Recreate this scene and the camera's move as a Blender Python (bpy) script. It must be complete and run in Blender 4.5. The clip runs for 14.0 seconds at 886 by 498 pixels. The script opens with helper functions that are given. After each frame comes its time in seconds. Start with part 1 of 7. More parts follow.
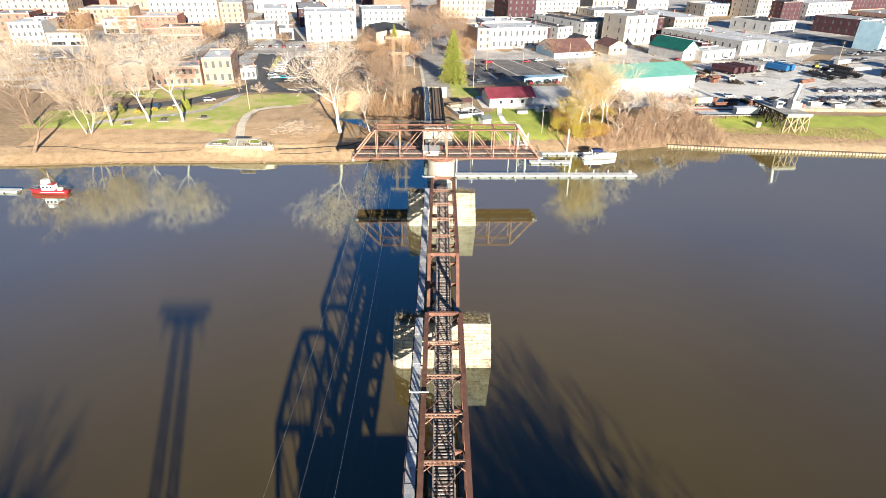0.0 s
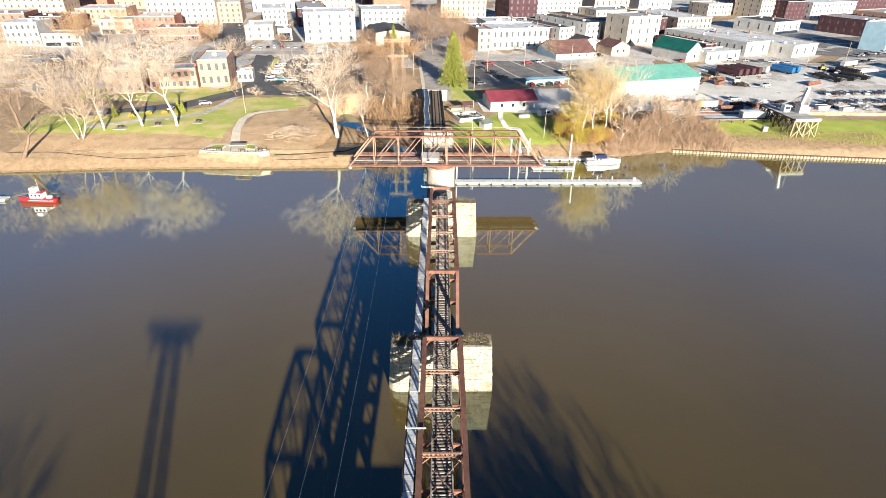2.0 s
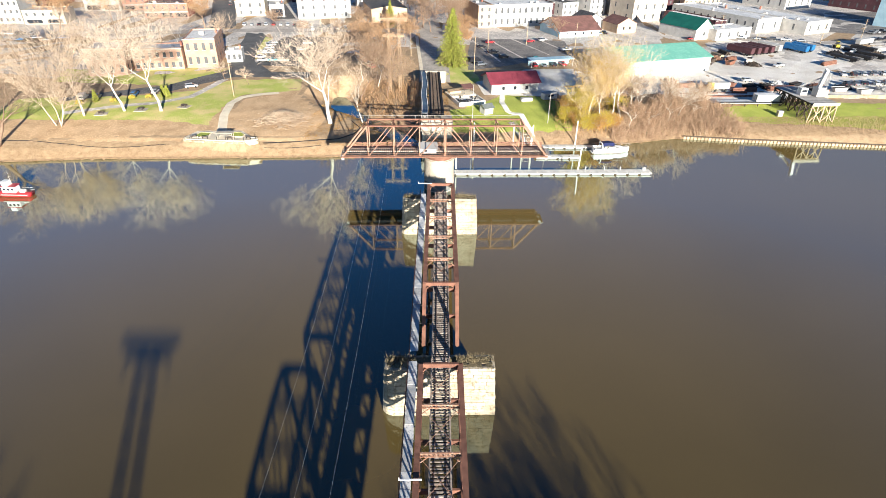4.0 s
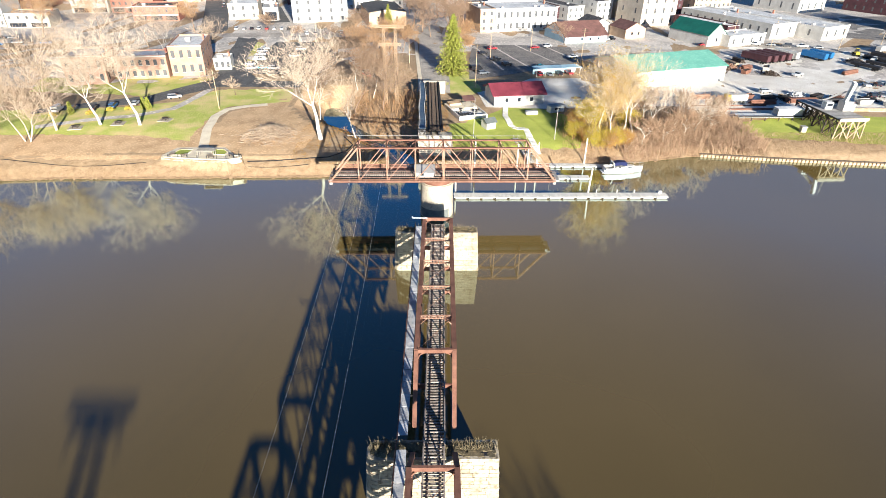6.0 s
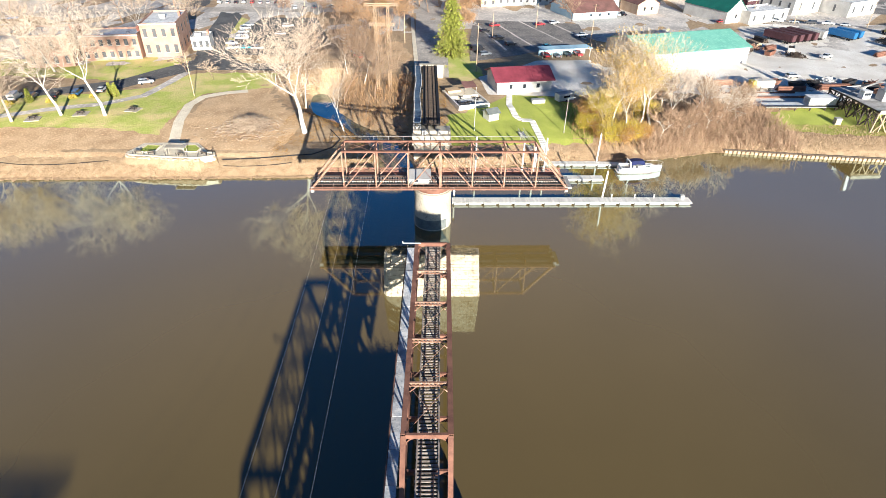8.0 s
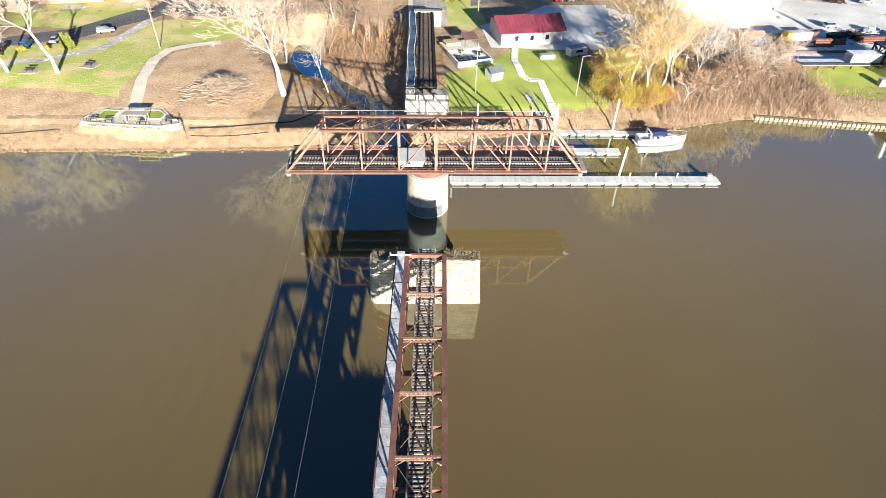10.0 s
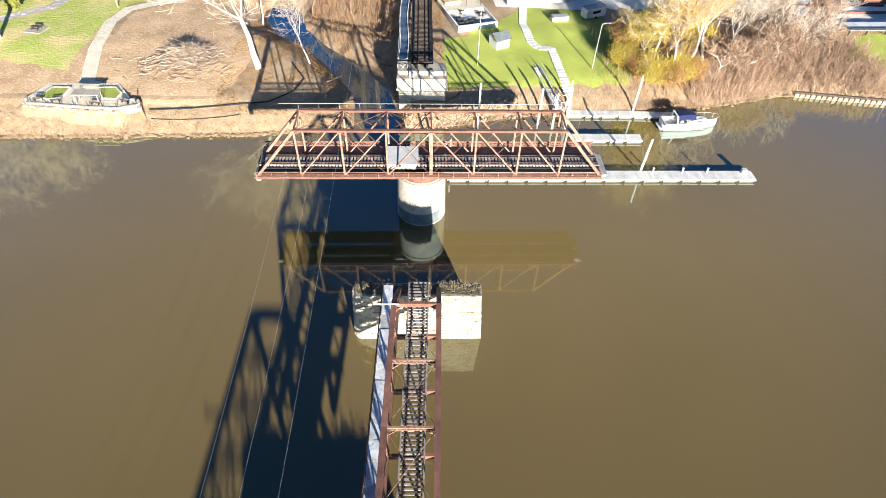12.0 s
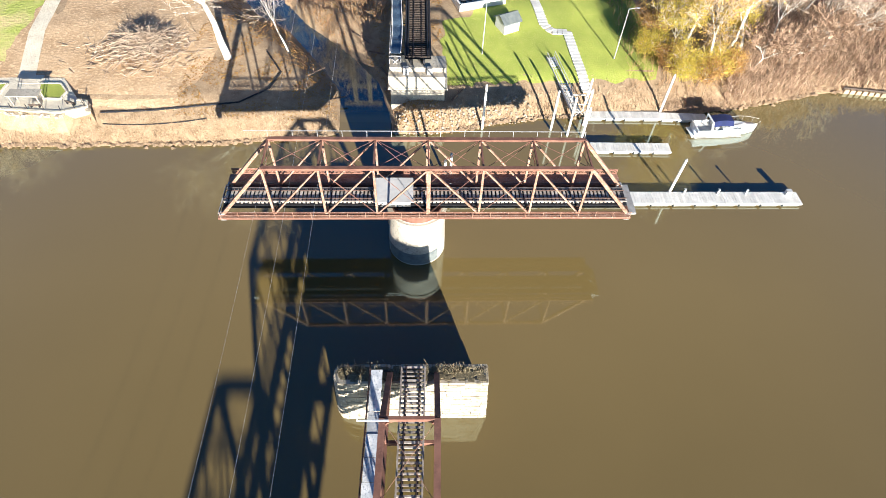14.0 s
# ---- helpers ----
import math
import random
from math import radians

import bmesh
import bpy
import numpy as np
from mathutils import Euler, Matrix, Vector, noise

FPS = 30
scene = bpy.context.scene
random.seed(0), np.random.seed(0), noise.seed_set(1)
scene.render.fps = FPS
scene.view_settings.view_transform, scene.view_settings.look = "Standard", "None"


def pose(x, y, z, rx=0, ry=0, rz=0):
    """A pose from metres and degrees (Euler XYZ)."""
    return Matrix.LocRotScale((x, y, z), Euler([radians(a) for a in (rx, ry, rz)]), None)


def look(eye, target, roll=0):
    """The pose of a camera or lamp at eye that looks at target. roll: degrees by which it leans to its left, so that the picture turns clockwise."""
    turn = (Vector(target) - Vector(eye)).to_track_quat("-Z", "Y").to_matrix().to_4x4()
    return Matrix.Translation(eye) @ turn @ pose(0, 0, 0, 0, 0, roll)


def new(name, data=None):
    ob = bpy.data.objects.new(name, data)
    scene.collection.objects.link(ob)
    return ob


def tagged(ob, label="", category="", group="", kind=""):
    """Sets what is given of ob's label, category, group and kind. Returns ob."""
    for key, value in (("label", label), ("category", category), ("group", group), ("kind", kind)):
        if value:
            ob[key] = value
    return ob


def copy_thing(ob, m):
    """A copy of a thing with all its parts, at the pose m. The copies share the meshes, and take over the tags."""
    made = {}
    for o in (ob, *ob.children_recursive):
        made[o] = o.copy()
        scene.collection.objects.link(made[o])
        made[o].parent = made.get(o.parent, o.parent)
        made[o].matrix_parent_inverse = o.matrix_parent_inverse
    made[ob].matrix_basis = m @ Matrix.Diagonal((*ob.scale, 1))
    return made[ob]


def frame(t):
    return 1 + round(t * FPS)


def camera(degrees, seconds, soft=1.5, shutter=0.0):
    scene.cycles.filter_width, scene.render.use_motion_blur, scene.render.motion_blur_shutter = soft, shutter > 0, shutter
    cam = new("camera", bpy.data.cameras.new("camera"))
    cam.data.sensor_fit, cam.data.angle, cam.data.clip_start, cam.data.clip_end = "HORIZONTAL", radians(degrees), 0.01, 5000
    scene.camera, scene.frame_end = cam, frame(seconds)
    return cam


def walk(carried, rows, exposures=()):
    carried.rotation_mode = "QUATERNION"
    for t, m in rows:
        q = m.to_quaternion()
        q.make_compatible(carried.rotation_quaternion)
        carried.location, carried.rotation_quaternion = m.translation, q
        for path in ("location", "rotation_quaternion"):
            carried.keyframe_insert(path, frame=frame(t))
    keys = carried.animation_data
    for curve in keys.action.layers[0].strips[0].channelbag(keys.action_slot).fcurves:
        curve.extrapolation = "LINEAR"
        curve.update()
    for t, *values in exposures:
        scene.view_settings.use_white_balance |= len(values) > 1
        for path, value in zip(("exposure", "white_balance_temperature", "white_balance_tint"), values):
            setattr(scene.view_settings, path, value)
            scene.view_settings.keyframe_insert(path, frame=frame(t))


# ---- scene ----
cam = camera(76.2, 14.0, 0.65)
PATH = [
    (0, (-0.513, -134.853, 66.34), (-0.462, -133.096, 65.385), 0.8),
    (0.5, (-0.412, -133.429, 66.524), (-0.362, -131.684, 65.549), 0.8),
    (1, (-0.344, -132.054, 66.748), (-0.294, -130.304, 65.779), 0.8),
    (1.5, (-0.257, -130.716, 66.964), (-0.207, -128.964, 66.0), 0.7),
    (2, (-0.145, -129.293, 67.097), (-0.096, -127.539, 66.137), 0.8),
    (2.5, (-0.084, -127.546, 67.183), (-0.035, -125.792, 66.223), 0.8),
    (3, (-0.013, -125.19, 67.248), (0.037, -123.456, 66.254), 0.8),
    (5.3, (0.865, -109.132, 67.682), (0.918, -107.424, 66.643), 0.8),
    (5.5, (1.006, -107.524, 67.686), (1.056, -105.815, 66.649), 1.0),
    (6, (1.391, -103.062, 67.659), (1.439, -101.35, 66.626), 0.9),
    (6.5, (1.688, -98.427, 67.61), (1.736, -96.715, 66.577), 1.1),
    (7, (1.946, -93.706, 67.545), (1.995, -92.001, 66.501), 1.1),
    (7.5, (2.151, -88.963, 67.504), (2.201, -87.274, 66.434), 1.1),
    (8, (2.328, -84.293, 67.49), (2.379, -82.633, 66.375), 1.1),
    (8.2, (2.403, -82.444, 67.494), (2.455, -80.799, 66.356), 1.0),
    (10.5, (3.326, -61.408, 67.763), (3.385, -59.914, 66.434), 1.7),
    (11, (3.553, -56.685, 67.783), (3.613, -55.228, 66.413), 1.7),
    (11.5, (3.822, -51.991, 67.794), (3.882, -50.57, 66.388), 1.9),
    (12, (4.076, -47.072, 67.797), (4.136, -45.689, 66.354), 2.0),
    (12.5, (4.272, -41.97, 67.807), (4.333, -40.627, 66.326), 2.2),
    (13, (4.173, -36.914, 67.832), (4.238, -35.61, 66.317), 2.3),
    (13.5, (4.103, -31.781, 67.858), (4.172, -30.514, 66.312), 2.7),
    (14, (4.105, -26.566, 67.894), (4.177, -25.335, 66.319), 2.9),
]
walk(cam, [(t, look(eye, target, roll)) for t, eye, target, roll in PATH],
     exposures=((0, 1.70, 4630, 6), (5.5, 1.70, 4530, 6), (8, 1.73, 4490, 6), (11, 1.91, 4400, 6), (14, 1.95, 4400, 6)))

# ---- world, sun, exposure ----
SUN_EL, SUN_AZ = radians(12.82), math.atan2(0.2936, -0.9559)   # towards the sun, azimuth from +y over +x
world = bpy.data.worlds.new("world")
scene.world = world
world.use_nodes = True
wn = world.node_tree
sky = wn.nodes.new("ShaderNodeTexSky")
sky.sky_type = "NISHITA"
sky.sun_disc = False
sky.sun_elevation, sky.sun_rotation = SUN_EL, SUN_AZ
sky.air_density, sky.dust_density, sky.ozone_density = 1.0, 0.45, 3.2
wn.nodes["Background"].inputs["Strength"].default_value = 0.026
wn.links.new(sky.outputs["Color"], wn.nodes["Background"].inputs["Color"])
sun = new("sun", bpy.data.lights.new("sun", "SUN"))
sun.data.energy, sun.data.angle, sun.data.color = 5.0, radians(0.53), (1.0, 0.73, 0.43)
sun.matrix_world = look((0, 0, 300), (-0.2936 * math.cos(SUN_EL), 0.9559 * math.cos(SUN_EL), 300 - math.sin(SUN_EL)))


# ---- materials ----
def mat(name, c1, c2, rough=0.8, metal=0.0, size=1.0, fine=8.0, bump=0.15, c3=None, stretch=(1, 1, 1), lo=0.35, hi=0.65, per_object=0.0, spec=0.3):
    """A worn two-scale surface: broad patches from c1 to c2, fine grain, stains of c3, in metres."""
    m = bpy.data.materials.new(name)
    m.use_nodes = True
    nt, N = m.node_tree, m.node_tree.nodes
    b = N["Principled BSDF"]
    tc = N.new("ShaderNodeNewGeometry")
    mp = N.new("ShaderNodeVectorMath"); mp.operation = "MULTIPLY"
    mp.inputs[1].default_value = stretch
    nt.links.new(tc.outputs["Position"], mp.inputs[0])
    n1 = N.new("ShaderNodeTexNoise"); n1.inputs["Scale"].default_value = 1.0 / size; n1.inputs["Detail"].default_value = 6
    n2 = N.new("ShaderNodeTexNoise"); n2.inputs["Scale"].default_value = fine / size; n2.inputs["Detail"].default_value = 4
    for n in (n1, n2):
        nt.links.new(mp.outputs[0], n.inputs["Vector"])
    r1 = N.new("ShaderNodeMapRange"); r1.inputs[1].default_value, r1.inputs[2].default_value = lo, hi
    nt.links.new(n1.outputs["Fac"], r1.inputs[0])
    mix = N.new("ShaderNodeMixRGB"); mix.inputs[1].default_value, mix.inputs[2].default_value = (*c1, 1), (*c2, 1)
    nt.links.new(r1.outputs[0], mix.inputs[0])
    out = mix.outputs[0]
    if c3:
        r2 = N.new("ShaderNodeMapRange"); r2.inputs[1].default_value, r2.inputs[2].default_value = 0.52, 0.68
        nt.links.new(n2.outputs["Fac"], r2.inputs[0])
        mx = N.new("ShaderNodeMixRGB"); mx.inputs[2].default_value = (*c3, 1)
        nt.links.new(r2.outputs[0], mx.inputs[0]); nt.links.new(out, mx.inputs[1])
        out = mx.outputs[0]
    hs = N.new("ShaderNodeHueSaturation")
    rv = N.new("ShaderNodeMapRange"); rv.inputs[3].default_value, rv.inputs[4].default_value = 0.86, 1.14
    nt.links.new(n2.outputs["Fac"], rv.inputs[0])
    val = rv.outputs[0]
    if per_object:
        oi = N.new("ShaderNodeObjectInfo")
        ro = N.new("ShaderNodeMapRange"); ro.inputs[3].default_value, ro.inputs[4].default_value = 1 - per_object, 1 + per_object
        nt.links.new(oi.outputs["Random"], ro.inputs[0])
        mu = N.new("ShaderNodeMath"); mu.operation = "MULTIPLY"
        nt.links.new(val, mu.inputs[0]); nt.links.new(ro.outputs[0], mu.inputs[1])
        val = mu.outputs[0]
    nt.links.new(val, hs.inputs["Value"]); nt.links.new(out, hs.inputs["Color"])
    nt.links.new(hs.outputs[0], b.inputs["Base Color"])
    b.inputs["Roughness"].default_value, b.inputs["Metallic"].default_value = rough, metal
    b.inputs["Specular IOR Level"].default_value = spec
    if bump:
        bp = N.new("ShaderNodeBump"); bp.inputs["Strength"].default_value = bump; bp.inputs["Distance"].default_value = 0.05 * size
        nt.links.new(n2.outputs["Fac"], bp.inputs["Height"]); nt.links.new(bp.outputs[0], b.inputs["Normal"])
    return m


M = {}
M["rust"] = mat("rusted_steel", (0.235, 0.118, 0.075), (0.14, 0.068, 0.046), 0.85, 0.0, 1.2, 7, 0.2, (0.205, 0.10, 0.066), per_object=0.18)
M["rust_pale"] = mat("weathered_pale_steel", (0.34, 0.20, 0.13), (0.24, 0.12, 0.07), 0.75, 0.0, 1.5, 6, 0.2, (0.42, 0.31, 0.24))
M["black_steel"] = mat("black_sooty_steel", (0.018, 0.018, 0.022), (0.035, 0.032, 0.032), 0.7, 0.0, 1.0, 6, 0.2)
M["tie"] = mat("weathered_tie", (0.40, 0.34, 0.285), (0.22, 0.18, 0.15), 0.9, 0, 0.7, 8, 0.3, None, (1, 1, 1), 0.35, 0.65, 0.35)
M["plank"] = mat("grey_plank", (0.42, 0.40, 0.38), (0.30, 0.28, 0.26), 0.85, 0, 0.8, 8, 0.25, None, (1, 1, 1), 0.35, 0.65, 0.25)
M["rail"] = mat("rail_steel", (0.20, 0.13, 0.10), (0.13, 0.09, 0.07), 0.5, 0.7, 0.6, 6, 0.1)
M["tie_pale"] = mat("silvered_tie", (0.50, 0.44, 0.37), (0.32, 0.27, 0.22), 0.9, 0, 0.7, 8, 0.3, None, (1, 1, 1), 0.35, 0.65, 0.25)
M["scrub"] = mat("brown_brushwood", (0.43, 0.295, 0.185), (0.27, 0.175, 0.105), 0.95, 0, 2.5, 5, 0.2, (0.53, 0.39, 0.26))
M["slate_sheet"] = mat("dark_blue_grey_sheet", (0.10, 0.14, 0.20), (0.065, 0.095, 0.14), 0.5, 0.2, 1.2, 6, 0.1, (0.16, 0.20, 0.26))
M["galv"] = mat("blue_grey_sheet", (0.72, 0.70, 0.68), (0.42, 0.43, 0.45), 0.7, 0.0, 1.2, 6, 0.3, (0.30, 0.31, 0.34), per_object=0.25)
M["stone"] = mat("pier_sandstone", (0.42, 0.365, 0.28), (0.215, 0.18, 0.135), 0.95, 0, 2.6, 6, 0.7, (0.13, 0.11, 0.085), (1, 1, 1), 0.35, 0.65, 0.14)
M["stone_pale"] = mat("bleached_sandstone", (0.50, 0.43, 0.31), (0.35, 0.29, 0.20), 0.95, 0, 3.2, 5, 0.5, (0.22, 0.18, 0.12), (1, 1, 1), 0.38, 0.66, 0.10)
M["mortar"] = mat("pier_core", (0.40, 0.35, 0.275), (0.30, 0.26, 0.20), 0.95, 0, 1.0, 6, 0.4)
M["weedy"] = mat("weedy_top", (0.20, 0.16, 0.09), (0.10, 0.085, 0.05), 0.95, 0, 1.0, 6, 0.6, (0.30, 0.24, 0.13))
M["concrete"] = mat("pale_concrete", (0.52, 0.46, 0.36), (0.40, 0.345, 0.265), 0.85, 0, 2.5, 7, 0.25, (0.27, 0.245, 0.20))
M["concrete_dark"] = mat("dark_grey_concrete", (0.17, 0.18, 0.17), (0.11, 0.12, 0.12), 0.7, 0, 1.0, 6, 0.3)
M["dock"] = mat("dock_boards", (0.82, 0.78, 0.70), (0.68, 0.64, 0.57), 0.8, 0, 1.2, 6, 0.2, None, (1, 1, 1), 0.35, 0.65, 0.1)
M["float"] = mat("dock_float", (0.40, 0.38, 0.34), (0.25, 0.24, 0.22), 0.7, 0, 1.0, 6, 0.2)
M["white"] = mat("white_paint", (0.58, 0.56, 0.52), (0.47, 0.45, 0.415), 0.6, 0, 3, 6, 0.08)
M["cream"] = mat("cream_paint", (0.60, 0.53, 0.42), (0.50, 0.43, 0.33), 0.75, 0, 3, 6, 0.1)
M["tan"] = mat("tan_brick", (0.56, 0.42, 0.29), (0.46, 0.33, 0.22), 0.85, 0, 3, 12, 0.2)
M["brick"] = mat("red_brick", (0.40, 0.17, 0.11), (0.31, 0.12, 0.08), 0.85, 0, 3, 12, 0.2, (0.46, 0.26, 0.19))
M["darkbrick"] = mat("dark_brick", (0.085, 0.038, 0.044), (0.06, 0.028, 0.033), 0.85, 0, 3, 12, 0.2)
M["palebrick"] = mat("pale_pink_brick", (0.46, 0.30, 0.215), (0.38, 0.235, 0.165), 0.85, 0, 3, 12, 0.2)
M["paleblue"] = mat("pale_blue_siding", (0.50, 0.66, 0.74), (0.42, 0.58, 0.67), 0.7, 0, 3, 8, 0.1)
M["roof_dark"] = mat("dark_roof", (0.085, 0.082, 0.085), (0.055, 0.053, 0.056), 0.9, 0, 5, 8, 0.2, (0.14, 0.13, 0.13))
M["roof_grey"] = mat("grey_roof", (0.48, 0.46, 0.44), (0.33, 0.32, 0.31), 0.85, 0, 5, 8, 0.2)
M["roof_white"] = mat("white_roof", (0.86, 0.84, 0.80), (0.62, 0.60, 0.58), 0.7, 0, 7, 5, 0.1, (0.46, 0.44, 0.43))
M["roof_brown"] = mat("brown_shingle", (0.19, 0.10, 0.085), (0.13, 0.07, 0.06), 0.9, 0, 3, 8, 0.2)
M["roof_green"] = mat("green_sheet_roof", (0.22, 0.45, 0.35), (0.17, 0.38, 0.30), 0.5, 0.0, 4, 6, 0.05, (0.28, 0.50, 0.40))
M["roof_dkgreen"] = mat("dark_green_roof", (0.035, 0.15, 0.11), (0.025, 0.11, 0.085), 0.6, 0.1, 4, 6, 0.05)
M["roof_red"] = mat("dark_red_metal_roof", (0.25, 0.055, 0.075), (0.185, 0.04, 0.055), 0.5, 0.1, 3, 6, 0.05)
M["asphalt"] = mat("asphalt", (0.13, 0.125, 0.12), (0.085, 0.083, 0.085), 0.9, 0, 6, 10, 0.15, (0.19, 0.18, 0.17))
M["asphalt_pale"] = mat("pale_worn_asphalt", (0.48, 0.43, 0.37), (0.32, 0.285, 0.245), 0.9, 0, 7, 10, 0.4, (0.60, 0.53, 0.45))
M["lot"] = mat("worn_dark_car_park", (0.25, 0.225, 0.20), (0.15, 0.14, 0.13), 0.9, 0, 6, 8, 0.15, (0.36, 0.32, 0.28))
M["town_ground"] = mat("pale_town_paving", (0.66, 0.60, 0.53), (0.40, 0.36, 0.315), 0.9, 0, 11, 9, 0.4, (0.78, 0.71, 0.62))
M["gravel"] = mat("pale_gravel_yard", (0.90, 0.85, 0.77), (0.72, 0.66, 0.57), 0.95, 0, 9, 40, 0.6, (0.58, 0.51, 0.43))
M["path"] = mat("concrete_path", (0.82, 0.73, 0.55), (0.73, 0.63, 0.46), 0.9, 0, 3, 30, 0.8)
M["dirt"] = mat("bare_earth", (0.60, 0.42, 0.235), (0.45, 0.30, 0.155), 0.95, 0, 5, 10, 0.5, (0.68, 0.50, 0.29))
M["lawn"] = mat("mown_lawn", (0.43, 0.47, 0.06), (0.32, 0.37, 0.045), 0.95, 0, 5, 30, 0.45, (0.56, 0.50, 0.13))
M["lawn_dry"] = mat("half_dry_lawn", (0.44, 0.47, 0.085), (0.68, 0.55, 0.235), 0.95, 0, 8, 14, 0.5, (0.52, 0.52, 0.13), (1, 1, 1), 0.42, 0.62)
M["drygrass"] = mat("dry_bank_grass", (0.43, 0.31, 0.18), (0.29, 0.20, 0.11), 0.95, 0, 1.6, 8, 0.8, (0.48, 0.36, 0.21))
M["rock"] = mat("riprap_stone", (0.44, 0.36, 0.26), (0.29, 0.235, 0.165), 0.95, 0, 1.0, 6, 0.5, None, (1, 1, 1), 0.35, 0.65, 0.2)
M["sod"] = mat("dark_bank_sod", (0.36, 0.255, 0.15), (0.24, 0.165, 0.095), 0.95, 0, 1.2, 6, 0.6, (0.42, 0.31, 0.18))
M["rock_pale"] = mat("pale_rubble", (0.50, 0.42, 0.31), (0.34, 0.275, 0.19), 0.95, 0, 0.8, 6, 0.4)
M["bark_white"] = mat("white_sycamore_bark", (0.72, 0.67, 0.59), (0.56, 0.50, 0.42), 0.9, 0, 1.4, 5, 0.3, (0.50, 0.41, 0.31))
M["twig_pale"] = mat("silvery_twigs", (0.62, 0.52, 0.40), (0.48, 0.38, 0.28), 0.95, 0, 1.5, 6, 0.2)
M["bark"] = mat("brown_bark", (0.26, 0.18, 0.12), (0.17, 0.115, 0.075), 0.95, 0, 1.0, 6, 0.4)
M["twig_brown"] = mat("brown_twigs", (0.34, 0.24, 0.155), (0.23, 0.155, 0.10), 0.95, 0, 1.5, 6, 0.2)
M["twig"] = mat("pale_twigs", (0.50, 0.40, 0.29), (0.38, 0.285, 0.195), 0.95, 0, 1.5, 6, 0.2)
M["leaf_yellow"] = mat("yellow_leaves", (0.54, 0.41, 0.035), (0.42, 0.36, 0.035), 0.8, 0, 2.0, 4, 0, (0.48, 0.31, 0.05))
M["leaf_gold"] = mat("golden_tan_leaves", (0.52, 0.34, 0.05), (0.42, 0.25, 0.045), 0.85, 0, 1.6, 5, 0, (0.50, 0.38, 0.05))
M["leaf_orange"] = mat("rust_orange_leaves", (0.42, 0.24, 0.06), (0.32, 0.165, 0.045), 0.85, 0, 2.0, 4, 0, (0.52, 0.36, 0.08))
M["leaf_green"] = mat("conifer_green", (0.38, 0.40, 0.045), (0.26, 0.29, 0.03), 0.8, 0, 1.5, 4, 0, (0.48, 0.46, 0.08))
M["leaf_tan"] = mat("tan_dead_leaves", (0.46, 0.29, 0.14), (0.34, 0.20, 0.09), 0.9, 0, 2.0, 4, 0)
# paler copy of the window glass, sun glare painted into its colour
M["glass_town"] = mat("glare_painted_window_glass", (0.13, 0.13, 0.135), (0.08, 0.08, 0.085), 0.25, 0, 3, 4, 0, spec=0.5)
M["glass"] = mat("dark_window_glass", (0.03, 0.035, 0.045), (0.02, 0.022, 0.03), 0.08, 0, 3, 4, 0, spec=0.6)
M["tyre"] = mat("tyre_rubber", (0.02, 0.02, 0.02), (0.03, 0.03, 0.03), 0.9, 0, 1, 4, 0)
M["timber"] = mat("dark_trestle_timber", (0.10, 0.075, 0.055), (0.06, 0.045, 0.035), 0.9, 0, 1, 6, 0.3)
M["timber_pale"] = mat("pale_timber", (0.50, 0.385, 0.245), (0.38, 0.285, 0.175), 0.9, 0, 1, 6, 0.3, None, (1, 1, 1), 0.35, 0.65, 0.2)
M["navy"] = mat("navy_canvas", (0.02, 0.025, 0.10), (0.015, 0.02, 0.07), 0.8, 0, 1, 6, 0.1)
M["gel"] = mat("white_gelcoat", (0.82, 0.82, 0.80), (0.76, 0.75, 0.73), 0.25, 0, 2, 6, 0, spec=0.5)
M["wire"] = mat("pale_wire", (0.72, 0.70, 0.66), (0.60, 0.58, 0.54), 0.5, 0.5, 2, 4, 0)
M["lattice"] = mat("galvanised_lattice", (0.44, 0.32, 0.20), (0.33, 0.235, 0.15), 0.6, 0.3, 2, 4, 0)
for i, (nm, c) in enumerate((("car_white", (0.75, 0.75, 0.74)), ("car_grey", (0.22, 0.23, 0.25)), ("car_black", (0.02, 0.02, 0.025)), ("car_red", (0.42, 0.03, 0.035)), ("car_blue", (0.05, 0.16, 0.38)), ("car_silver", (0.50, 0.51, 0.52)), ("car_teal", (0.05, 0.42, 0.50)), ("car_yellow", (0.60, 0.45, 0.03)))):
    M[nm] = mat(nm, c, tuple(v * 0.9 for v in c), 0.3, 0.1, 2, 5, 0, spec=0.5)

wm = bpy.data.materials.new("muddy_river_water")
wm.use_nodes = True
nt, N = wm.node_tree, wm.node_tree.nodes
N.remove(N["Principled BSDF"])
ge = N.new("ShaderNodeNewGeometry")
n1 = N.new("ShaderNodeTexNoise"); n1.inputs["Scale"].default_value = 0.02; n1.inputs["Detail"].default_value = 4
nt.links.new(ge.outputs["Position"], n1.inputs["Vector"])
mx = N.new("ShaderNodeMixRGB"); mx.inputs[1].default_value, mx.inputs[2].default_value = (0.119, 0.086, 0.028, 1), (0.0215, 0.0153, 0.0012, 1)
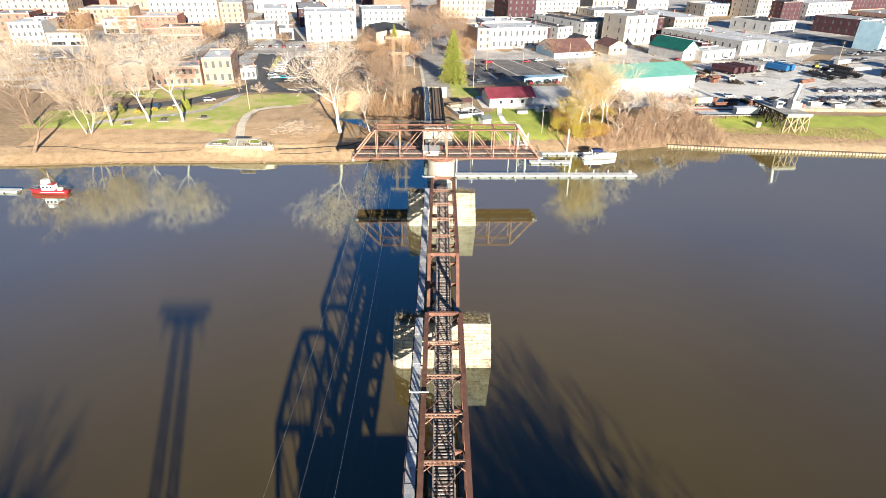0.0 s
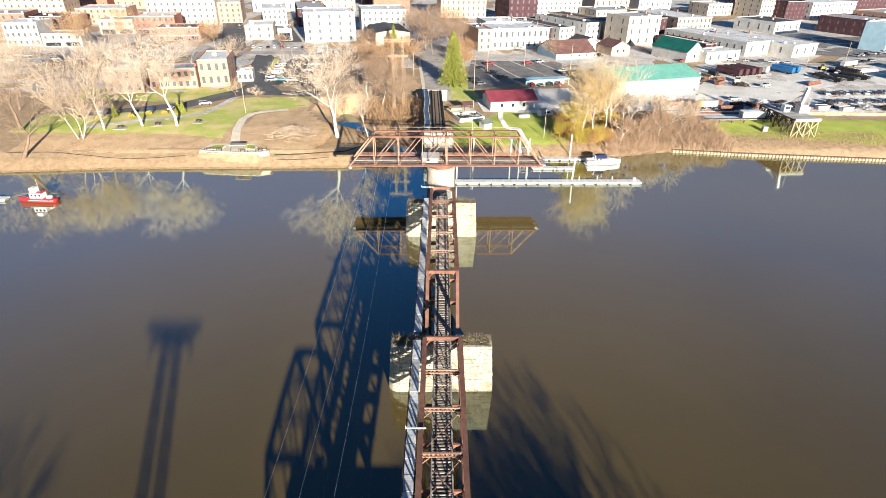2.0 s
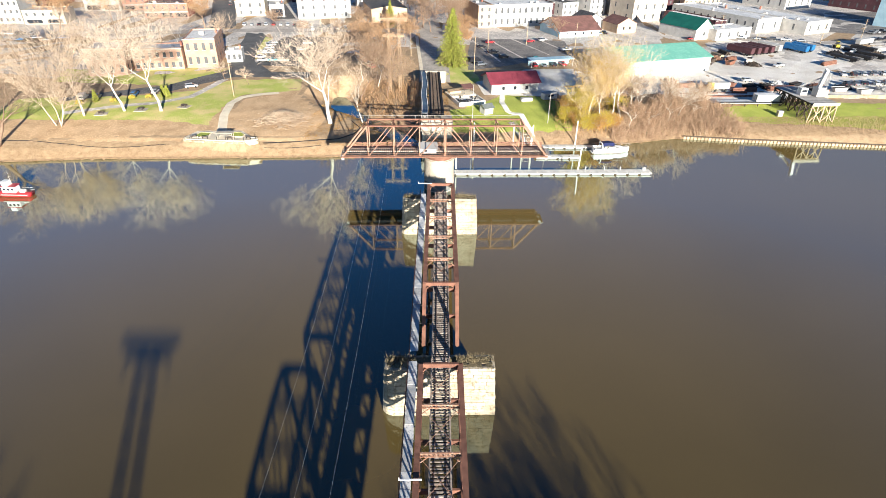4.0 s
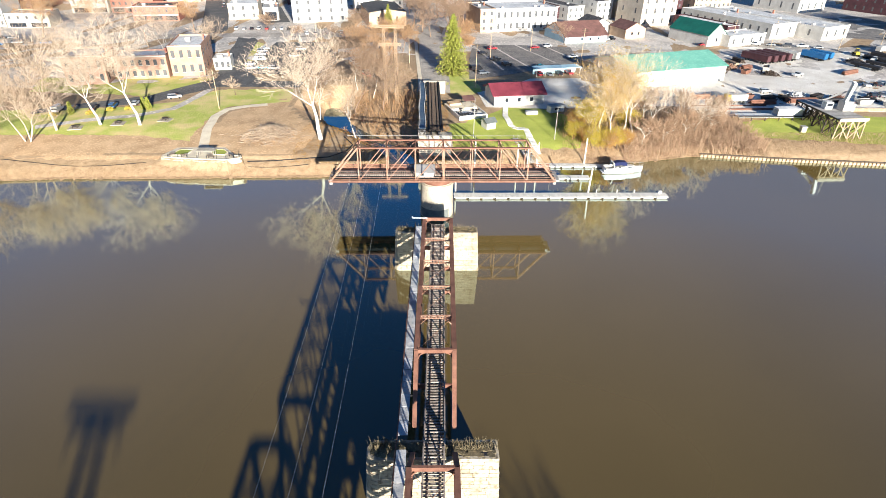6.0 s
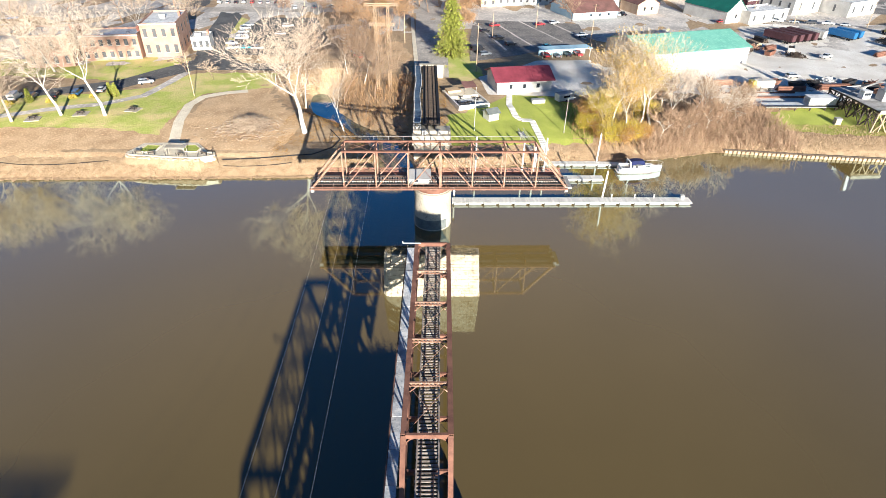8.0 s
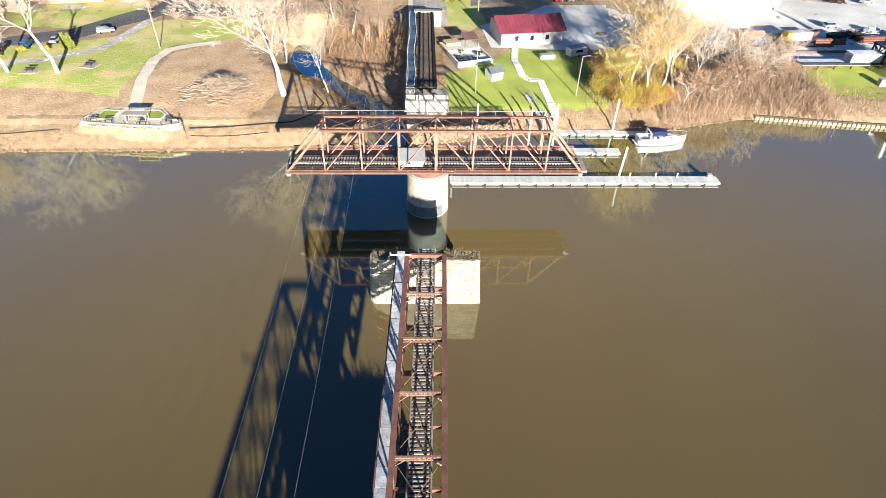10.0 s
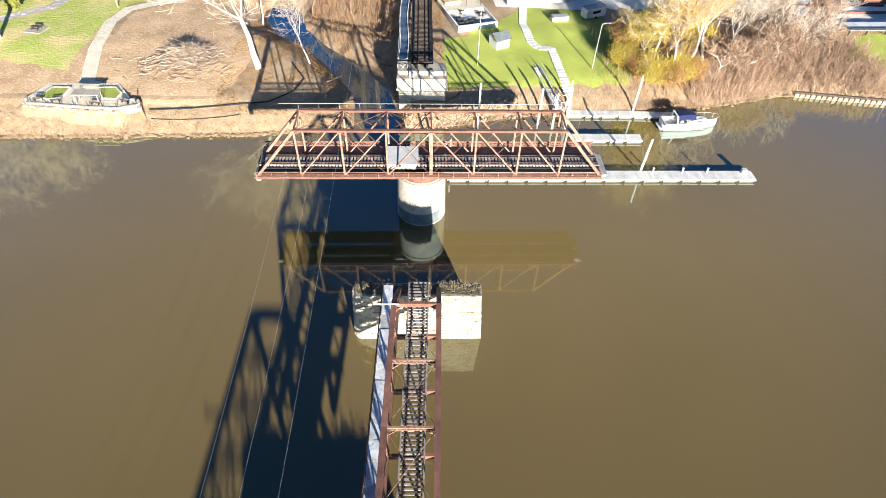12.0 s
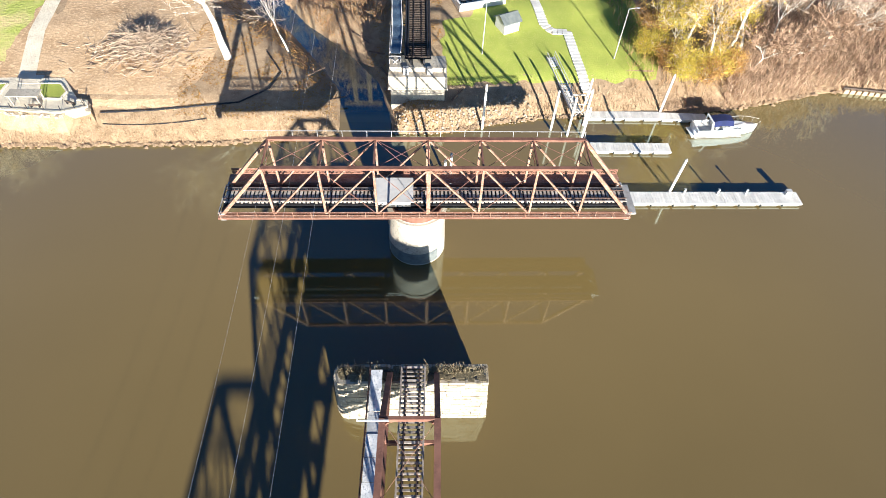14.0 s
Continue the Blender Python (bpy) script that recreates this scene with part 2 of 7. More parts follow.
# mud colour darkens towards the near side
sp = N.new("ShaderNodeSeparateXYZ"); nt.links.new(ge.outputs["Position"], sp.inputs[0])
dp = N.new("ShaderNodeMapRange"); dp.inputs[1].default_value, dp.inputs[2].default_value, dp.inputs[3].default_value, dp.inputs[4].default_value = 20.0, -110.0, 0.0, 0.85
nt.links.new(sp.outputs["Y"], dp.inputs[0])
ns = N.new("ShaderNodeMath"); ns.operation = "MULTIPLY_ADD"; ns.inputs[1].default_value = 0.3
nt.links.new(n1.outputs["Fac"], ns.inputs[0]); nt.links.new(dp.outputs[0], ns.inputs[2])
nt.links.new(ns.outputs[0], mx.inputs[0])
n2 = N.new("ShaderNodeTexNoise"); n2.inputs["Scale"].default_value = 0.9; n2.inputs["Detail"].default_value = 3
nt.links.new(ge.outputs["Position"], n2.inputs["Vector"])
bp = N.new("ShaderNodeBump"); bp.inputs["Strength"].default_value = 0.03; bp.inputs["Distance"].default_value = 0.05
nt.links.new(n2.outputs["Fac"], bp.inputs["Height"])
mud, gloss, fres, gain, mixs = N.new("ShaderNodeBsdfDiffuse"), N.new("ShaderNodeBsdfGlossy"), N.new("ShaderNodeFresnel"), N.new("ShaderNodeMath"), N.new("ShaderNodeMixShader")
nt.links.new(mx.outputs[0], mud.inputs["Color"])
# silt's shading normal is leaned 20 degrees sunward, painting extra sunlight into the mud
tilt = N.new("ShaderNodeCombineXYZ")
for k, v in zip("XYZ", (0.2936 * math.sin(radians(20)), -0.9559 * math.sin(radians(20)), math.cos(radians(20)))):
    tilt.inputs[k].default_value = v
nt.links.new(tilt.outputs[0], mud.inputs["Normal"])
gloss.inputs["Roughness"].default_value = 0.055
gloss.inputs["Color"].default_value = (0.80, 0.97, 1.0, 1)
nt.links.new(bp.outputs[0], gloss.inputs["Normal"])
fres.inputs["IOR"].default_value = 1.33
gain.operation, gain.use_clamp = "MULTIPLY", True
gain.inputs[1].default_value = 4.2
# ripples keep the far reach from turning into a full mirror
cap = N.new("ShaderNodeMath"); cap.operation = "MINIMUM"; cap.inputs[1].default_value = 0.39
nt.links.new(fres.outputs[0], gain.inputs[0]); nt.links.new(gain.outputs[0], cap.inputs[0]); nt.links.new(cap.outputs[0], mixs.inputs[0])
nt.links.new(mud.outputs[0], mixs.inputs[1]); nt.links.new(gloss.outputs[0], mixs.inputs[2])
nt.links.new(mixs.outputs[0], N["Material Output"].inputs["Surface"])
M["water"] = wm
# the creek runs clear behind its mouth, its shade painted in as dark colour
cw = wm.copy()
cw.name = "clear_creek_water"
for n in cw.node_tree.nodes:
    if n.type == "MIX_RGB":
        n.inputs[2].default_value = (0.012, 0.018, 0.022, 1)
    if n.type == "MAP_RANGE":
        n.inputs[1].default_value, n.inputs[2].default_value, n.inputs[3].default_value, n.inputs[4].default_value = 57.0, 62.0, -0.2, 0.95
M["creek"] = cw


# ---- mesh building ----
class Form:
    """Collects vertices and faces of one mesh."""

    def __init__(self):
        self.v, self.f = [], []

    def add(self, verts, faces):
        n = len(self.v)
        self.v += [tuple(p) for p in verts]
        self.f += [tuple(n + i for i in q) for q in faces]
        return self

    def box(self, x0, x1, y0, y1, z0, z1):
        return self.add([(x0, y0, z0), (x1, y0, z0), (x1, y1, z0), (x0, y1, z0), (x0, y0, z1), (x1, y0, z1), (x1, y1, z1), (x0, y1, z1)],
                        [(3, 2, 1, 0), (4, 5, 6, 7), (0, 1, 5, 4), (1, 2, 6, 5), (2, 3, 7, 6), (3, 0, 4, 7)])

    def beam(self, p, q, w, h=None):
        """A square bar from p to q, w across and h high."""
        p, q, h = Vector(p), Vector(q), h or w
        d = (q - p).normalized()
        s = d.cross(Vector((0, 0, 1)))
        s = Vector((1, 0, 0)) if s.length < 1e-4 else s.normalized()
        u = s.cross(d)
        c = [s * (a * w / 2) + u * (e * h / 2) for a, e in ((-1, -1), (1, -1), (1, 1), (-1, 1))]
        return self.add([p + k for k in c] + [q + k for k in c], [(0, 1, 2, 3), (7, 6, 5, 4), (0, 4, 5, 1), (1, 5, 6, 2), (2, 6, 7, 3), (3, 7, 4, 0)])

    def tube(self, p, q, r0, r1=None, n=8, caps=True):
        p, q, r1 = Vector(p), Vector(q), r0 if r1 is None else r1
        d = (q - p).normalized()
        s = d.cross(Vector((0, 0, 1)))
        s = Vector((1, 0, 0)) if s.length < 1e-4 else s.normalized()
        u = s.cross(d)
        vs = []
        for c, r in ((p, r0), (q, r1)):
            vs += [c + (s * math.cos(a) + u * math.sin(a)) * r for a in (2 * math.pi * i / n for i in range(n))]
        fs = [(i, (i + 1) % n, n + (i + 1) % n, n + i) for i in range(n)]
        if caps:
            fs += [tuple(reversed(range(n))), tuple(range(n, 2 * n))]
        return self.add(vs, fs)

    def prism(self, pts, z0, z1):
        n = len(pts)
        return self.add([(x, y, z0) for x, y in pts] + [(x, y, z1) for x, y in pts],
                        [tuple(reversed(range(n))), tuple(range(n, 2 * n))] + [(i, (i + 1) % n, n + (i + 1) % n, n + i) for i in range(n)])

    def mesh(self, name, material, smooth=False):
        me = bpy.data.meshes.new(name)
        me.from_pydata(self.v, [], self.f)
        me.materials.append(material)
        if smooth:
            me.polygons.foreach_set("use_smooth", [True] * len(me.polygons))
        me.update()
        return me


def part(name, form, material, parent=None, label="", smooth=False):
    """Links a form (or a mesh) as one mesh object under a thing or a part."""
    ob = new(name, form if isinstance(form, bpy.types.Mesh) else form.mesh(name, material, smooth))
    if parent:
        ob.parent = parent
    return tagged(ob, label)


def thing(name, label, category, group="", at=(0, 0, 0), rz=0.0):
    ob = new(name)
    ob.empty_display_size = 0.2
    ob.matrix_world = pose(*at, 0, 0, rz)
    return tagged(ob, label, category, group)


def setting(name, form, material, label, category="structure", smooth=False):
    return tagged(part(name, form, material, None, "", smooth), label, category, "", "structure")


def chamfer_box(x, y, z, c):
    """A block x by y by z round its centre with bevelled edges."""
    bm = bmesh.new()
    bmesh.ops.create_cube(bm, size=1.0)
    bmesh.ops.scale(bm, vec=(x, y, z), verts=bm.verts)
    bmesh.ops.bevel(bm, geom=bm.edges[:], offset=c, segments=1, affect="EDGES")
    f = Form().add([v.co for v in bm.verts], [[v.index for v in q.verts] for q in bm.faces])
    bm.free()
    return f


# ---- the lie of the land ----
SHORE_X = (-3000, -300, -134, -106, -68, -31, -14, 9, 17, 26, 51, 62, 75, 86, 90, 110, 136, 164, 300, 3000)
SHORE_Y = (20, 34, 44.4, 47.4, 48.3, 49.6, 52.0, 53.5, 56.0, 57.7, 59.3, 60.8, 64.0, 67.2, 66.6, 63.6, 60.6, 57.6, 45, 20)
RISE_D = (-60, -6, -1.5, 0, 1.5, 4, 9, 30, 80, 150, 6000)
RISE_Z = (-3, -2.5, -0.7, 0, 1.0, 2.3, 3.6, 5.2, 6.3, 7.0, 7.0)
CREEK = ((-6.3, 45, 10.0), (-6.3, 55, 9.5), (-8.1, 66, 7.8), (-13, 74, 7.0), (-17, 79.5, 6.2), (-23, 87, 4.6), (-31, 96, 8.0), (-34, 104, 9.5), (-36, 113, 6.0))


def creek_gap(x, y):
    best = 1e9
    for (ax, ay, aw), (bx, by, bw) in zip(CREEK, CREEK[1:]):
        dx, dy = bx - ax, by - ay
        k = max(0.0, min(1.0, ((x - ax) * dx + (y - ay) * dy) / (dx * dx + dy * dy)))
        best = min(best, math.hypot(x - ax - k * dx, y - ay - k * dy) - (aw + (bw - aw) * k) / 2)
    return best


def land(x, y):
    if y < -100:
        return float(np.interp(-150 - y, (-20, -2, 0, 4, 20, 60, 200, 4000), (-3, -1, 0, 3, 6, 9, 12, 12)))
    d = y - float(np.interp(x, SHORE_X, SHORE_Y))
    z = float(np.interp(d, RISE_D, RISE_Z))
    if z > 0.2:
        z += 0.22 * noise.noise((x * 0.12, y * 0.12, 3.0)) * min(1, z / 2)
    if -60 < x < 25 and 40 < y < 124:
        g = creek_gap(x, y)
        z = min(z, float(np.interp(g, (-3, 0, 2.0, 5, 12), (-1.2, -0.1, 1.6, 3.2, 6.5))))
    return z


def steps(*runs):
    out = []
    for a, b_, s in runs:
        out += list(np.arange(a, b_ - 1e-6, s))
    return out + [runs[-1][1]]


xs = steps((-3000, -600, 300), (-600, -200, 40), (-200, -70, 4), (-70, 60, 1.25), (60, 180, 3), (180, 600, 40), (600, 3000, 300))
ys = steps((-3000, -400, 325), (-400, -160, 20), (-160, -140, 2), (-140, 30, 34), (30, 42, 3), (42, 80, 0.9), (80, 121, 1.6), (121, 201, 8), (201, 601, 50), (601, 3001, 300))
fm = Form()
fm.v = [(x, y, land(x, y)) for y in ys for x in xs]
nx = len(xs)
fm.f = [(j * nx + i, j * nx + i + 1, (j + 1) * nx + i + 1, (j + 1) * nx + i) for j in range(len(ys) - 1) for i in range(nx - 1)]
setting("ground", fm, M["drygrass"], "tan dry grass and bare earth of the river bank", "ground", True)
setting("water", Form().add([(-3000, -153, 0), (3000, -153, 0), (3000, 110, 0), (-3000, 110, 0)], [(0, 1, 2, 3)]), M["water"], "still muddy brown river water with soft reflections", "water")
setting("creek_water", Form().add([(-46, 56, 0.006), (4, 56, 0.006), (4, 122, 0.006), (-46, 122, 0.006)], [(0, 1, 2, 3)]), M["creek"], "still clear creek water, its shade painted dark blue", "water")


def ragged(poly, amount):
    """The outline with its edges cut short and pushed about, as grass and earth end."""
    if not amount:
        return poly
    out = []
    for (ax, ay), (bx, by) in zip(poly, poly[1:] + poly[:1]):
        n = max(1, int(math.hypot(bx - ax, by - ay) / 1.3))
        for i in range(n):
            x, y = ax + (bx - ax) * i / n, ay + (by - ay) * i / n
            out.append((x + amount * noise.noise((x * 0.35, y * 0.35, 1.0)) * 2.2, y + amount * noise.noise((x * 0.35, y * 0.35, 9.0)) * 2.2))
    return out


def patch(name, poly, material, label, lift=0.05, cell=2.0, category="ground", rag=0.0):
    """A thin sheet that follows the land inside the outline poly."""
    poly = ragged(poly, rag)
    bm = bmesh.new()
    bm.faces.new([bm.verts.new((x, y, 0)) for x, y in poly])
    for axis in (0, 1):
        lo, hi = min(p[axis] for p in poly), max(p[axis] for p in poly)
        k = lo + cell
        while k < hi:
            no = (1, 0, 0) if axis == 0 else (0, 1, 0)
            co = (k, 0, 0) if axis == 0 else (0, k, 0)
            bmesh.ops.bisect_plane(bm, geom=bm.verts[:] + bm.edges[:] + bm.faces[:], plane_co=co, plane_no=no)
            k += cell
    bmesh.ops.triangulate(bm, faces=bm.faces[:])
    for v in bm.verts:
        v.co.z = land(v.co.x, v.co.y) + lift
    if bm.faces and bm.faces[:][0].normal.z < 0:
        bmesh.ops.reverse_faces(bm, faces=bm.faces[:])
    f = Form().add([v.co for v in bm.verts], [])
    bm.verts.index_update()
    f.f = [tuple(v.index for v in q.verts) for q in bm.faces]
    bm.free()
    return setting(name, f, material, label, category, True)


def ribbon(centre, width):
    """The outline of a strip along a line of points."""
    left, right = [], []
    for i, (x, y) in enumerate(centre):
        a, c = centre[max(0, i - 1)], centre[min(len(centre) - 1, i + 1)]
        dx, dy = c[0] - a[0], c[1] - a[1]
        k = math.hypot(dx, dy)
        left.append((x - dy / k * width / 2, y + dx / k * width / 2))
        right.append((x + dy / k * width / 2, y - dx / k * width / 2))
    return right + left[::-1]


# ---- the bridge over the river ----
def axis_x(y):
    """The bridge's centre line."""
    return 3.12 + 0.0205 * y


RAIL_Z, CHORD_Z, TOP_Z, HALF = 10.4, 9.7, 16.1, 2.6


def lattice_strut(p, q, depth=0.5, across=0.12):
    """Two flanges with crossed lacing bars between them, one above the other."""
    f = Form()
    p, q = Vector(p), Vector(q)
    up = Vector((0, 0, depth / 2))
    f.beam(p + up, q + up, across * 2, across)
    f.beam(p - up, q - up, across * 2, across)
    n = max(2, int((q - p).length / depth))
    for i in range(n):
        a, c = p.lerp(q, i / n), p.lerp(q, (i + 1) / n)
        f.beam(a - up, c + up, 0.07, 0.05)
        f.beam(a + up, c - up, 0.07, 0.05)
    return f


def truss_span(y0, panels, length, tops, label, tail=0.6):
    """A through truss from y0 towards -y. tops: the top chord's height at each node between the end posts. tail: how far the deck runs on."""
    t = thing("truss_span", label, "bridge span", "bridge spans")
    ys_ = [y0 - length * i / panels for i in range(panels + 1)]
    for s in (-1, 1):
        P = [Vector((axis_x(y) + s * HALF, y, CHORD_Z)) for y in ys_]
        T = [None] + [Vector((axis_x(y) + s * HALF, y, z)) for y, z in zip(ys_[1:-1], tops)] + [None]
        for a, c in zip(P, P[1:]):
            part("bottom_chord", Form().beam(a, c, 0.35, 0.45), M["rust"], t)
        for a, c in zip(T[1:-1], T[2:-1]):
            f = Form().beam(a + Vector((0, 0, 0.2)), c + Vector((0, 0, 0.2)), 0.62, 0.06)
            f.beam(a + Vector((-0.24, 0, -0.03)), c + Vector((-0.24, 0, -0.03)), 0.09, 0.4)
            f.beam(a + Vector((0.24, 0, -0.03)), c + Vector((0.24, 0, -0.03)), 0.09, 0.4)
            part("top_chord", f, M["rust"], t)
        for a, c in ((P[0], T[1]), (P[-1], T[-2])):
            part("end_post", Form().beam(a, c, 0.58, 0.5), M["rust"], t)
        for i in range(1, panels):
            a, c = P[i], T[i]
            f = Form()
            for k in (-0.16, 0.16):
                f.beam(a + Vector((0, k, 0)), c + Vector((0, k, 0)), 0.10, 0.14)
            n = 8
            for j in range(n):
                u, w = a.lerp(c, j / n), a.lerp(c, (j + 1) / n)
                f.beam(u + Vector((0, -0.16, 0)), w + Vector((0, 0.16, 0)), 0.05, 0.05)
            part("vertical", f, M["rust"], t)
        mid = panels / 2
        for i in range(1, panels - 1):
            lo, hi = (i + 1, i) if i < mid - 0.5 else (i, i + 1)
            pairs = [(P[lo], T[hi])]
            if abs(i + 0.5 - mid) < 0.6:
                pairs = [(P[i], T[i + 1]), (P[i + 1], T[i])]
            for a, c in pairs:
                part("diagonal", Form().beam(a, c, 0.10, 0.26), M["rust"], t)
    for i in range(1, panels):
        y, z = ys_[i], tops[i - 1]
        a, c = (axis_x(y) - HALF + 0.25, y, z - 0.12), (axis_x(y) + HALF - 0.25, y, z - 0.12)
        if i in (1, panels - 1):
            f = Form()
            f.beam((a[0], y, z), (c[0], y, z), 0.34, 0.62)
            for s, e in ((1, a), (-1, c)):
                for k in range(4):
                    g0, g1 = k * math.pi / 8, (k + 1) * math.pi / 8
                    f.beam((e[0] + s * (1.1 - 1.1 * math.cos(g0)), y, z - 1.35 + 1.1 * math.sin(g0)), (e[0] + s * (1.1 - 1.1 * math.cos(g1)), y, z - 1.35 + 1.1 * math.sin(g1)), 0.3, 0.16)
            part("portal_strut", f, M["rust"], t)
        else:
            part("lattice_strut", lattice_strut(a, c), M["rust_pale"], t)
            for s, e in ((1, a), (-1, c)):
                part("knee_brace", Form().beam((e[0], y, z - 1.5), (e[0] + s * 1.1, y, z - 0.35), 0.1, 0.12), M["rust_pale"], t)
        part("floor_beam", Form().box(axis_x(y) - HALF, axis_x(y) + HALF, y - 0.16, y + 0.16, CHORD_Z - 0.5, CHORD_Z + 0.25), M["rust"], t)
    for i in range(1, panels - 1):
        ya, yb = ys_[i], ys_[i + 1]
        za, zb = tops[i - 1] - 0.05, tops[i] - 0.05
        for s in (-1, 1):
            part("top_rod", Form().tube((axis_x(ya) - s * HALF, ya, za), (axis_x(yb) + s * HALF, yb, zb), 0.028, n=5), M["rust_pale"], t)
    y1 = y0 - length
    for s in (-0.75, 0.75):
        part("stringer", Form().beam((axis_x(y0) + s, y0 + 0.5, CHORD_Z + 0.25), (axis_x(y1) + s, y1 - tail, CHORD_Z + 0.25), 0.28, 0.55), M["black_steel"], t)
        part("running_rail", Form().beam((axis_x(y0) + s * 0.96, y0 + 0.6, RAIL_Z + 0.16), (axis_x(y1) + s * 0.96, y1 - tail, RAIL_Z + 0.16), 0.075, 0.16), M["rail"], t)
    for s in (-1.28, 1.28):
        part("guard_timber", Form().beam((axis_x(y0) + s, y0 + 0.5, RAIL_Z + 0.10), (axis_x(y1) + s, y1 - tail, RAIL_Z + 0.10), 0.18, 0.14), M["tie"], t)
    tie = chamfer_box(2.75, 0.23, 0.24, 0.02).mesh("tie", M["tie"])
    n = int((length + tail) / 0.52)
    for i in range(n + 2):
        y = y0 + 0.5 - i * 0.52
        if y < y1 - tail:
            break
        ob = part("tie", tie, None, t)
        ob.location = (axis_x(y) + random.uniform(-0.05, 0.05), y + random.uniform(-0.03, 0.03), RAIL_Z - 0.05 + random.uniform(-0.02, 0.02))
        ob.rotation_euler = (0, 0, random.uniform(-0.012, 0.012))
    # the footway hung outside the upstream truss
    sheet = Form().box(-0.62, 0.62, -1.18, 1.18, -0.03, 0.03).mesh("footway_panel", M["galv"])
    y = y0 + 0.4
    while y - 2.4 > y1 - tail:
        ob = part("footway_panel", sheet, None, t)
        ob.location = (axis_x(y) - HALF - 1.45, y - 1.2, RAIL_Z - 0.35 + random.uniform(-0.03, 0.03))
        ob.rotation_euler = (random.uniform(-0.01, 0.01), random.uniform(-0.02, 0.02), 0)
        part("footway_bracket", Form().beam((axis_x(y) - HALF, y, CHORD_Z - 0.1), (axis_x(y) - HALF - 2.1, y, RAIL_Z - 0.5), 0.12, 0.16), M["black_steel"], t)
        for k in (0.0, 1.2):
            part("railing_post", Form().beam((axis_x(y) - HALF - 2.1, y - k, RAIL_Z - 0.5), (axis_x(y) - HALF - 2.12, y - k, RAIL_Z + 0.8), 0.11, 0.11), M["black_steel"], t)
        y -= 2.4
    for z in (0.75, 0.35, -0.05):
        part("handrail", Form().beam((axis_x(y0) - HALF - 2.12, y0 + 0.3, RAIL_Z + z), (axis_x(y1) - HALF - 2.12, y1 - tail + 0.3, RAIL_Z + z), 0.07, 0.10), M["rust"], t)
    return t


truss_span(1.2, 7, 53.2, [TOP_Z] * 6, "rusty red steel through truss with timber railway deck", 3.5)
truss_span(-56.2, 8, 56.4, [TOP_Z] * 7, "rusty red steel through truss with laced top struts")
truss_span(-112.9, 5, 35.0, [17.5, 17.4, 17.1, 16.7], "tall rusty steel truss with a gently sloping top chord")


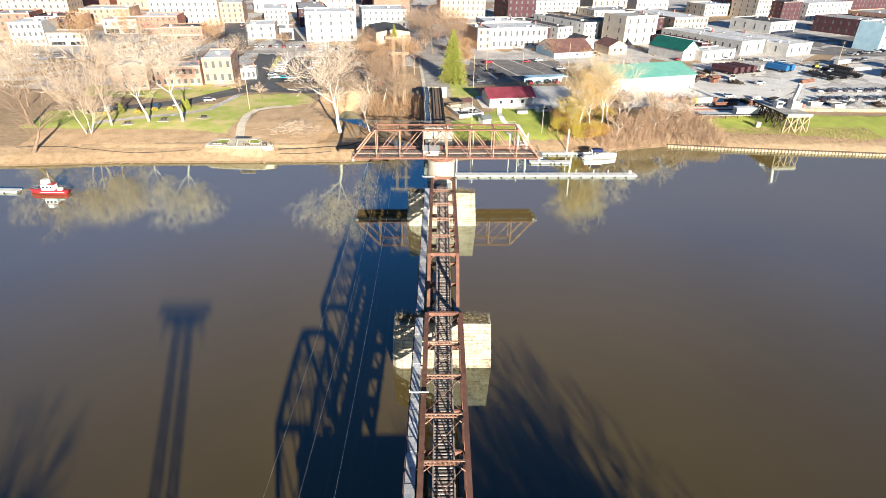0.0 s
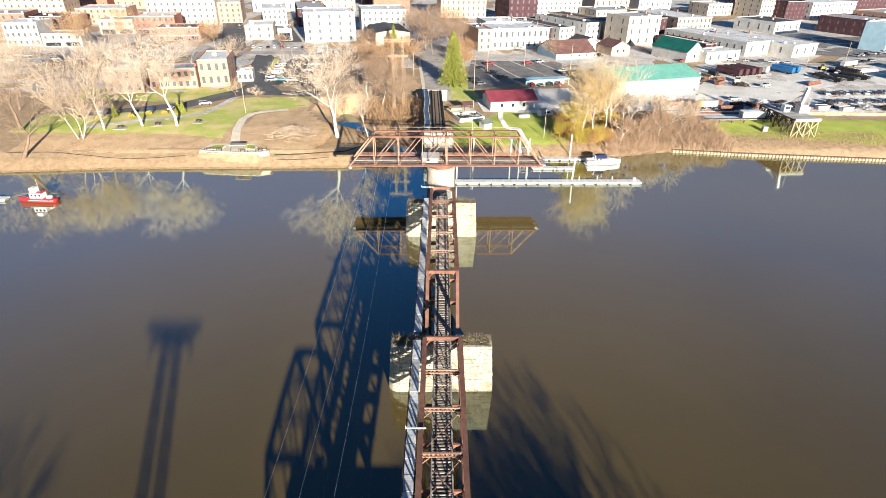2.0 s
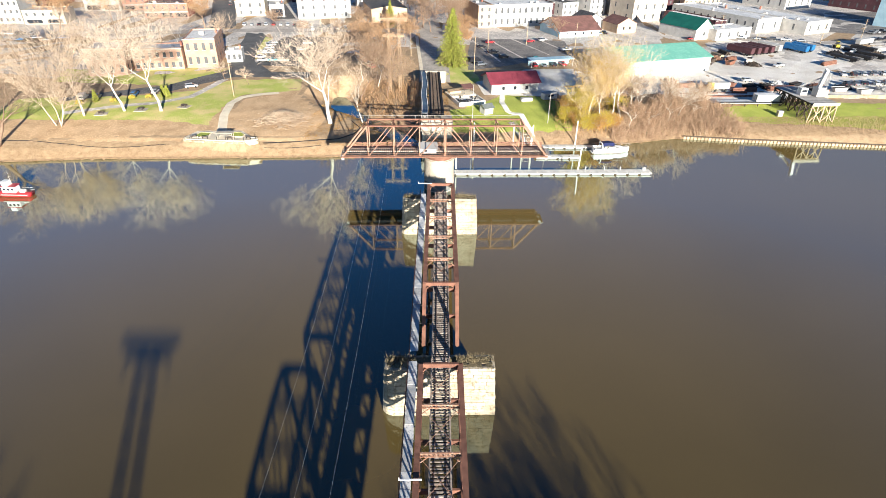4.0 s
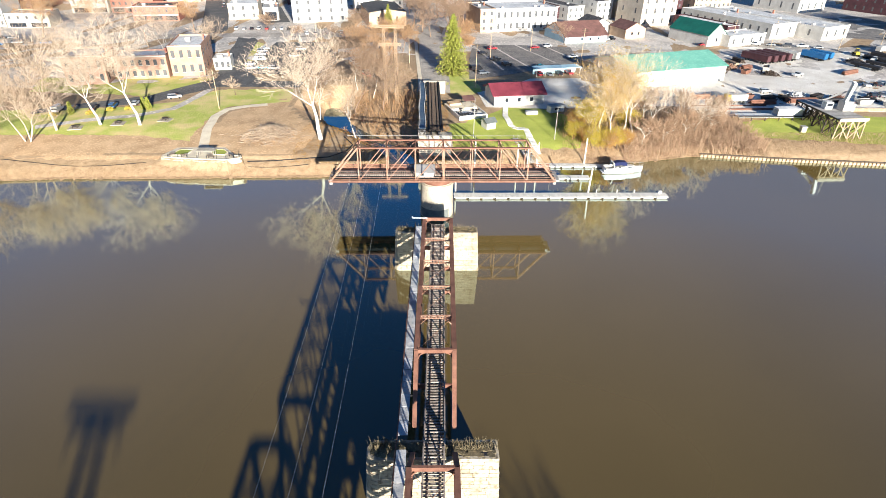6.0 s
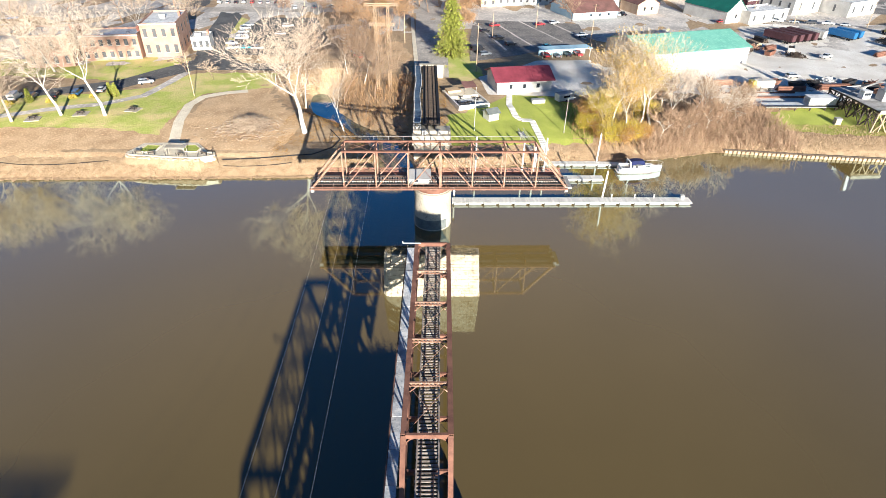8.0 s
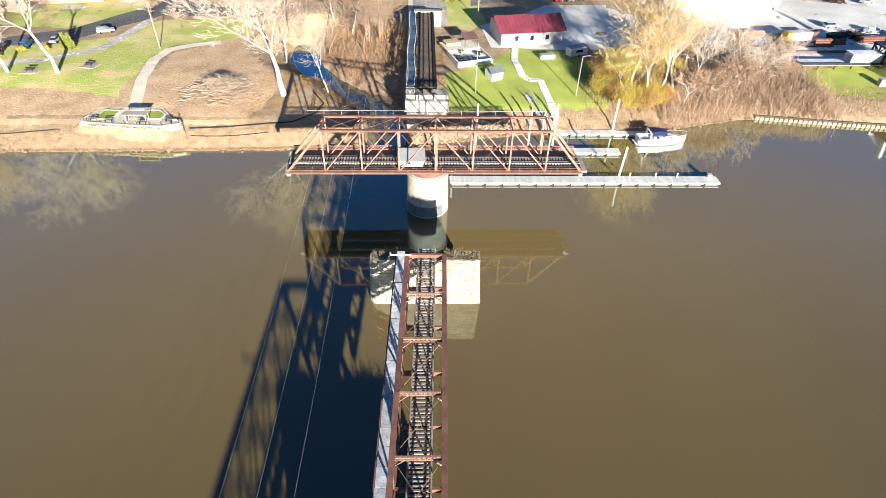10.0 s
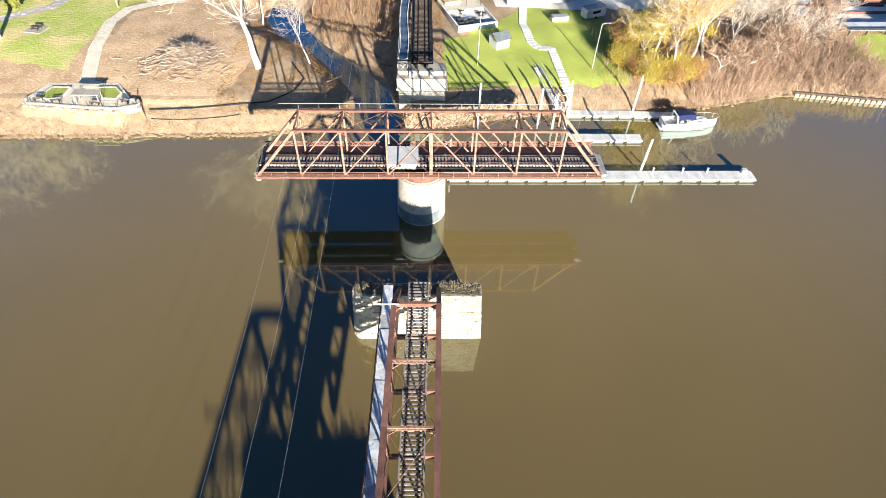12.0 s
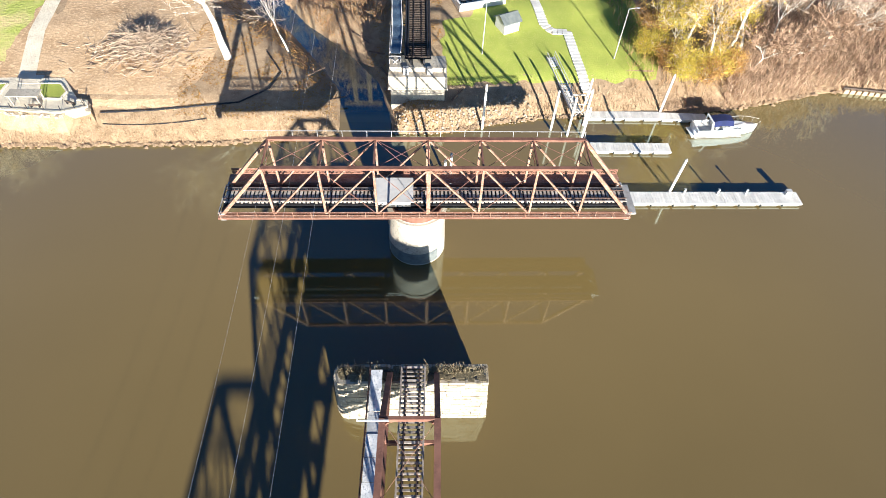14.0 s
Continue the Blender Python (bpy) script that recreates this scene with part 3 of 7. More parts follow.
def stone_pier(y0, depth, x0, x1, z1, label):
    """A masonry pier of coursed blocks round a core, its upstream end rounded, tapering upwards, its top weedy."""
    p = thing("bridge_pier", label, "bridge pier", "bridge piers", ((x0 + x1) / 2, y0 + depth / 2, 0))
    w, d = x1 - x0, depth
    tp = 0.035

    def half(z):
        return w / 2 - tp * 1.6 * z, d / 2 - tp * z

    def outline(a, c):
        return [(a, -c), (a, c)] + [(c - a + c * math.cos(g), c * math.sin(g)) for g in (math.pi * (0.5 + k / 10) for k in range(11))]

    f = Form()
    for z in (-3.0, z1 - 0.25):
        a, c = half(max(z, 0))
        f.v += [(x, y, z) for x, y in outline(a - 0.22, c - 0.22)]
    n = len(f.v) // 2
    f.f = [tuple(reversed(range(n))), tuple(range(n, 2 * n))] + [(i, (i + 1) % n, n + (i + 1) % n, n + i) for i in range(n)]
    part("core", f, M["mortar"], p)
    block = chamfer_box(1, 1, 1, 0.05).mesh("stone", M["stone_pale"])

    def lay(x, y, z, ang, l, h):
        ob = part("stone", block, None, p)
        ob.location = (x, y, z)
        ob.rotation_euler = (0, 0, ang)
        ob.scale = (l - 0.03, 0.5, h - 0.025)

    z = -0.75
    while z < z1 - 0.2:
        h = min(random.choice((0.62, 0.68, 0.75)), z1 - z)
        a, c = half(max(0, z + h / 2))
        for side in range(3):
            lo, hi, off = ((c - a, a, c), (-c, c, a), (-a, a - c, c))[side]
            u, ang = lo, side * math.pi / 2
            while u < hi - 0.3:
                l = min(random.uniform(1.1, 2.1), hi - u)
                if hi - u - l < 0.5:
                    l = hi - u
                lx, ly = u + l / 2, -(off - 0.22 + random.uniform(-0.03, 0.05))
                lay(lx * math.cos(ang) - ly * math.sin(ang), lx * math.sin(ang) + ly * math.cos(ang), z + h / 2, ang, l, h)
                u += l
        for k in range(5):
            g = math.pi * (0.5 + (k + 0.5) / 5)
            r = c - 0.2 + random.uniform(-0.03, 0.04)
            lay(c - a + r * math.cos(g), r * math.sin(g), z + h / 2, g + math.pi / 2, 2 * c * math.sin(math.pi / 10), h)
        z += h
    a, c = half(z1)

    def inside(x, y):
        return -c < y < c and x < a and (x > c - a or math.hypot(x - c + a, y) < c)

    f = Form()
    n = 14
    for j in range(5):
        for i in range(n):
            x = -a + 0.4 + (2 * a - 0.8) * (i + 0.5) / n + random.uniform(-0.3, 0.3)
            y = -c + 0.35 + (2 * c - 0.7) * (j + 0.5) / 5
            if inside(x - 0.6, y):
                f.beam((x - 0.5, y, z1 - 0.16), (x + 0.5, y + random.uniform(-0.2, 0.2), z1 - 0.12 + random.uniform(0, 0.12)), 0.55, 0.25)
    tagged(part("rubble_top", f, M["weedy"], p, "dark weathered rubble top"), kind="stuff")
    f = Form()
    for i in range(700):
        x = random.choice((random.gauss(a * 0.55, 1.5), random.gauss(-a * 0.8, 1.2), random.uniform(-a, a)))
        y = random.uniform(-c * 0.1, c * 0.9)
        if not inside(x, y):
            continue
        h = abs(random.gauss(0, 0.4)) + 0.1
        f.beam((x, y, z1 - 0.1), (x + random.gauss(0, 0.3) * h, y + random.gauss(0, 0.3) * h, z1 + h), 0.035, 0.03)
    tagged(part("weed_cover", f, M["weedy"], p, "dry brown weeds"), kind="stuff")
    return p


for x0, x1, y in ((-1.9, 1.0, -6.7), (-2.9, -0.5, -80.9)):
    t = thing("line_arm", "white painted arm bolted to the truss's top chord", "bracket", "line arms", (x0, y, 16.5))
    part("arm", Form().beam((0, 0, 0), (x1 - x0, 0, 0), 0.14, 0.14), M["gel"], t)
    part("end_cap", Form().tube((0, 0, 0), (0, 0, 0.4), 0.09, 0.07, 8), M["white"], t)


stone_pier(0.0, 2.9, -6.2, 12.0, 9.3, "tall coursed sandstone pier with weeds on top")
stone_pier(-57.0, 3.6, -6.9, 10.55, 9.3, "coursed sandstone pier stained dark in patches")
t = thing("bridge_pier", "plain sandstone pier below two truss spans", "bridge pier", "bridge piers", (0.8, -113.0, 0))
part("shaft", Form().box(-8.7, 8.7, -1.8, 1.8, -3, 9.3), M["stone"], t)
part("cap", Form().box(-9.0, 9.0, -2.0, 2.0, 8.6, 9.1), M["stone"], t)


# ---- the swing span, open along the river ----
def swing_span():
    t = thing("swing_span", "rusty steel swing span standing open on its pivot", "bridge span", "bridge spans", (4.8, 27.2, 0), 0.65)
    L, n, zb, zt, hw = 55.0, 8, 10.3, 18.7, 2.7
    X = [-L / 2 + L * i / n for i in range(n + 1)]
    for s in (-1, 1):
        P = [Vector((x, s * hw, zb)) for x in X]
        T = [Vector((x, s * hw, zt)) for x in X]
        for a, c in zip(P, P[1:]):
            f = Form().beam(a + Vector((0, 0, 0.2)), c + Vector((0, 0, 0.2)), 0.34, 0.08).beam(a - Vector((0, 0, 0.2)), c - Vector((0, 0, 0.2)), 0.34, 0.08)
            for j in range(9):
                u, w = a.lerp(c, j / 9), a.lerp(c, (j + 1) / 9)
                f.beam(u + Vector((0, 0, -0.2)), w + Vector((0, 0, 0.2)), 0.06, 0.06)
                f.beam(u + Vector((0, 0, 0.2)), w + Vector((0, 0, -0.2)), 0.06, 0.06)
            part("bottom_chord", f, M["rust"], t)
        for a, c in zip(T[1:-1], T[2:-1]):
            part("top_chord", Form().beam(a + Vector((0, 0, 0.2)), c + Vector((0, 0, 0.2)), 0.55, 0.06).beam(a, c, 0.42, 0.3), M["rust"], t)
        for a, c in ((P[0], T[1]), (P[-1], T[-2])):
            part("end_post", Form().beam(a, c, 0.45, 0.42), M["rust_pale"], t)
        for i in range(1, n):
            part("vertical", Form().beam(P[i], T[i], 0.5 if i == 4 else 0.28, 0.42 if i == 4 else 0.26), M["rust_pale"], t)
        for i in (1, 2, 3):
            part("diagonal", Form().beam(P[i], T[i + 1], 0.24, 0.2), M["rust_pale"], t)
            part("diagonal", Form().beam(P[n - i], T[n - i - 1], 0.24, 0.2), M["rust_pale"], t)
        for i in (2, 3):
            part("counter_rod", Form().tube(P[i + 1], T[i], 0.045, n=5), M["rust"], t)
            part("counter_rod", Form().tube(P[n - i - 1], T[n - i], 0.045, n=5), M["rust"], t)
    for i in range(1, n):
        part("top_strut", Form().beam((X[i], -hw, zt), (X[i], hw, zt), 0.2, 0.24), M["rust"], t)
        part("sway_rod", Form().tube((X[i], -hw, zt - 0.2), (X[i], hw, zt - 2.0), 0.04, n=5), M["rust"], t)
        part("sway_rod", Form().tube((X[i], hw, zt - 0.2), (X[i], -hw, zt - 2.0), 0.04, n=5), M["rust"], t)
    for i in range(1, n - 1):
        for s in (-1, 1):
            part("top_rod", Form().tube((X[i], -s * hw, zt), (X[i + 1], s * hw, zt), 0.04, n=5), M["rust"], t)
    for i in range(n + 1):
        part("floor_beam", Form().box(X[i] - 0.15, X[i] + 0.15, -hw, hw, zb - 0.4, zb + 0.3), M["rust"], t)
    for y in (-0.8, 0.8):
        part("stringer", Form().box(-L / 2, L / 2, y - 0.14, y + 0.14, zb - 0.75, zb + 0.68), M["black_steel"], t)
        part("running_rail", Form().box(-L / 2, L / 2, y * 0.92 - 0.04, y * 0.92 + 0.04, zb + 0.94, zb + 1.09), M["rail"], t)
        part("guard_timber", Form().box(-L / 2, L / 2, y * 1.55 - 0.09, y * 1.55 + 0.09, zb + 0.92, zb + 1.0), M["tie"], t)
    tie = chamfer_box(0.34, 2.8, 0.24, 0.02).mesh("tie", M["tie_pale"])
    for i in range(int(L / 0.55)):
        ob = part("tie", tie, None, t)
        ob.location = (-L / 2 + 0.3 + i * 0.55, random.uniform(-0.05, 0.05), zb + 0.80 + random.uniform(-0.02, 0.02))
    # dark plate added under the ties so the deck throws an unbroken shadow
    part("deck_plate", Form().box(-L / 2, L / 2, -1.75, 1.75, zb + 0.58, zb + 0.64), M["black_steel"], t, "dark plate under the ties, added to close the shadow")
    # footways along both trusses
    for s, w in ((-1, 0.5), (1, 1.7)):
        y = s * (hw + 0.35 + w / 2)
        part("footway", Form().box(-L / 2 - 0.4, L / 2 + 0.2, y - w / 2, y + w / 2, zb + 0.12, zb + 0.2), M["rust_pale"], t, "rusty grating footway")
        part("fascia", Form().box(-L / 2 - 0.4, L / 2 + 0.2, y + s * w / 2 - 0.04, y + s * w / 2 + 0.04, zb - (0.7 if s > 0 else 0.1), zb + 0.12), M["rust"], t)
        f = Form()
        for k in range(24):
            x = -L / 2 + L * k / 23
            f.beam((x, y + s * w / 2, zb + 0.2), (x, y + s * w / 2, zb + 1.25), 0.06, 0.06)
        for z in (0.7, 1.25):
            f.beam((-L / 2, y + s * w / 2, zb + z), (L / 2, y + s * w / 2, zb + z), 0.05, 0.05)
        part("railing", f, M["rust_pale"], t)
        if s > 0:
            g = Form().box(-L / 2, L / 2, y + 0.74, y + 0.86, zb + 0.34, zb + 0.52).box(-L / 2, L / 2, y + 0.74, y + 0.86, zb + 1.06, zb + 1.22)
            for k in range(70):
                u0, u1 = -L / 2 + L * k / 70, -L / 2 + L * (k + 1) / 70
                g.beam((u0, y + 0.8, zb + 0.5), (u1, y + 0.8, zb + 1.1), 0.07, 0.09).beam((u1, y + 0.8, zb + 0.5), (u0, y + 0.8, zb + 1.1), 0.07, 0.09)
            part("lattice_parapet", g, M["rust"], t, "rusty laced parapet girder")
    # a pipe rail on short posts above the far top chord
    f = Form()
    f.tube((X[1] - 3, hw + 0.5, zt + 1.0), (X[-2], hw + 0.5, zt + 1.0), 0.045, n=6)
    for k in range(14):
        x = X[1] + (X[-2] - X[1]) * k / 13
        f.beam((x, hw + 0.3, zt), (x, hw + 0.5, zt + 1.0), 0.06, 0.06)
    part("pipe_rail", f, M["plank"], t)
    # end lift frames
    for s in (-1, 1):
        f = Form()
        for y in (-hw, 0, hw):
            f.box(s * L / 2 - 0.35, s * L / 2 + 0.35, y - 0.3, y + 0.3, zb - 0.9, zb + 0.3)
        f.box(s * L / 2 - 0.5, s * L / 2 + 0.9 * s + 0.3, -hw, hw, zb - 0.2, zb + 0.15)
        part("end_lift", f, M["plank"], t)
    # turntable drum, one closed ring
    f = Form()
    for r, z in ((3.1, 9.2), (3.5, 9.2), (3.5, 10.1), (3.1, 10.1)):
        f.v += [(-1.5 + r * math.cos(2 * math.pi * k / 32), r * math.sin(2 * math.pi * k / 32), z) for k in range(32)]
    f.f = [(j * 32 + k, j * 32 + (k + 1) % 32, (j + 1) % 4 * 32 + (k + 1) % 32, (j + 1) % 4 * 32 + k) for j in range(4) for k in range(32)]
    part("turntable_drum", f, M["rust"], t)
    return t


swing = swing_span()


def cabin():
    """The white-roofed operator's platform on the swing span."""
    t = thing("control_cabin", "small white sheet-roofed control cabin on the swing span", "cabin", "", (0.2, 27.0, 10.7), 0.65)
    part("wall", Form().box(-2.2, 2.2, -1.5, 1.4, 0, 1.5), M["white"], t)
    part("roof", Form().add([(-2.6, -2.2, 1.42), (2.6, -2.2, 1.42), (2.6, 1.9, 1.95), (-2.6, 1.9, 1.95), (-2.6, -2.2, 1.52), (2.6, -2.2, 1.52), (2.6, 1.9, 2.05), (-2.6, 1.9, 2.05)], [(3, 2, 1, 0), (4, 5, 6, 7), (0, 1, 5, 4), (1, 2, 6, 5), (2, 3, 7, 6), (3, 0, 4, 7)]), M["roof_grey"], t, "pale grey sloping sheet roof")
    part("door", Form().box(2.2, 2.24, -0.5, 0.4, 0.02, 1.35), M["roof_grey"], t)
    part("window", Form().box(-1.0, -0.2, -1.53, -1.49, 0.5, 1.1), M["glass"], t)
    return t


cabin()


def pivot_pier():
    t = thing("pivot_pier", "round pale concrete pivot pier with a dark band at its foot", "bridge pier", "bridge piers", (3.25, 27.6, 0))
    f = Form()
    prof = ((4.22, -3), (4.20, 0), (4.05, 8.4), (4.25, 8.45), (4.25, 9.0), (3.9, 9.05), (3.9, 9.2))
    n = 56
    for r, z in prof:
        f.v += [(r * math.cos(2 * math.pi * i / n), r * math.sin(2 * math.pi * i / n), z) for i in range(n)]
    for j in range(len(prof) - 1):
        f.f += [(j * n + i, j * n + (i + 1) % n, (j + 1) * n + (i + 1) % n, (j + 1) * n + i) for i in range(n)]
    f.f.append(tuple(range((len(prof) - 1) * n, len(prof) * n)))
    part("shaft", f, M["concrete"], t)
    f = Form()
    m = 40
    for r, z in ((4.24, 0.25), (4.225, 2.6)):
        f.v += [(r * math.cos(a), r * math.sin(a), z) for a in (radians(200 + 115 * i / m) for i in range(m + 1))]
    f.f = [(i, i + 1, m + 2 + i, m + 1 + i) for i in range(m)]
    part("stain_band", f, M["concrete_dark"], t, "dark grey band round the front of the foot")
    return t


pivot_pier()


# ---- ground covers ----
patch("pavement_town", [(-480, 160), (-250, 150), (-155, 118), (-105, 128), (-60, 160), (-20, 175), (60, 200), (75, 170), (100, 150), (135, 150), (200, 130), (480, 120), (700, 900), (-700, 900)], M["town_ground"], "pale worn asphalt and concrete of the town streets", 0.03, 24.0, "pavement")
patch("yard_gravel", [(92, 104), (112, 92), (135, 98), (190, 99), (400, 96), (420, 205), (240, 205), (160, 205), (128, 150), (80, 124), (62, 140), (48, 122), (52, 100)], M["gravel"], "pale gravel work yard with tyre tracks", 0.06, 6.0, rag=1.0)
patch("bare_earth", [(-62, 56), (-40, 56), (-36, 66), (-34, 90), (-22, 100), (-12, 118), (-4, 140), (-10, 165), (-40, 150), (-52, 120), (-60, 101), (-69, 92), (-70, 74), (-66, 62)], M["dirt"], "bare brown earth with leaf litter", 0.04, 2.0, rag=0.7)
patch("bank_earth", [(-140, 54), (-60, 55), (-66, 80), (-74, 84), (-76, 69), (-90, 71), (-140, 70)], M["dirt"], "worn brown earth along the river bank", 0.035, 3.0, rag=0.7)
patch("lawn_park", [(-150, 70), (-92, 71), (-74, 67), (-73.5, 88), (-71, 97), (-62, 102), (-50, 104), (-52, 120), (-80, 119), (-90, 104), (-102, 98), (-150, 92)], M["lawn_dry"], "half dry park lawn, green and straw coloured", 0.05, 3.0, rag=0.7)
patch("lawn_landing", [(8.6, 62.5), (20, 65), (34, 64.5), (48, 66), (52, 72), (50, 92), (42, 99), (30, 103), (26, 97), (20, 90), (14, 85), (8.5, 82), (7.5, 72)], M["lawn"], "bright green mown lawn above the landing", 0.05, 1.6, rag=0.7)
patch("lawn_slope", [(104, 76), (128, 72), (160, 67), (260, 60), (260, 88), (160, 93), (144, 94), (112, 88)], M["lawn"], "green grass slope behind the retaining wall", 0.05, 4.0, rag=0.7)
patch("lawn_verge", [(7, 118), (16, 112), (22, 120), (20, 140), (13, 152), (8, 150)], M["lawn_dry"], "half dry grass verge beside the road", 0.07, 3.0, rag=0.7)
patch("lawn_house", [(-150, 114), (-100, 110), (-84, 124), (-88, 136), (-128, 138), (-155, 132)], M["lawn_dry"], "pale winter grass before the brick house", 0.065, 4.0, rag=0.7)
patch("lawn_island", [(-87, 176), (-80, 152), (-77, 152), (-82, 178), (-83, 200), (-88, 205)], M["lawn_dry"], "grass island between drive and car park", 0.075, 4.0)
patch("road_main", ribbon([(3, 117), (3.2, 140), (2.5, 210), (-2, 305), (-14, 520)], 13), M["asphalt_pale"], "worn grey-brown asphalt street running inland", 0.09, 5.0, "road")
patch("pavement_main", ribbon([(-2.2, 119), (-2.8, 140), (-4.5, 175), (-6, 210)], 1.6), M["path"], "pale concrete footpath beside the street", 0.14, 4.0, "pavement")
patch("drive", [(-81.6, 122.4), (-90, 113), (-99.5, 101.8), (-121, 95), (-135, 88), (-137, 93), (-122, 101), (-104, 110), (-86, 134), (-92.6, 159), (-97.7, 199), (-101, 216), (-89, 216), (-84, 174), (-79.5, 150), (-67.3, 131), (-50, 131), (-50, 122)], M["asphalt"], "dark asphalt drive through the park", 0.10, 4.0, "road")
patch("car_park_park", [(-77, 142), (-80, 168), (-78, 205), (-52, 206), (-40, 165), (-46, 140)], M["asphalt"], "dark asphalt car park", 0.10, 5.0, "road")
patch("car_park_landing", [(18, 136), (30, 141), (72, 166), (74, 200), (24, 206), (20, 170)], M["lot"], "worn asphalt car park with oil stains", 0.10, 5.0, "road")
patch("car_park_east", [(232, 236), (262, 224), (300, 226), (420, 252), (420, 320), (290, 310), (244, 290)], M["lot"], "worn dark asphalt lot behind the long sheds", 0.11, 8.0, "road")
for k, (x0, y0, x1, y1) in enumerate(((24, 200, 34, 152), (33, 202, 46, 158), (46, 203, 60, 166), (60, 203, 71, 172))):
    patch("car_park_island", ribbon([(x0, y0), (x1, y1)], 1.1), M["town_ground"], "pale concrete island between parking rows", 0.16, 6.0, "pavement")
patch("street_west", ribbon([(-118, 228), (-138, 296), (-208, 518)], 15), M["asphalt"], "asphalt street between town blocks", 0.12, 12.0, "road")
patch("street_mid", ribbon([(-90, 262), (-111, 328), (-170, 520)], 14), M["asphalt"], "asphalt side street between town blocks", 0.12, 12.0, "road")
patch("street_front", ribbon([(-320, 196), (-235, 198), (-106, 222), (-20, 226), (14, 222)], 11), M["asphalt_pale"], "pale asphalt front street", 0.13, 10.0, "road")
patch("street_east", ribbon([(168, 212), (215, 196), (272, 212), (420, 260)], 12), M["asphalt_pale"], "pale asphalt street beside the yard", 0.13, 10.0, "road")
patch("path_park", ribbon([(-66.6, 57.5), (-67.6, 61.7), (-70.9, 75.7), (-72.1, 88.2), (-70.3, 95), (-64.3, 98.5), (-57.4, 100.9)], 3.0), M["path"], "curving pale concrete path", 0.12, 1.5, "path")
patch("path_gravel", ribbon([(-126, 76), (-113.7, 83), (-98.9, 88.4), (-89.3, 95.5), (-86.2, 107), (-83.8, 119.6)], 3.2), M["town_ground"], "narrow pale grey footpath across the park", 0.09, 2.0, "path")
patch("apron_landing", [(22, 100), (46, 99), (60, 118), (66, 140), (44, 138), (30, 124), (20, 118)], M["gravel"], "pale concrete apron round the boat house", 0.11, 3.0, "pavement")


# ---- trees ----
def tree_forms(seed, h, spread, levels=5, lean=0.0, r0=None, fork=0.35, twig_r=0.035):
    """A bare tree: limbs and twigs grown level by level from a tapered trunk."""
    rnd = random.Random(seed)
    limb, twig, tips = Form(), Form(), []
    r0 = r0 or h * 0.017

    def grow(p, d, length, r, lvl):
        n = 3 if lvl < 3 else 2
        for i in range(n):
            d2 = (d + Vector((rnd.gauss(0, 0.13), rnd.gauss(0, 0.13), 0.05 if lvl else 0.0))).normalized()
            q = p + d2 * (length / n)
            r2 = r * ((0.80 if lvl == 0 else 0.74) if lvl < 3 else 0.66)
            (limb if lvl < 3 else twig).tube(p, q, max(r, twig_r), max(r2, twig_r * 0.6), 7 if lvl < 2 else (4 if lvl < 3 else 3), False)
            p, d, r = q, d2, r2
            if 0 < lvl < levels and i < n - 1:
                side = d.cross(Vector((rnd.gauss(0, 1), rnd.gauss(0, 1), rnd.gauss(0, 1)))).normalized()
                grow(p, (d * 0.6 + side * 0.8 + Vector((0, 0, 0.12))).normalized(), length * 0.55, r * 0.55, lvl + 1)
        if lvl >= levels:
            tips.append(p)
            return
        k = rnd.choice((3, 4)) if lvl == 0 else (3 if lvl < 3 else rnd.choice((2, 3)))
        a0 = rnd.uniform(0, 6.28)
        for j in range(k):
            a = a0 + 2 * math.pi * j / k + rnd.uniform(-0.4, 0.4)
            out = Vector((math.cos(a), math.sin(a), 0)) * spread
            dd = (d * 0.75 + out * rnd.uniform(0.5, 0.95)).normalized()
            grow(p, dd, length * rnd.uniform(0.62, 0.86), r * 0.60, lvl + 1)

    grow(Vector((0, 0, -0.4)), Vector((lean, lean * 0.3, 1)).normalized(), h * fork, r0, 0)
    # scale to the wanted height
    top = max(v[2] for v in twig.v + limb.v)
    k = h / top
    for f in (limb, twig):
        f.v = [(x * k, y * k, z * k if z > 0 else z) for x, y, z in f.v]
    return limb, twig, [t * k for t in tips]


def leaf_cards(points, per, size, reach, seed=1):
    """Small bent leaf blades scattered round points."""
    rnd = random.Random(seed)
    f = Form()
    for p in points:
        for _ in range(per):
            c = Vector(p) + Vector((rnd.gauss(0, reach), rnd.gauss(0, reach), rnd.gauss(0, reach)))
            u = Vector((rnd.gauss(0, 1), rnd.gauss(0, 1), rnd.gauss(0, 1))).normalized()
            w = u.cross(Vector((rnd.gauss(0, 1), rnd.gauss(0, 1), rnd.gauss(0, 1)))).normalized()
            s = size * rnd.uniform(0.6, 1.4)
            f.add([c - u * s, c + w * s * 0.45, c + u * s, c - w * s * 0.45], [(0, 1, 2, 3)])
    return f


def bare_tree(x, y, h, spread, seed, bark, label, levels=5, lean=0.0, fork=0.35, twigs="twig", r0=None, rz=0.0, leaves=None, per=0, twig_r=0.035, group="trees"):
    t = thing("tree", label, "tree", group, (x, y, land(x, y)), rz)
    limb, twig, tips = tree_forms(seed, h, spread, levels, lean, r0, fork, twig_r)
    part("trunk", limb, M[bark], t, "", True)
    part("crown", twig, M[twigs], t)
    if leaves:
        part("leaves", leaf_cards(tips, per * 2, 0.18, 0.62, seed), M[leaves], t)
    return t


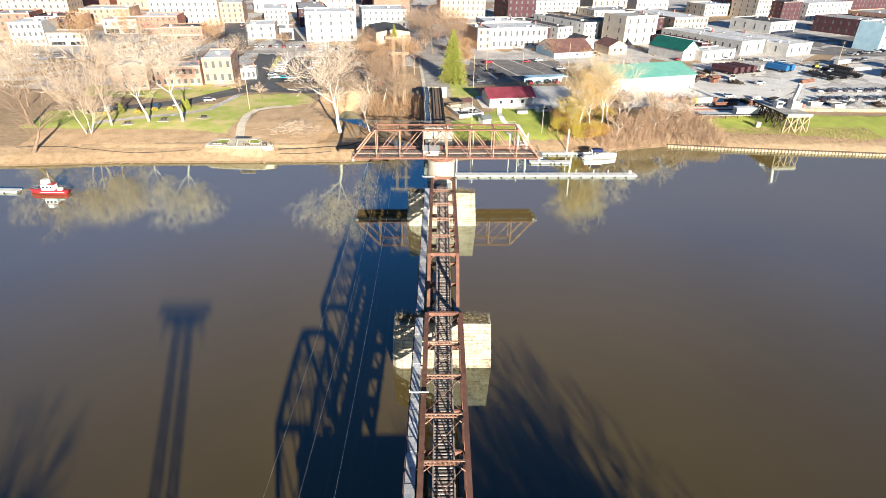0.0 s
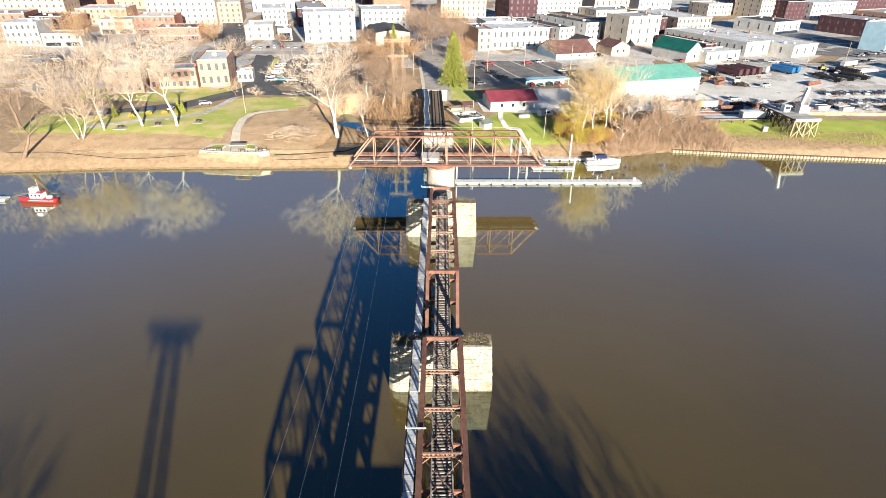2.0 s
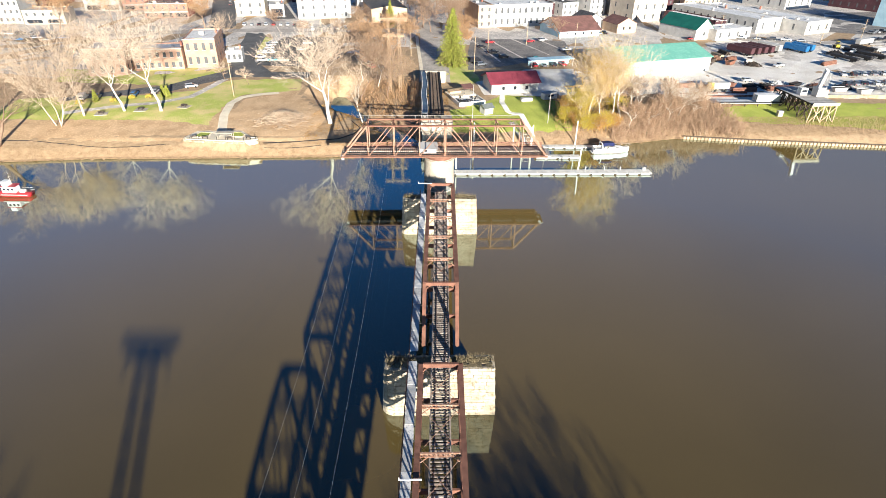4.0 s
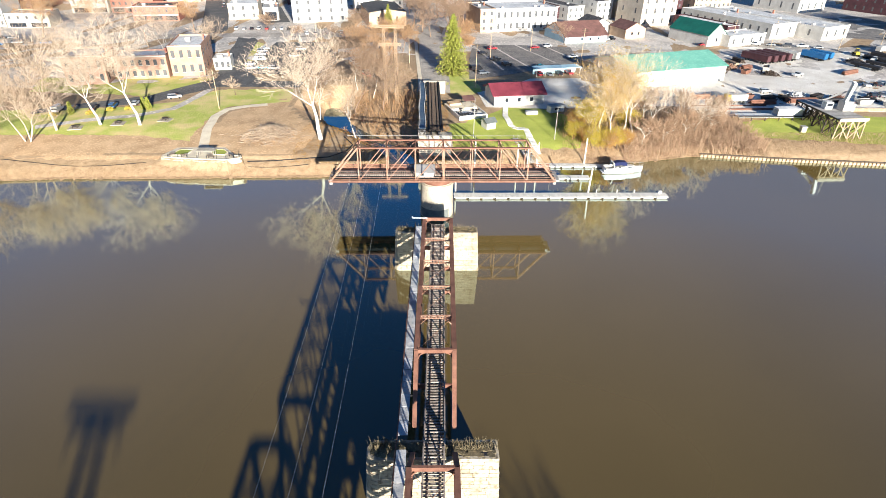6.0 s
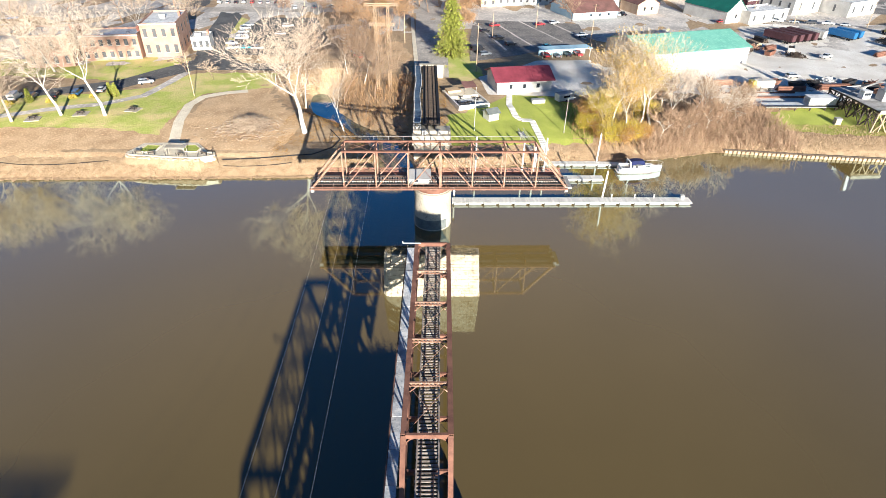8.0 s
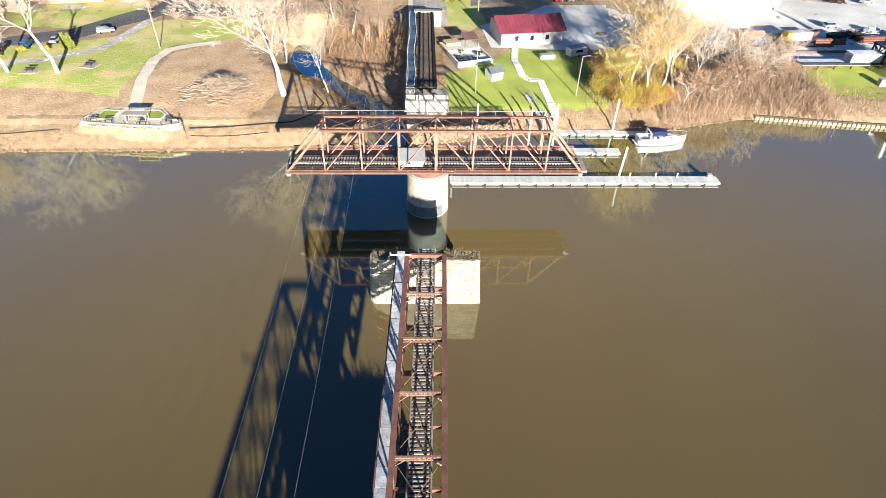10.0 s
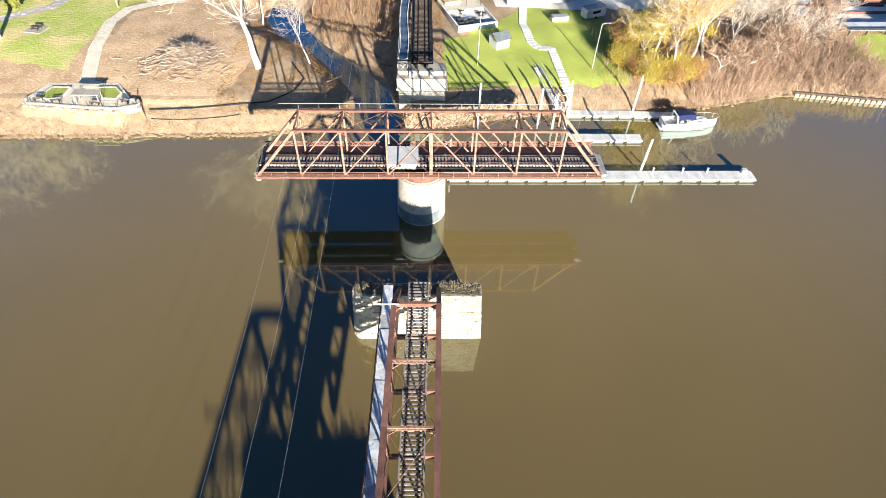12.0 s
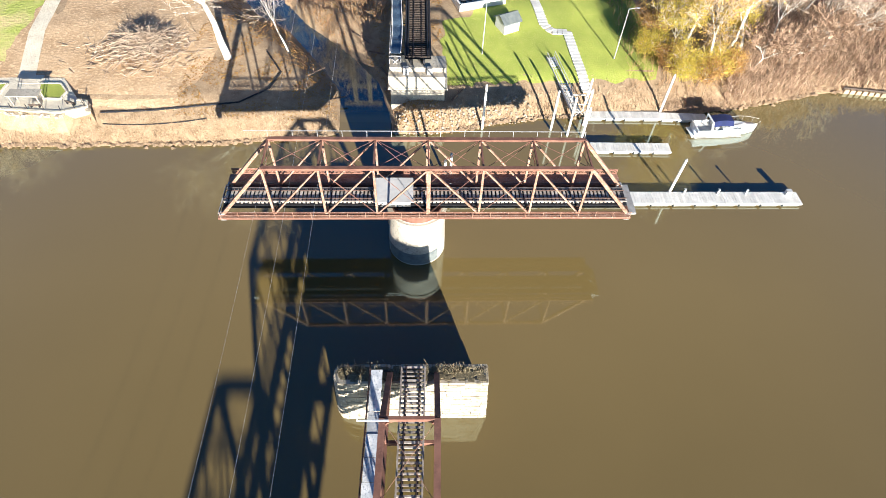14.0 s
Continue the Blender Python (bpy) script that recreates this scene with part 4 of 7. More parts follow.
W = "tall white-barked sycamore without leaves"
bare_tree(-33.0, 69.0, 35, 0.75, 11, "bark_white", "large white-barked sycamore, bare, at the creek", 6, 0.0, 0.30, "twig_pale", 0.78, twig_r=0.032)
bare_tree(-22.5, 73.5, 25, 0.45, 12, "bark_white", "slender pale-barked tree leaning over the creek", 5, -0.08, 0.42, "twig", 0.36, twig_r=0.028)
bare_tree(-106.5, 79, 33, 0.7, 13, "bark_white", W, 6, -0.20, 0.36, "twig_pale", 0.68, twig_r=0.032)
bare_tree(-93.9, 79.3, 34, 0.8, 14, "bark_white", W, 6, -0.22, 0.34, "twig_pale", 0.60, twig_r=0.032)
for x, y, h, s, lean in ((-122.8, 65.5, 24, 15, -0.28), (-121.4, 66.0, 26, 115, 0.24), (-122.0, 66.6, 29, 116, 0.02), (-121.2, 64.9, 18, 117, 0.40)):
    bare_tree(x, y, h, 0.5, s, "twig_pale", "slender pale stem of a bare clump on the bank", 5, lean, 0.30, "twig", 0.24, twig_r=0.03)
bare_tree(-118.0, 74.0, 32, 0.5, 16, "twig_pale", "tall pale bare tree on the lawn", 5, 0.02, 0.22, "twig", 0.34, twig_r=0.035)
bare_tree(-146, 72, 32, 0.8, 17, "bark", "broad grey bare tree on the bank", 5, 0.1, 0.25, "twig", 0.5)
bare_tree(-133, 50, 22, 0.7, 18, "bark", "dark crooked tree leaning over the water", 4, 0.35, 0.35, "bark", 0.7)
bare_tree(-137, 57.5, 10, 0.4, 19, "bark", "thin dark sapling on the bank", 3, 0.2, 0.4, "bark", 0.12)
trees = (("creek", -38, 96, 24, 21), ("creek", -26, 101, 26, 22), ("creek", -20, 110, 24, 23), ("creek", -15, 96, 18, 24), ("creek", -27, 122, 22, 25), ("creek", -41, 118, 24, 26))
for _, x, y, h, s in trees:
    bare_tree(x, y, h, 0.6, s, "bark_white" if s % 2 else "bark", "bare brown-twigged tree among the creek scrub", 5, 0.0, 0.3, "twig_brown", 0.24, twig_r=0.028)
bare_tree(-24, 128, 15, 0.8, 27, "bark", "small bushy tree with dead tan leaves", 4, 0, 0.2, "twig", 0.2, 0, "leaf_tan", 7)
bare_tree(-19, 140, 13, 0.8, 28, "bark", "small bushy tree with dead tan leaves", 4, 0, 0.2, "twig", 0.2, 0, "leaf_tan", 7)
for x, y, h, s in ((-175, 118, 26, 31), (-163, 98, 28, 32), (-186, 150, 24, 33), (-158, 152, 24, 34)):
    bare_tree(x, y, h, 0.8, s, "bark", "grey bare street tree beside the park", 5, 0, 0.28, "twig", 0.35)
for x, y, h, s in ((-129, 118, 25, 35), (-116, 156, 24, 36), (-84, 120, 8, 37), (-72, 112, 7, 38), (-153, 176, 26, 39), (-137, 190, 24, 40), (-102, 176, 18, 41)):
    bare_tree(x, y, h, 0.85, s, "bark_white" if s < 37 else "bark", "bare tree with fine tan twigs", 5 if h > 10 else 4, 0, 0.28, "twig", h * 0.014)
bare_tree(-128, 228, 18, 0.9, 42, "bark", "round street tree with dead orange-tan leaves", 4, 0, 0.25, "twig", 0.3, 0, "leaf_tan", 14)
for x, y, h, s, per in ((21, 205, 12, 154, 7), (19, 190, 9, 155, 6), (-14, 215, 12, 156, 8), (-22, 205, 13, 157, 5), (-30, 190, 14, 158, 4), (-24, 172, 13, 159, 5), (-16, 160, 12, 160, 5), (-33, 175, 16, 161, 3), (-12, 186, 14, 162, 5)):
    bare_tree(x, y, h, 0.8, s, "bark", "bushy roadside tree with dead orange-brown leaves", 4, 0, 0.22, "twig_brown", h * 0.014, 0, "leaf_tan", per)
bare_tree(-200, 210, 24, 0.9, 43, "bark", "broad tree hung with dead tan leaves", 4, 0, 0.25, "twig", 0.3, 0, "leaf_tan", 16)
bare_tree(-178, 226, 24, 0.9, 44, "bark", "broad tree hung with dead tan leaves", 4, 0, 0.25, "twig", 0.3, 0, "leaf_tan", 16)
for x, y, h, s in ((10, 226, 23, 145), (-3, 236, 25, 146), (13, 252, 25, 147), (2, 222, 18, 148), (-8, 250, 24, 149), (-40, 232, 14, 150), (-50, 215, 9, 151), (-70, 214, 8, 152), (-90, 232, 12, 153), (-4, 262, 22, 45), (6, 285, 24, 46), (-12, 300, 22, 47), (22, 262, 20, 48), (12, 238, 18, 49), (72, 205, 13, 50), (18, 245, 16, 51)):
    bare_tree(x, y, h, 0.9, s, "bark", "bare brown street tree", 5, 0, 0.25, "twig_brown", h * 0.015)
# yellow-leaved trees and pale stems on the right bank
for x, y, h, s, per in ((59, 68, 30, 61, 3), (63, 71, 31, 62, 1), (57, 75, 25, 63, 3), (68, 74, 28, 64, 0), (53, 72, 15, 65, 6), (74, 76, 20, 66, 0), (82, 78, 16, 67, 0), (91, 80, 15, 68, 0), (104, 86, 12, 69, 0)):
    bare_tree(x, y, h, 0.55, s, "bark_white", "pale-stemmed bank tree with thin golden leaves" if per else "pale bare tree in the bank scrub", 5 if h > 18 else 4, 0.05, 0.28, "twig_pale", h * 0.013, 0, (None if not per else "leaf_yellow" if s in (62, 65) else "leaf_gold"), per)
for x, y, h, s in ((53, 66, 7, 71), (57, 65, 6, 72), (61, 66.5, 6, 73), (50, 78, 7, 74), (55, 80, 8, 75), (64, 67, 5, 76), (48, 72, 5, 77), (51, 69, 4.5, 78), (67, 79, 7, 79)):
    t = thing("shrub", "low bush with thick yellow-green leaves" if s % 2 else "low bush with thick rust-orange leaves", "shrub", "bank shrubs", (x, y, land(x, y)))
    limb, twig, tips = tree_forms(s, h, 0.9, 4, 0, 0.14, 0.2)
    part("trunk", limb, M["bark"], t)
    part("crown", twig, M["twig"], t)
    part("leaves", leaf_cards(tips, 26, 0.145, 0.62, s), M["leaf_yellow"] if s % 2 else M["leaf_orange"], t)
for x, y, h, s in ((70, 70, 10, 52), (78, 72, 9, 53), (86, 76, 11, 54), (95, 79, 9, 55), (100, 90, 10, 56), (88, 90, 12, 57), (76, 88, 13, 58), (66, 84, 12, 59)):
    bare_tree(x, y, h, 0.8, s, "bark_white", "small many-stemmed pale tree in the bank scrub", 5, 0.05, 0.15, "scrub", h * 0.014)
# trees of the near bank, behind the viewer, that throw their shade on the water
for x, y, h, s in ((49, -175, 29, 81), (39, -182, 28, 82), (49, -196, 30, 83), (32, -176, 24, 84), (66, -194, 22, 85), (-49, -177, 29, 86), (-52, -191, 30, 87), (-62, -186, 30, 88), (-22, -203, 29, 89), (43, -164, 22, 90)):
    bare_tree(x, y, h - 4, 0.75, s, "bark", "bare tree on the near bank", 5, 0, 0.3, "bark", 0.5, twig_r=0.09)


def conifer(x, y, h, r, label, name="spruce"):
    t = thing(name, label, "tree", "conifers", (x, y, land(x, y)))
    rnd = random.Random(int(h * 10))
    part("trunk", Form().tube((0, 0, -0.3), (0, 0, h * 0.95), h * 0.016, 0.05, 7), M["bark"], t)
    f, b_ = Form(), Form()
    tiers = int(h * 2.2)
    for i in range(tiers):
        z = h * (0.05 + 0.94 * i / tiers)
        rr = r * min(1.0, 1.12 * (1 - i / tiers) ** 0.8) + 0.25
        n = max(5, int(13 * rr / r) + 4)
        for j in range(n):
            a = 2 * math.pi * (j + rnd.random()) / n
            l = rr * rnd.uniform(0.55, 1.18)
            tip = Vector((math.cos(a) * l, math.sin(a) * l, z - l * 0.22 + rnd.uniform(-0.2, 0.3)))
            b_.tube((0, 0, z), tip, 0.05, 0.02, 3, False)
            for k in range(30):
                c = Vector((0, 0, z)).lerp(tip, 0.25 + 0.75 * rnd.random())
                u = Vector((rnd.gauss(0, 1), rnd.gauss(0, 1), rnd.gauss(-0.5, 0.5))).normalized()
                w = u.cross(Vector((0, 0, 1))).normalized()
                s = rnd.uniform(0.35, 0.8) * (0.30 + 0.075 * r)
                f.add([c - u * 0.1, c + w * s * 0.4 + u * s * 0.5, c + u * s * 1.2, c - w * s * 0.4 + u * s * 0.5], [(0, 1, 2, 3)])
    part("branches", b_, M["bark"], t)
    part("needles", f, M["leaf_green"], t, "yellow-green needles")
    return t


conifer(-22, 238, 15, 3.2, "slim pale green spruce before the dark-roofed hall")
conifer(11.2, 146, 24.5, 7.0, "tall yellow-green spruce beside the street")
for x, y in ((-121.5, 89.5), (-97.6, 95.2), (-99.5, 95.8)):
    conifer(x, y, 4.6, 1.0, "small clipped golden-green cypress", "cypress")
for x, y in ((-114.6, 88.4), (-109.7, 92.4), (-126, 86.5), (-104, 93.6)):
    t = thing("shrub", "round clipped golden shrub", "shrub", "park shrubs", (x, y, land(x, y)))
    pts = [Vector((math.cos(a) * 1.0 * math.cos(e), math.sin(a) * 1.0 * math.cos(e), 0.9 * math.sin(e) + 0.5)) for a in np.arange(0, 6.28, 0.4) for e in (0.1, 0.5, 0.9, 1.3)]
    part("leaves", leaf_cards(pts, 6, 0.16, 0.16, 5), M["leaf_yellow"], t)
    part("stems", Form().tube((0, 0, -0.2), (0, 0, 0.9), 0.09, 0.04, 5), M["bark"], t)


def shore_y(x):
    return float(np.interp(x, SHORE_X, SHORE_Y))


def thicket(name, n, area, hmin, hmax, material, label, seed, lean=0.35):
    """Dry stems with side twigs scattered over an area."""
    rnd = random.Random(seed)
    f = Form()
    made = 0
    while made < n:
        x, y = area(rnd)
        z = land(x, y)
        if z < 0.15:
            continue
        made += 1
        h = rnd.uniform(hmin, hmax)
        d = Vector((rnd.gauss(0, lean), rnd.gauss(0, lean), 1)).normalized()
        p = Vector((x, y, z - 0.1))
        q = p + d * h * 0.55
        e = q + (d + Vector((rnd.gauss(0, 0.3), rnd.gauss(0, 0.3), -0.1))) * h * 0.45
        r = 0.015 * h + 0.008
        f.tube(p, q, r, r * 0.7, 3, False)
        f.tube(q, e, r * 0.7, r * 0.3, 3, False)
        if h > 1.0:
            for k in range(4):
                c = p.lerp(q, rnd.uniform(0.4, 1)) if k < 2 else q.lerp(e, rnd.random())
                f.tube(c, c + Vector((rnd.gauss(0, 0.3), rnd.gauss(0, 0.3), rnd.uniform(0.1, 0.5))) * h * 0.5, r * 0.5, r * 0.2, 3, False)
    return tagged(part(name, f, M[material]), label, "scrub", "", "stuff")


thicket("bank_scrub", 4200, lambda r: (lambda x: (x, shore_y(x) + abs(r.gauss(0, 13)) + 1.0))(r.uniform(62, 110)), 1.2, 4.6, "scrub", "tangled tan brushwood on the bank", 5)
thicket("bank_scrub", 900, lambda r: (r.uniform(44, 66), r.uniform(63, 92)), 0.8, 2.6, "leaf_tan", "rust-tan bushes below the yellow trees", 6)
thicket("creek_scrub", 1500, lambda r: (r.uniform(-28, -3), r.uniform(82, 118)), 0.6, 2.6, "leaf_tan", "dry orange-tan creek brush", 7)


thicket("creek_sticks", 2600, lambda r: (lambda y: ((-2 - max(0, y - 60) * 0.62) + abs(r.gauss(0, 1)) * 6.0, y))(r.uniform(58, 108)), 0.4, 1.6, "twig_brown", "brown sticks and dead stems along the creek", 46, 1.2)


def drift_log(x, y, L, rz, r):
    t = thing("drift_log", "bleached fallen log lying on the creek bank", "log", "drift logs", (x, y, land(x, y) + r * 0.7), rz)
    part("stem", Form().tube((-L / 2, 0, 0), (L / 2, 0, 0.12), r, r * 0.6, 9), M["bark"], t, "", True)
    part("stub", Form().tube((L * 0.12, 0, 0), (L * 0.2, 0.7, 0.5), r * 0.45, r * 0.2, 6), M["bark"], t)
    part("stub", Form().tube((-L * 0.2, 0, 0), (-L * 0.28, -0.6, 0.4), r * 0.4, r * 0.2, 6), M["bark"], t)


for x, y, L, rz, r in ((-1.4, 62.5, 5.0, -40, 0.22), (-2.8, 68.0, 6.5, -62, 0.20), (-13.0, 61.0, 5.5, 15, 0.18), (-17.5, 66.0, 7.0, 40, 0.22), (-4.5, 74.0, 5.0, -20, 0.18), (-9.0, 80.0, 6.0, -50, 0.2), (-24.0, 76.0, 5.0, 60, 0.2), (10.5, 60.5, 4.0, 55, 0.2)):
    drift_log(x, y, L, rz, r)


def litter(n, seed):
    """Dead leaves lying loose on the bank below the trees."""
    rnd = random.Random(seed)
    f = Form()
    for _ in range(n):
        x, y = rnd.uniform(-40, 8), rnd.uniform(54, 112)
        if creek_gap(x, y) < 0.6 or land(x, y) < 0.3 or noise.noise((x * 0.16, y * 0.16, 7.0)) < -0.05:
            continue
        a, w = rnd.uniform(0, 6.28), rnd.uniform(0.10, 0.26)
        dx, dy = math.cos(a) * w, math.sin(a) * w
        z = land(x, y) + 0.07
        f.add([(x - dx, y - dy, z), (x + dy * 0.6, y - dx * 0.6, z + 0.06), (x + dx, y + dy, z + 0.02), (x - dy * 0.6, y + dx * 0.6, z + 0.09)], [(0, 1, 2, 3)])
    return tagged(part("leaf_litter", f, M["leaf_orange"]), "rust-brown dead leaves strewn under the creek trees", "leaves", "", "stuff")


litter(16000, 47)


def tufts(name, n, area, hmin, hmax, material, label, seed):
    rnd = random.Random(seed)
    f = Form()
    for _ in range(n):
        x, y = area(rnd)
        z = land(x, y)
        if z < 0.05:
            continue
        h, a = rnd.uniform(hmin, hmax), rnd.uniform(0, 6.28)
        w = h * 0.16
        dx, dy = math.cos(a) * w, math.sin(a) * w
        f.add([(x - dx, y - dy, z - 0.05), (x + dx, y + dy, z - 0.05), (x + rnd.gauss(0, 0.4) * h, y + rnd.gauss(0, 0.4) * h, z + h)], [(0, 1, 2)])
    return tagged(part(name, f, M[material]), label, "grass", "", "stuff")


def along(r):
    x = r.uniform(-140, 60)
    return x, shore_y(x) + abs(r.gauss(0, 3.2)) + 0.2


tufts("bank_grass", 30000, along, 0.15, 0.5, "drygrass", "matted straw-coloured grass at the waterline", 8)
tufts("bank_grass", 14000, lambda r: (r.uniform(84, 170), shore_y(120) + r.uniform(2, 16)), 0.2, 0.6, "drygrass", "straw-coloured grass behind the retaining wall", 9)


def brush_pile():
    t = thing("brush_pile", "heap of cut branches and dry sticks", "brush pile", "", (-49.5, 72.5, land(-49.5, 72.5)))
    rnd = random.Random(3)
    f = Form()
    for _ in range(3600):
        a, rr = rnd.uniform(0, 6.28), abs(rnd.gauss(0, 0.5))
        x, y = math.cos(a) * rr * 9.0, math.sin(a) * rr * 8.0
        z = max(0, 2.7 * (1 - rr)) * rnd.random() + 0.05
        d = Vector((rnd.gauss(0, 1), rnd.gauss(0, 1), rnd.gauss(0.05, 0.22))).normalized() * rnd.uniform(0.8, 2.6)
        f.tube((x, y, z), Vector((x, y, z)) + d, rnd.uniform(0.03, 0.09), 0.02, 3, False)
    tagged(part("brushwood", f, M["twig"], t), kind="stuff")
    f = Form()
    for _ in range(40):
        x, y = rnd.gauss(0, 2.5), rnd.gauss(0, 2.0)
        d = Vector((rnd.gauss(0, 1), rnd.gauss(0, 1), 0.05)).normalized() * rnd.uniform(1.5, 3.5)
        f.tube((x, y, 0.5), Vector((x, y, 0.6)) + d, 0.13, 0.07, 5)
    tagged(part("branchwood", f, M["bark"], t), kind="stuff")


brush_pile()


def bank_sod():
    """Overhanging clods of sod and roots that break up the waterline."""
    rnd = random.Random(44)
    f = Form()
    x = -150.0
    while x < 88:
        if not (-13 < x < 1.5):
            for _ in range(4):
                s = rnd.uniform(0.14, 0.55)
                c = Vector((x + rnd.uniform(-0.4, 0.4), shore_y(x) + rnd.gauss(0.15, 0.38), rnd.uniform(0.02, 0.4)))
                k = 7
                ring = [c + Vector((math.cos(a) * s * rnd.uniform(0.7, 1.3), math.sin(a) * s * 0.7 * rnd.uniform(0.7, 1.3), rnd.uniform(-0.12, 0.12))) for a in (2 * math.pi * i / k for i in range(k))]
                f.add(ring + [c + Vector((0, 0.2, s * 0.45)), c + Vector((0, 0.1, -s * 0.6))], [(i, (i + 1) % k, k) for i in range(k)] + [((i + 1) % k, i, k + 1) for i in range(k)])
        x += 0.42
    return tagged(part("bank_sod", f, M["sod"]), "ragged brown sod and roots along the waterline", "bank", "", "stuff")


bank_sod()
thicket("shore_brush", 3600, lambda r: (lambda x: (x, shore_y(x) + 0.35 + abs(r.gauss(0, 1.1))))(r.choice((r.uniform(-150, -14), r.uniform(50, 88), r.uniform(50, 88)))), 0.35, 1.3, "scrub", "low dry brush leaning over the waterline", 45, 0.6)


def riprap():
    t = thing("riprap", "loose pale stones heaped at the pier foot", "rocks", "", (0, 0, 0))
    bm = bmesh.new()
    bmesh.ops.create_icosphere(bm, subdivisions=1, radius=0.5)
    for v in bm.verts:
        v.co *= random.uniform(0.75, 1.2)
    f = Form().add([v.co for v in bm.verts], [])
    bm.verts.index_update()
    f.f = [tuple(v.index for v in q.verts) for q in bm.faces]
    bm.free()
    me = f.mesh("stone", M["rock"])
    rnd = random.Random(9)
    for _ in range(280):
        x = rnd.uniform(-1, 24)
        y = shore_y(x) + rnd.uniform(-0.5, 4.5)
        z = land(x, y)
        ob = part("stone", me, None, t)
        ob.location = (x, y, z + 0.05)
        s = rnd.uniform(0.25, 0.8)
        ob.scale = (s, s * rnd.uniform(0.7, 1.2), s * 0.7)
        ob.rotation_euler = (rnd.uniform(0, 3), rnd.uniform(0, 3), rnd.uniform(0, 3))


riprap()


# ---- approach trestle behind the swing span ----
def abutment():
    t = thing("abutment_pier", "pale concrete pier with a stepped cap beside the creek", "bridge pier", "bridge piers", (3.1, 61.2, 0))
    part("shaft", Form().box(-4.9, 4.9, -2.2, 2.6, -1.5, 5.6), M["concrete"], t)
    part("cap", Form().box(-5.2, 5.2, -2.5, 2.9, 5.6, 8.0).box(-5.0, 5.0, -1.0, 2.7, 8.0, 8.9), M["concrete"], t)
    part("ledge", Form().box(-5.35, 5.35, -2.65, 3.05, 5.35, 5.62), M["concrete"], t)
    part("bearing_block", Form().box(-2.6, -1.6, -1.9, -1.2, 8.0, 9.3), M["plank"], t)
    part("bearing_block", Form().box(1.6, 2.6, -1.9, -1.2, 8.0, 9.3), M["plank"], t)


abutment()


def approach():
    t = thing("approach_trestle", "black steel approach spans with worn timber ties", "bridge span", "bridge spans", (3.1, 61, 0), 0.4)
    L = 55.0
    for x in (-1.1, 1.1):
        part("girder", Form().box(x - 0.2, x + 0.2, 0, L, 8.9, 10.15), M["black_steel"], t)
        part("running_rail", Form().box(x * 0.68 - 0.04, x * 0.68 + 0.04, 0, L, 10.42, 10.58), M["rail"], t)
    for x in (-1.75, 1.75):
        part("guard_timber", Form().box(x - 0.12, x + 0.12, 0, L, 10.4, 10.62), M["black_steel"], t)
        part("cable_tray", Form().box(x * 1.25 - 0.18, x * 1.25 + 0.18, 0.5, L, 10.25, 10.45), M["black_steel"], t)
    tie = chamfer_box(4.2, 0.26, 0.24, 0.02).mesh("tie", M["timber"])
    n = int(L / 0.62)
    for i in range(n):
        ob = part("tie", tie, None, t)
        ob.location = (random.uniform(-0.06, 0.06), 0.4 + i * 0.62, 10.28)
    # a dark plate is added here too, closing the gaps in the trestle's shadow
    part("deck_plate", Form().box(-2.35, 2.35, 0, L, 10.06, 10.12), M["black_steel"], t, "dark plate under the ties, added to close the shadow")
    # wavy sheet footway
    f = Form()
    m = 80
    for i in range(m + 1):
        y = 1.0 + (L - 1.0) * i / m
        z = 10.45 + 0.14 * math.sin(y * 0.55) + 0.06 * math.sin(y * 1.7)
        k = 0.22 * math.sin(y * 0.21)
        f.v += [(-4.9 + k, y, z + 0.1), (-4.85 + k, y, z), (-3.15 + k, y, z), (-3.1 + k, y, z + 0.1), (-3.1 + k, y, z - 0.08), (-4.9 + k, y, z - 0.08)]
    for i in range(m):
        a, c = i * 6, i * 6 + 6
        f.f += [(a + j, a + (j + 1) % 6, c + (j + 1) % 6, c + j) for j in range(6)]
    f.f += [(5, 4, 3, 2, 1, 0), tuple(m * 6 + j for j in range(6))]
    part("footway", f, M["slate_sheet"], t, "sagging blue-grey sheet footway")
    for x0 in (-4.9, -3.1):
        f = Form()
        for i in range(m):
            q = []
            for y in (1.0 + (L - 1.0) * i / m, 1.0 + (L - 1.0) * (i + 1) / m):
                q.append((x0 + 0.22 * math.sin(y * 0.21), y, 10.6 + 0.14 * math.sin(y * 0.55) + 0.06 * math.sin(y * 1.7)))
            f.beam(q[0], q[1], 0.16, 0.14)
        part("footway_kerb", f, M["dock"], t, "pale worn edge board")
    for y in (2, 12, 22, 32, 42, 52):
        part("footway_bracket", Form().beam((-1.2, y, 9.4), (-4.8, y, 10.2), 0.12, 0.2), M["black_steel"], t)
    f = Form()
    for i in range(24):
        y = 1 + 53.5 * i / 23
        f.beam((-4.95, y, 10.2), (-4.95, y, 11.5), 0.06, 0.06)
    f.beam((-4.95, 1, 11.5), (-4.95, L, 11.5), 0.05, 0.05)
    f.beam((-4.95, 1, 11.0), (-4.95, L, 11.0), 0.05, 0.05)
    part("railing", f, M["plank"], t)
    for y in (14, 28, 42):
        z0 = land(3.1, 61 + y)
        for x in (-1.5, 1.5):
            part("bent_leg", Form().beam((x * 1.5, y, z0 - 1.2), (x * 0.75, y, 8.9), 0.35, 0.35), M["black_steel"], t)
        part("bent_brace", Form().beam((-2.0, y, z0 + 0.4), (1.3, y, 8.4), 0.15, 0.15).beam((2.0, y, z0 + 0.4), (-1.3, y, 8.4), 0.15, 0.15), M["black_steel"], t)
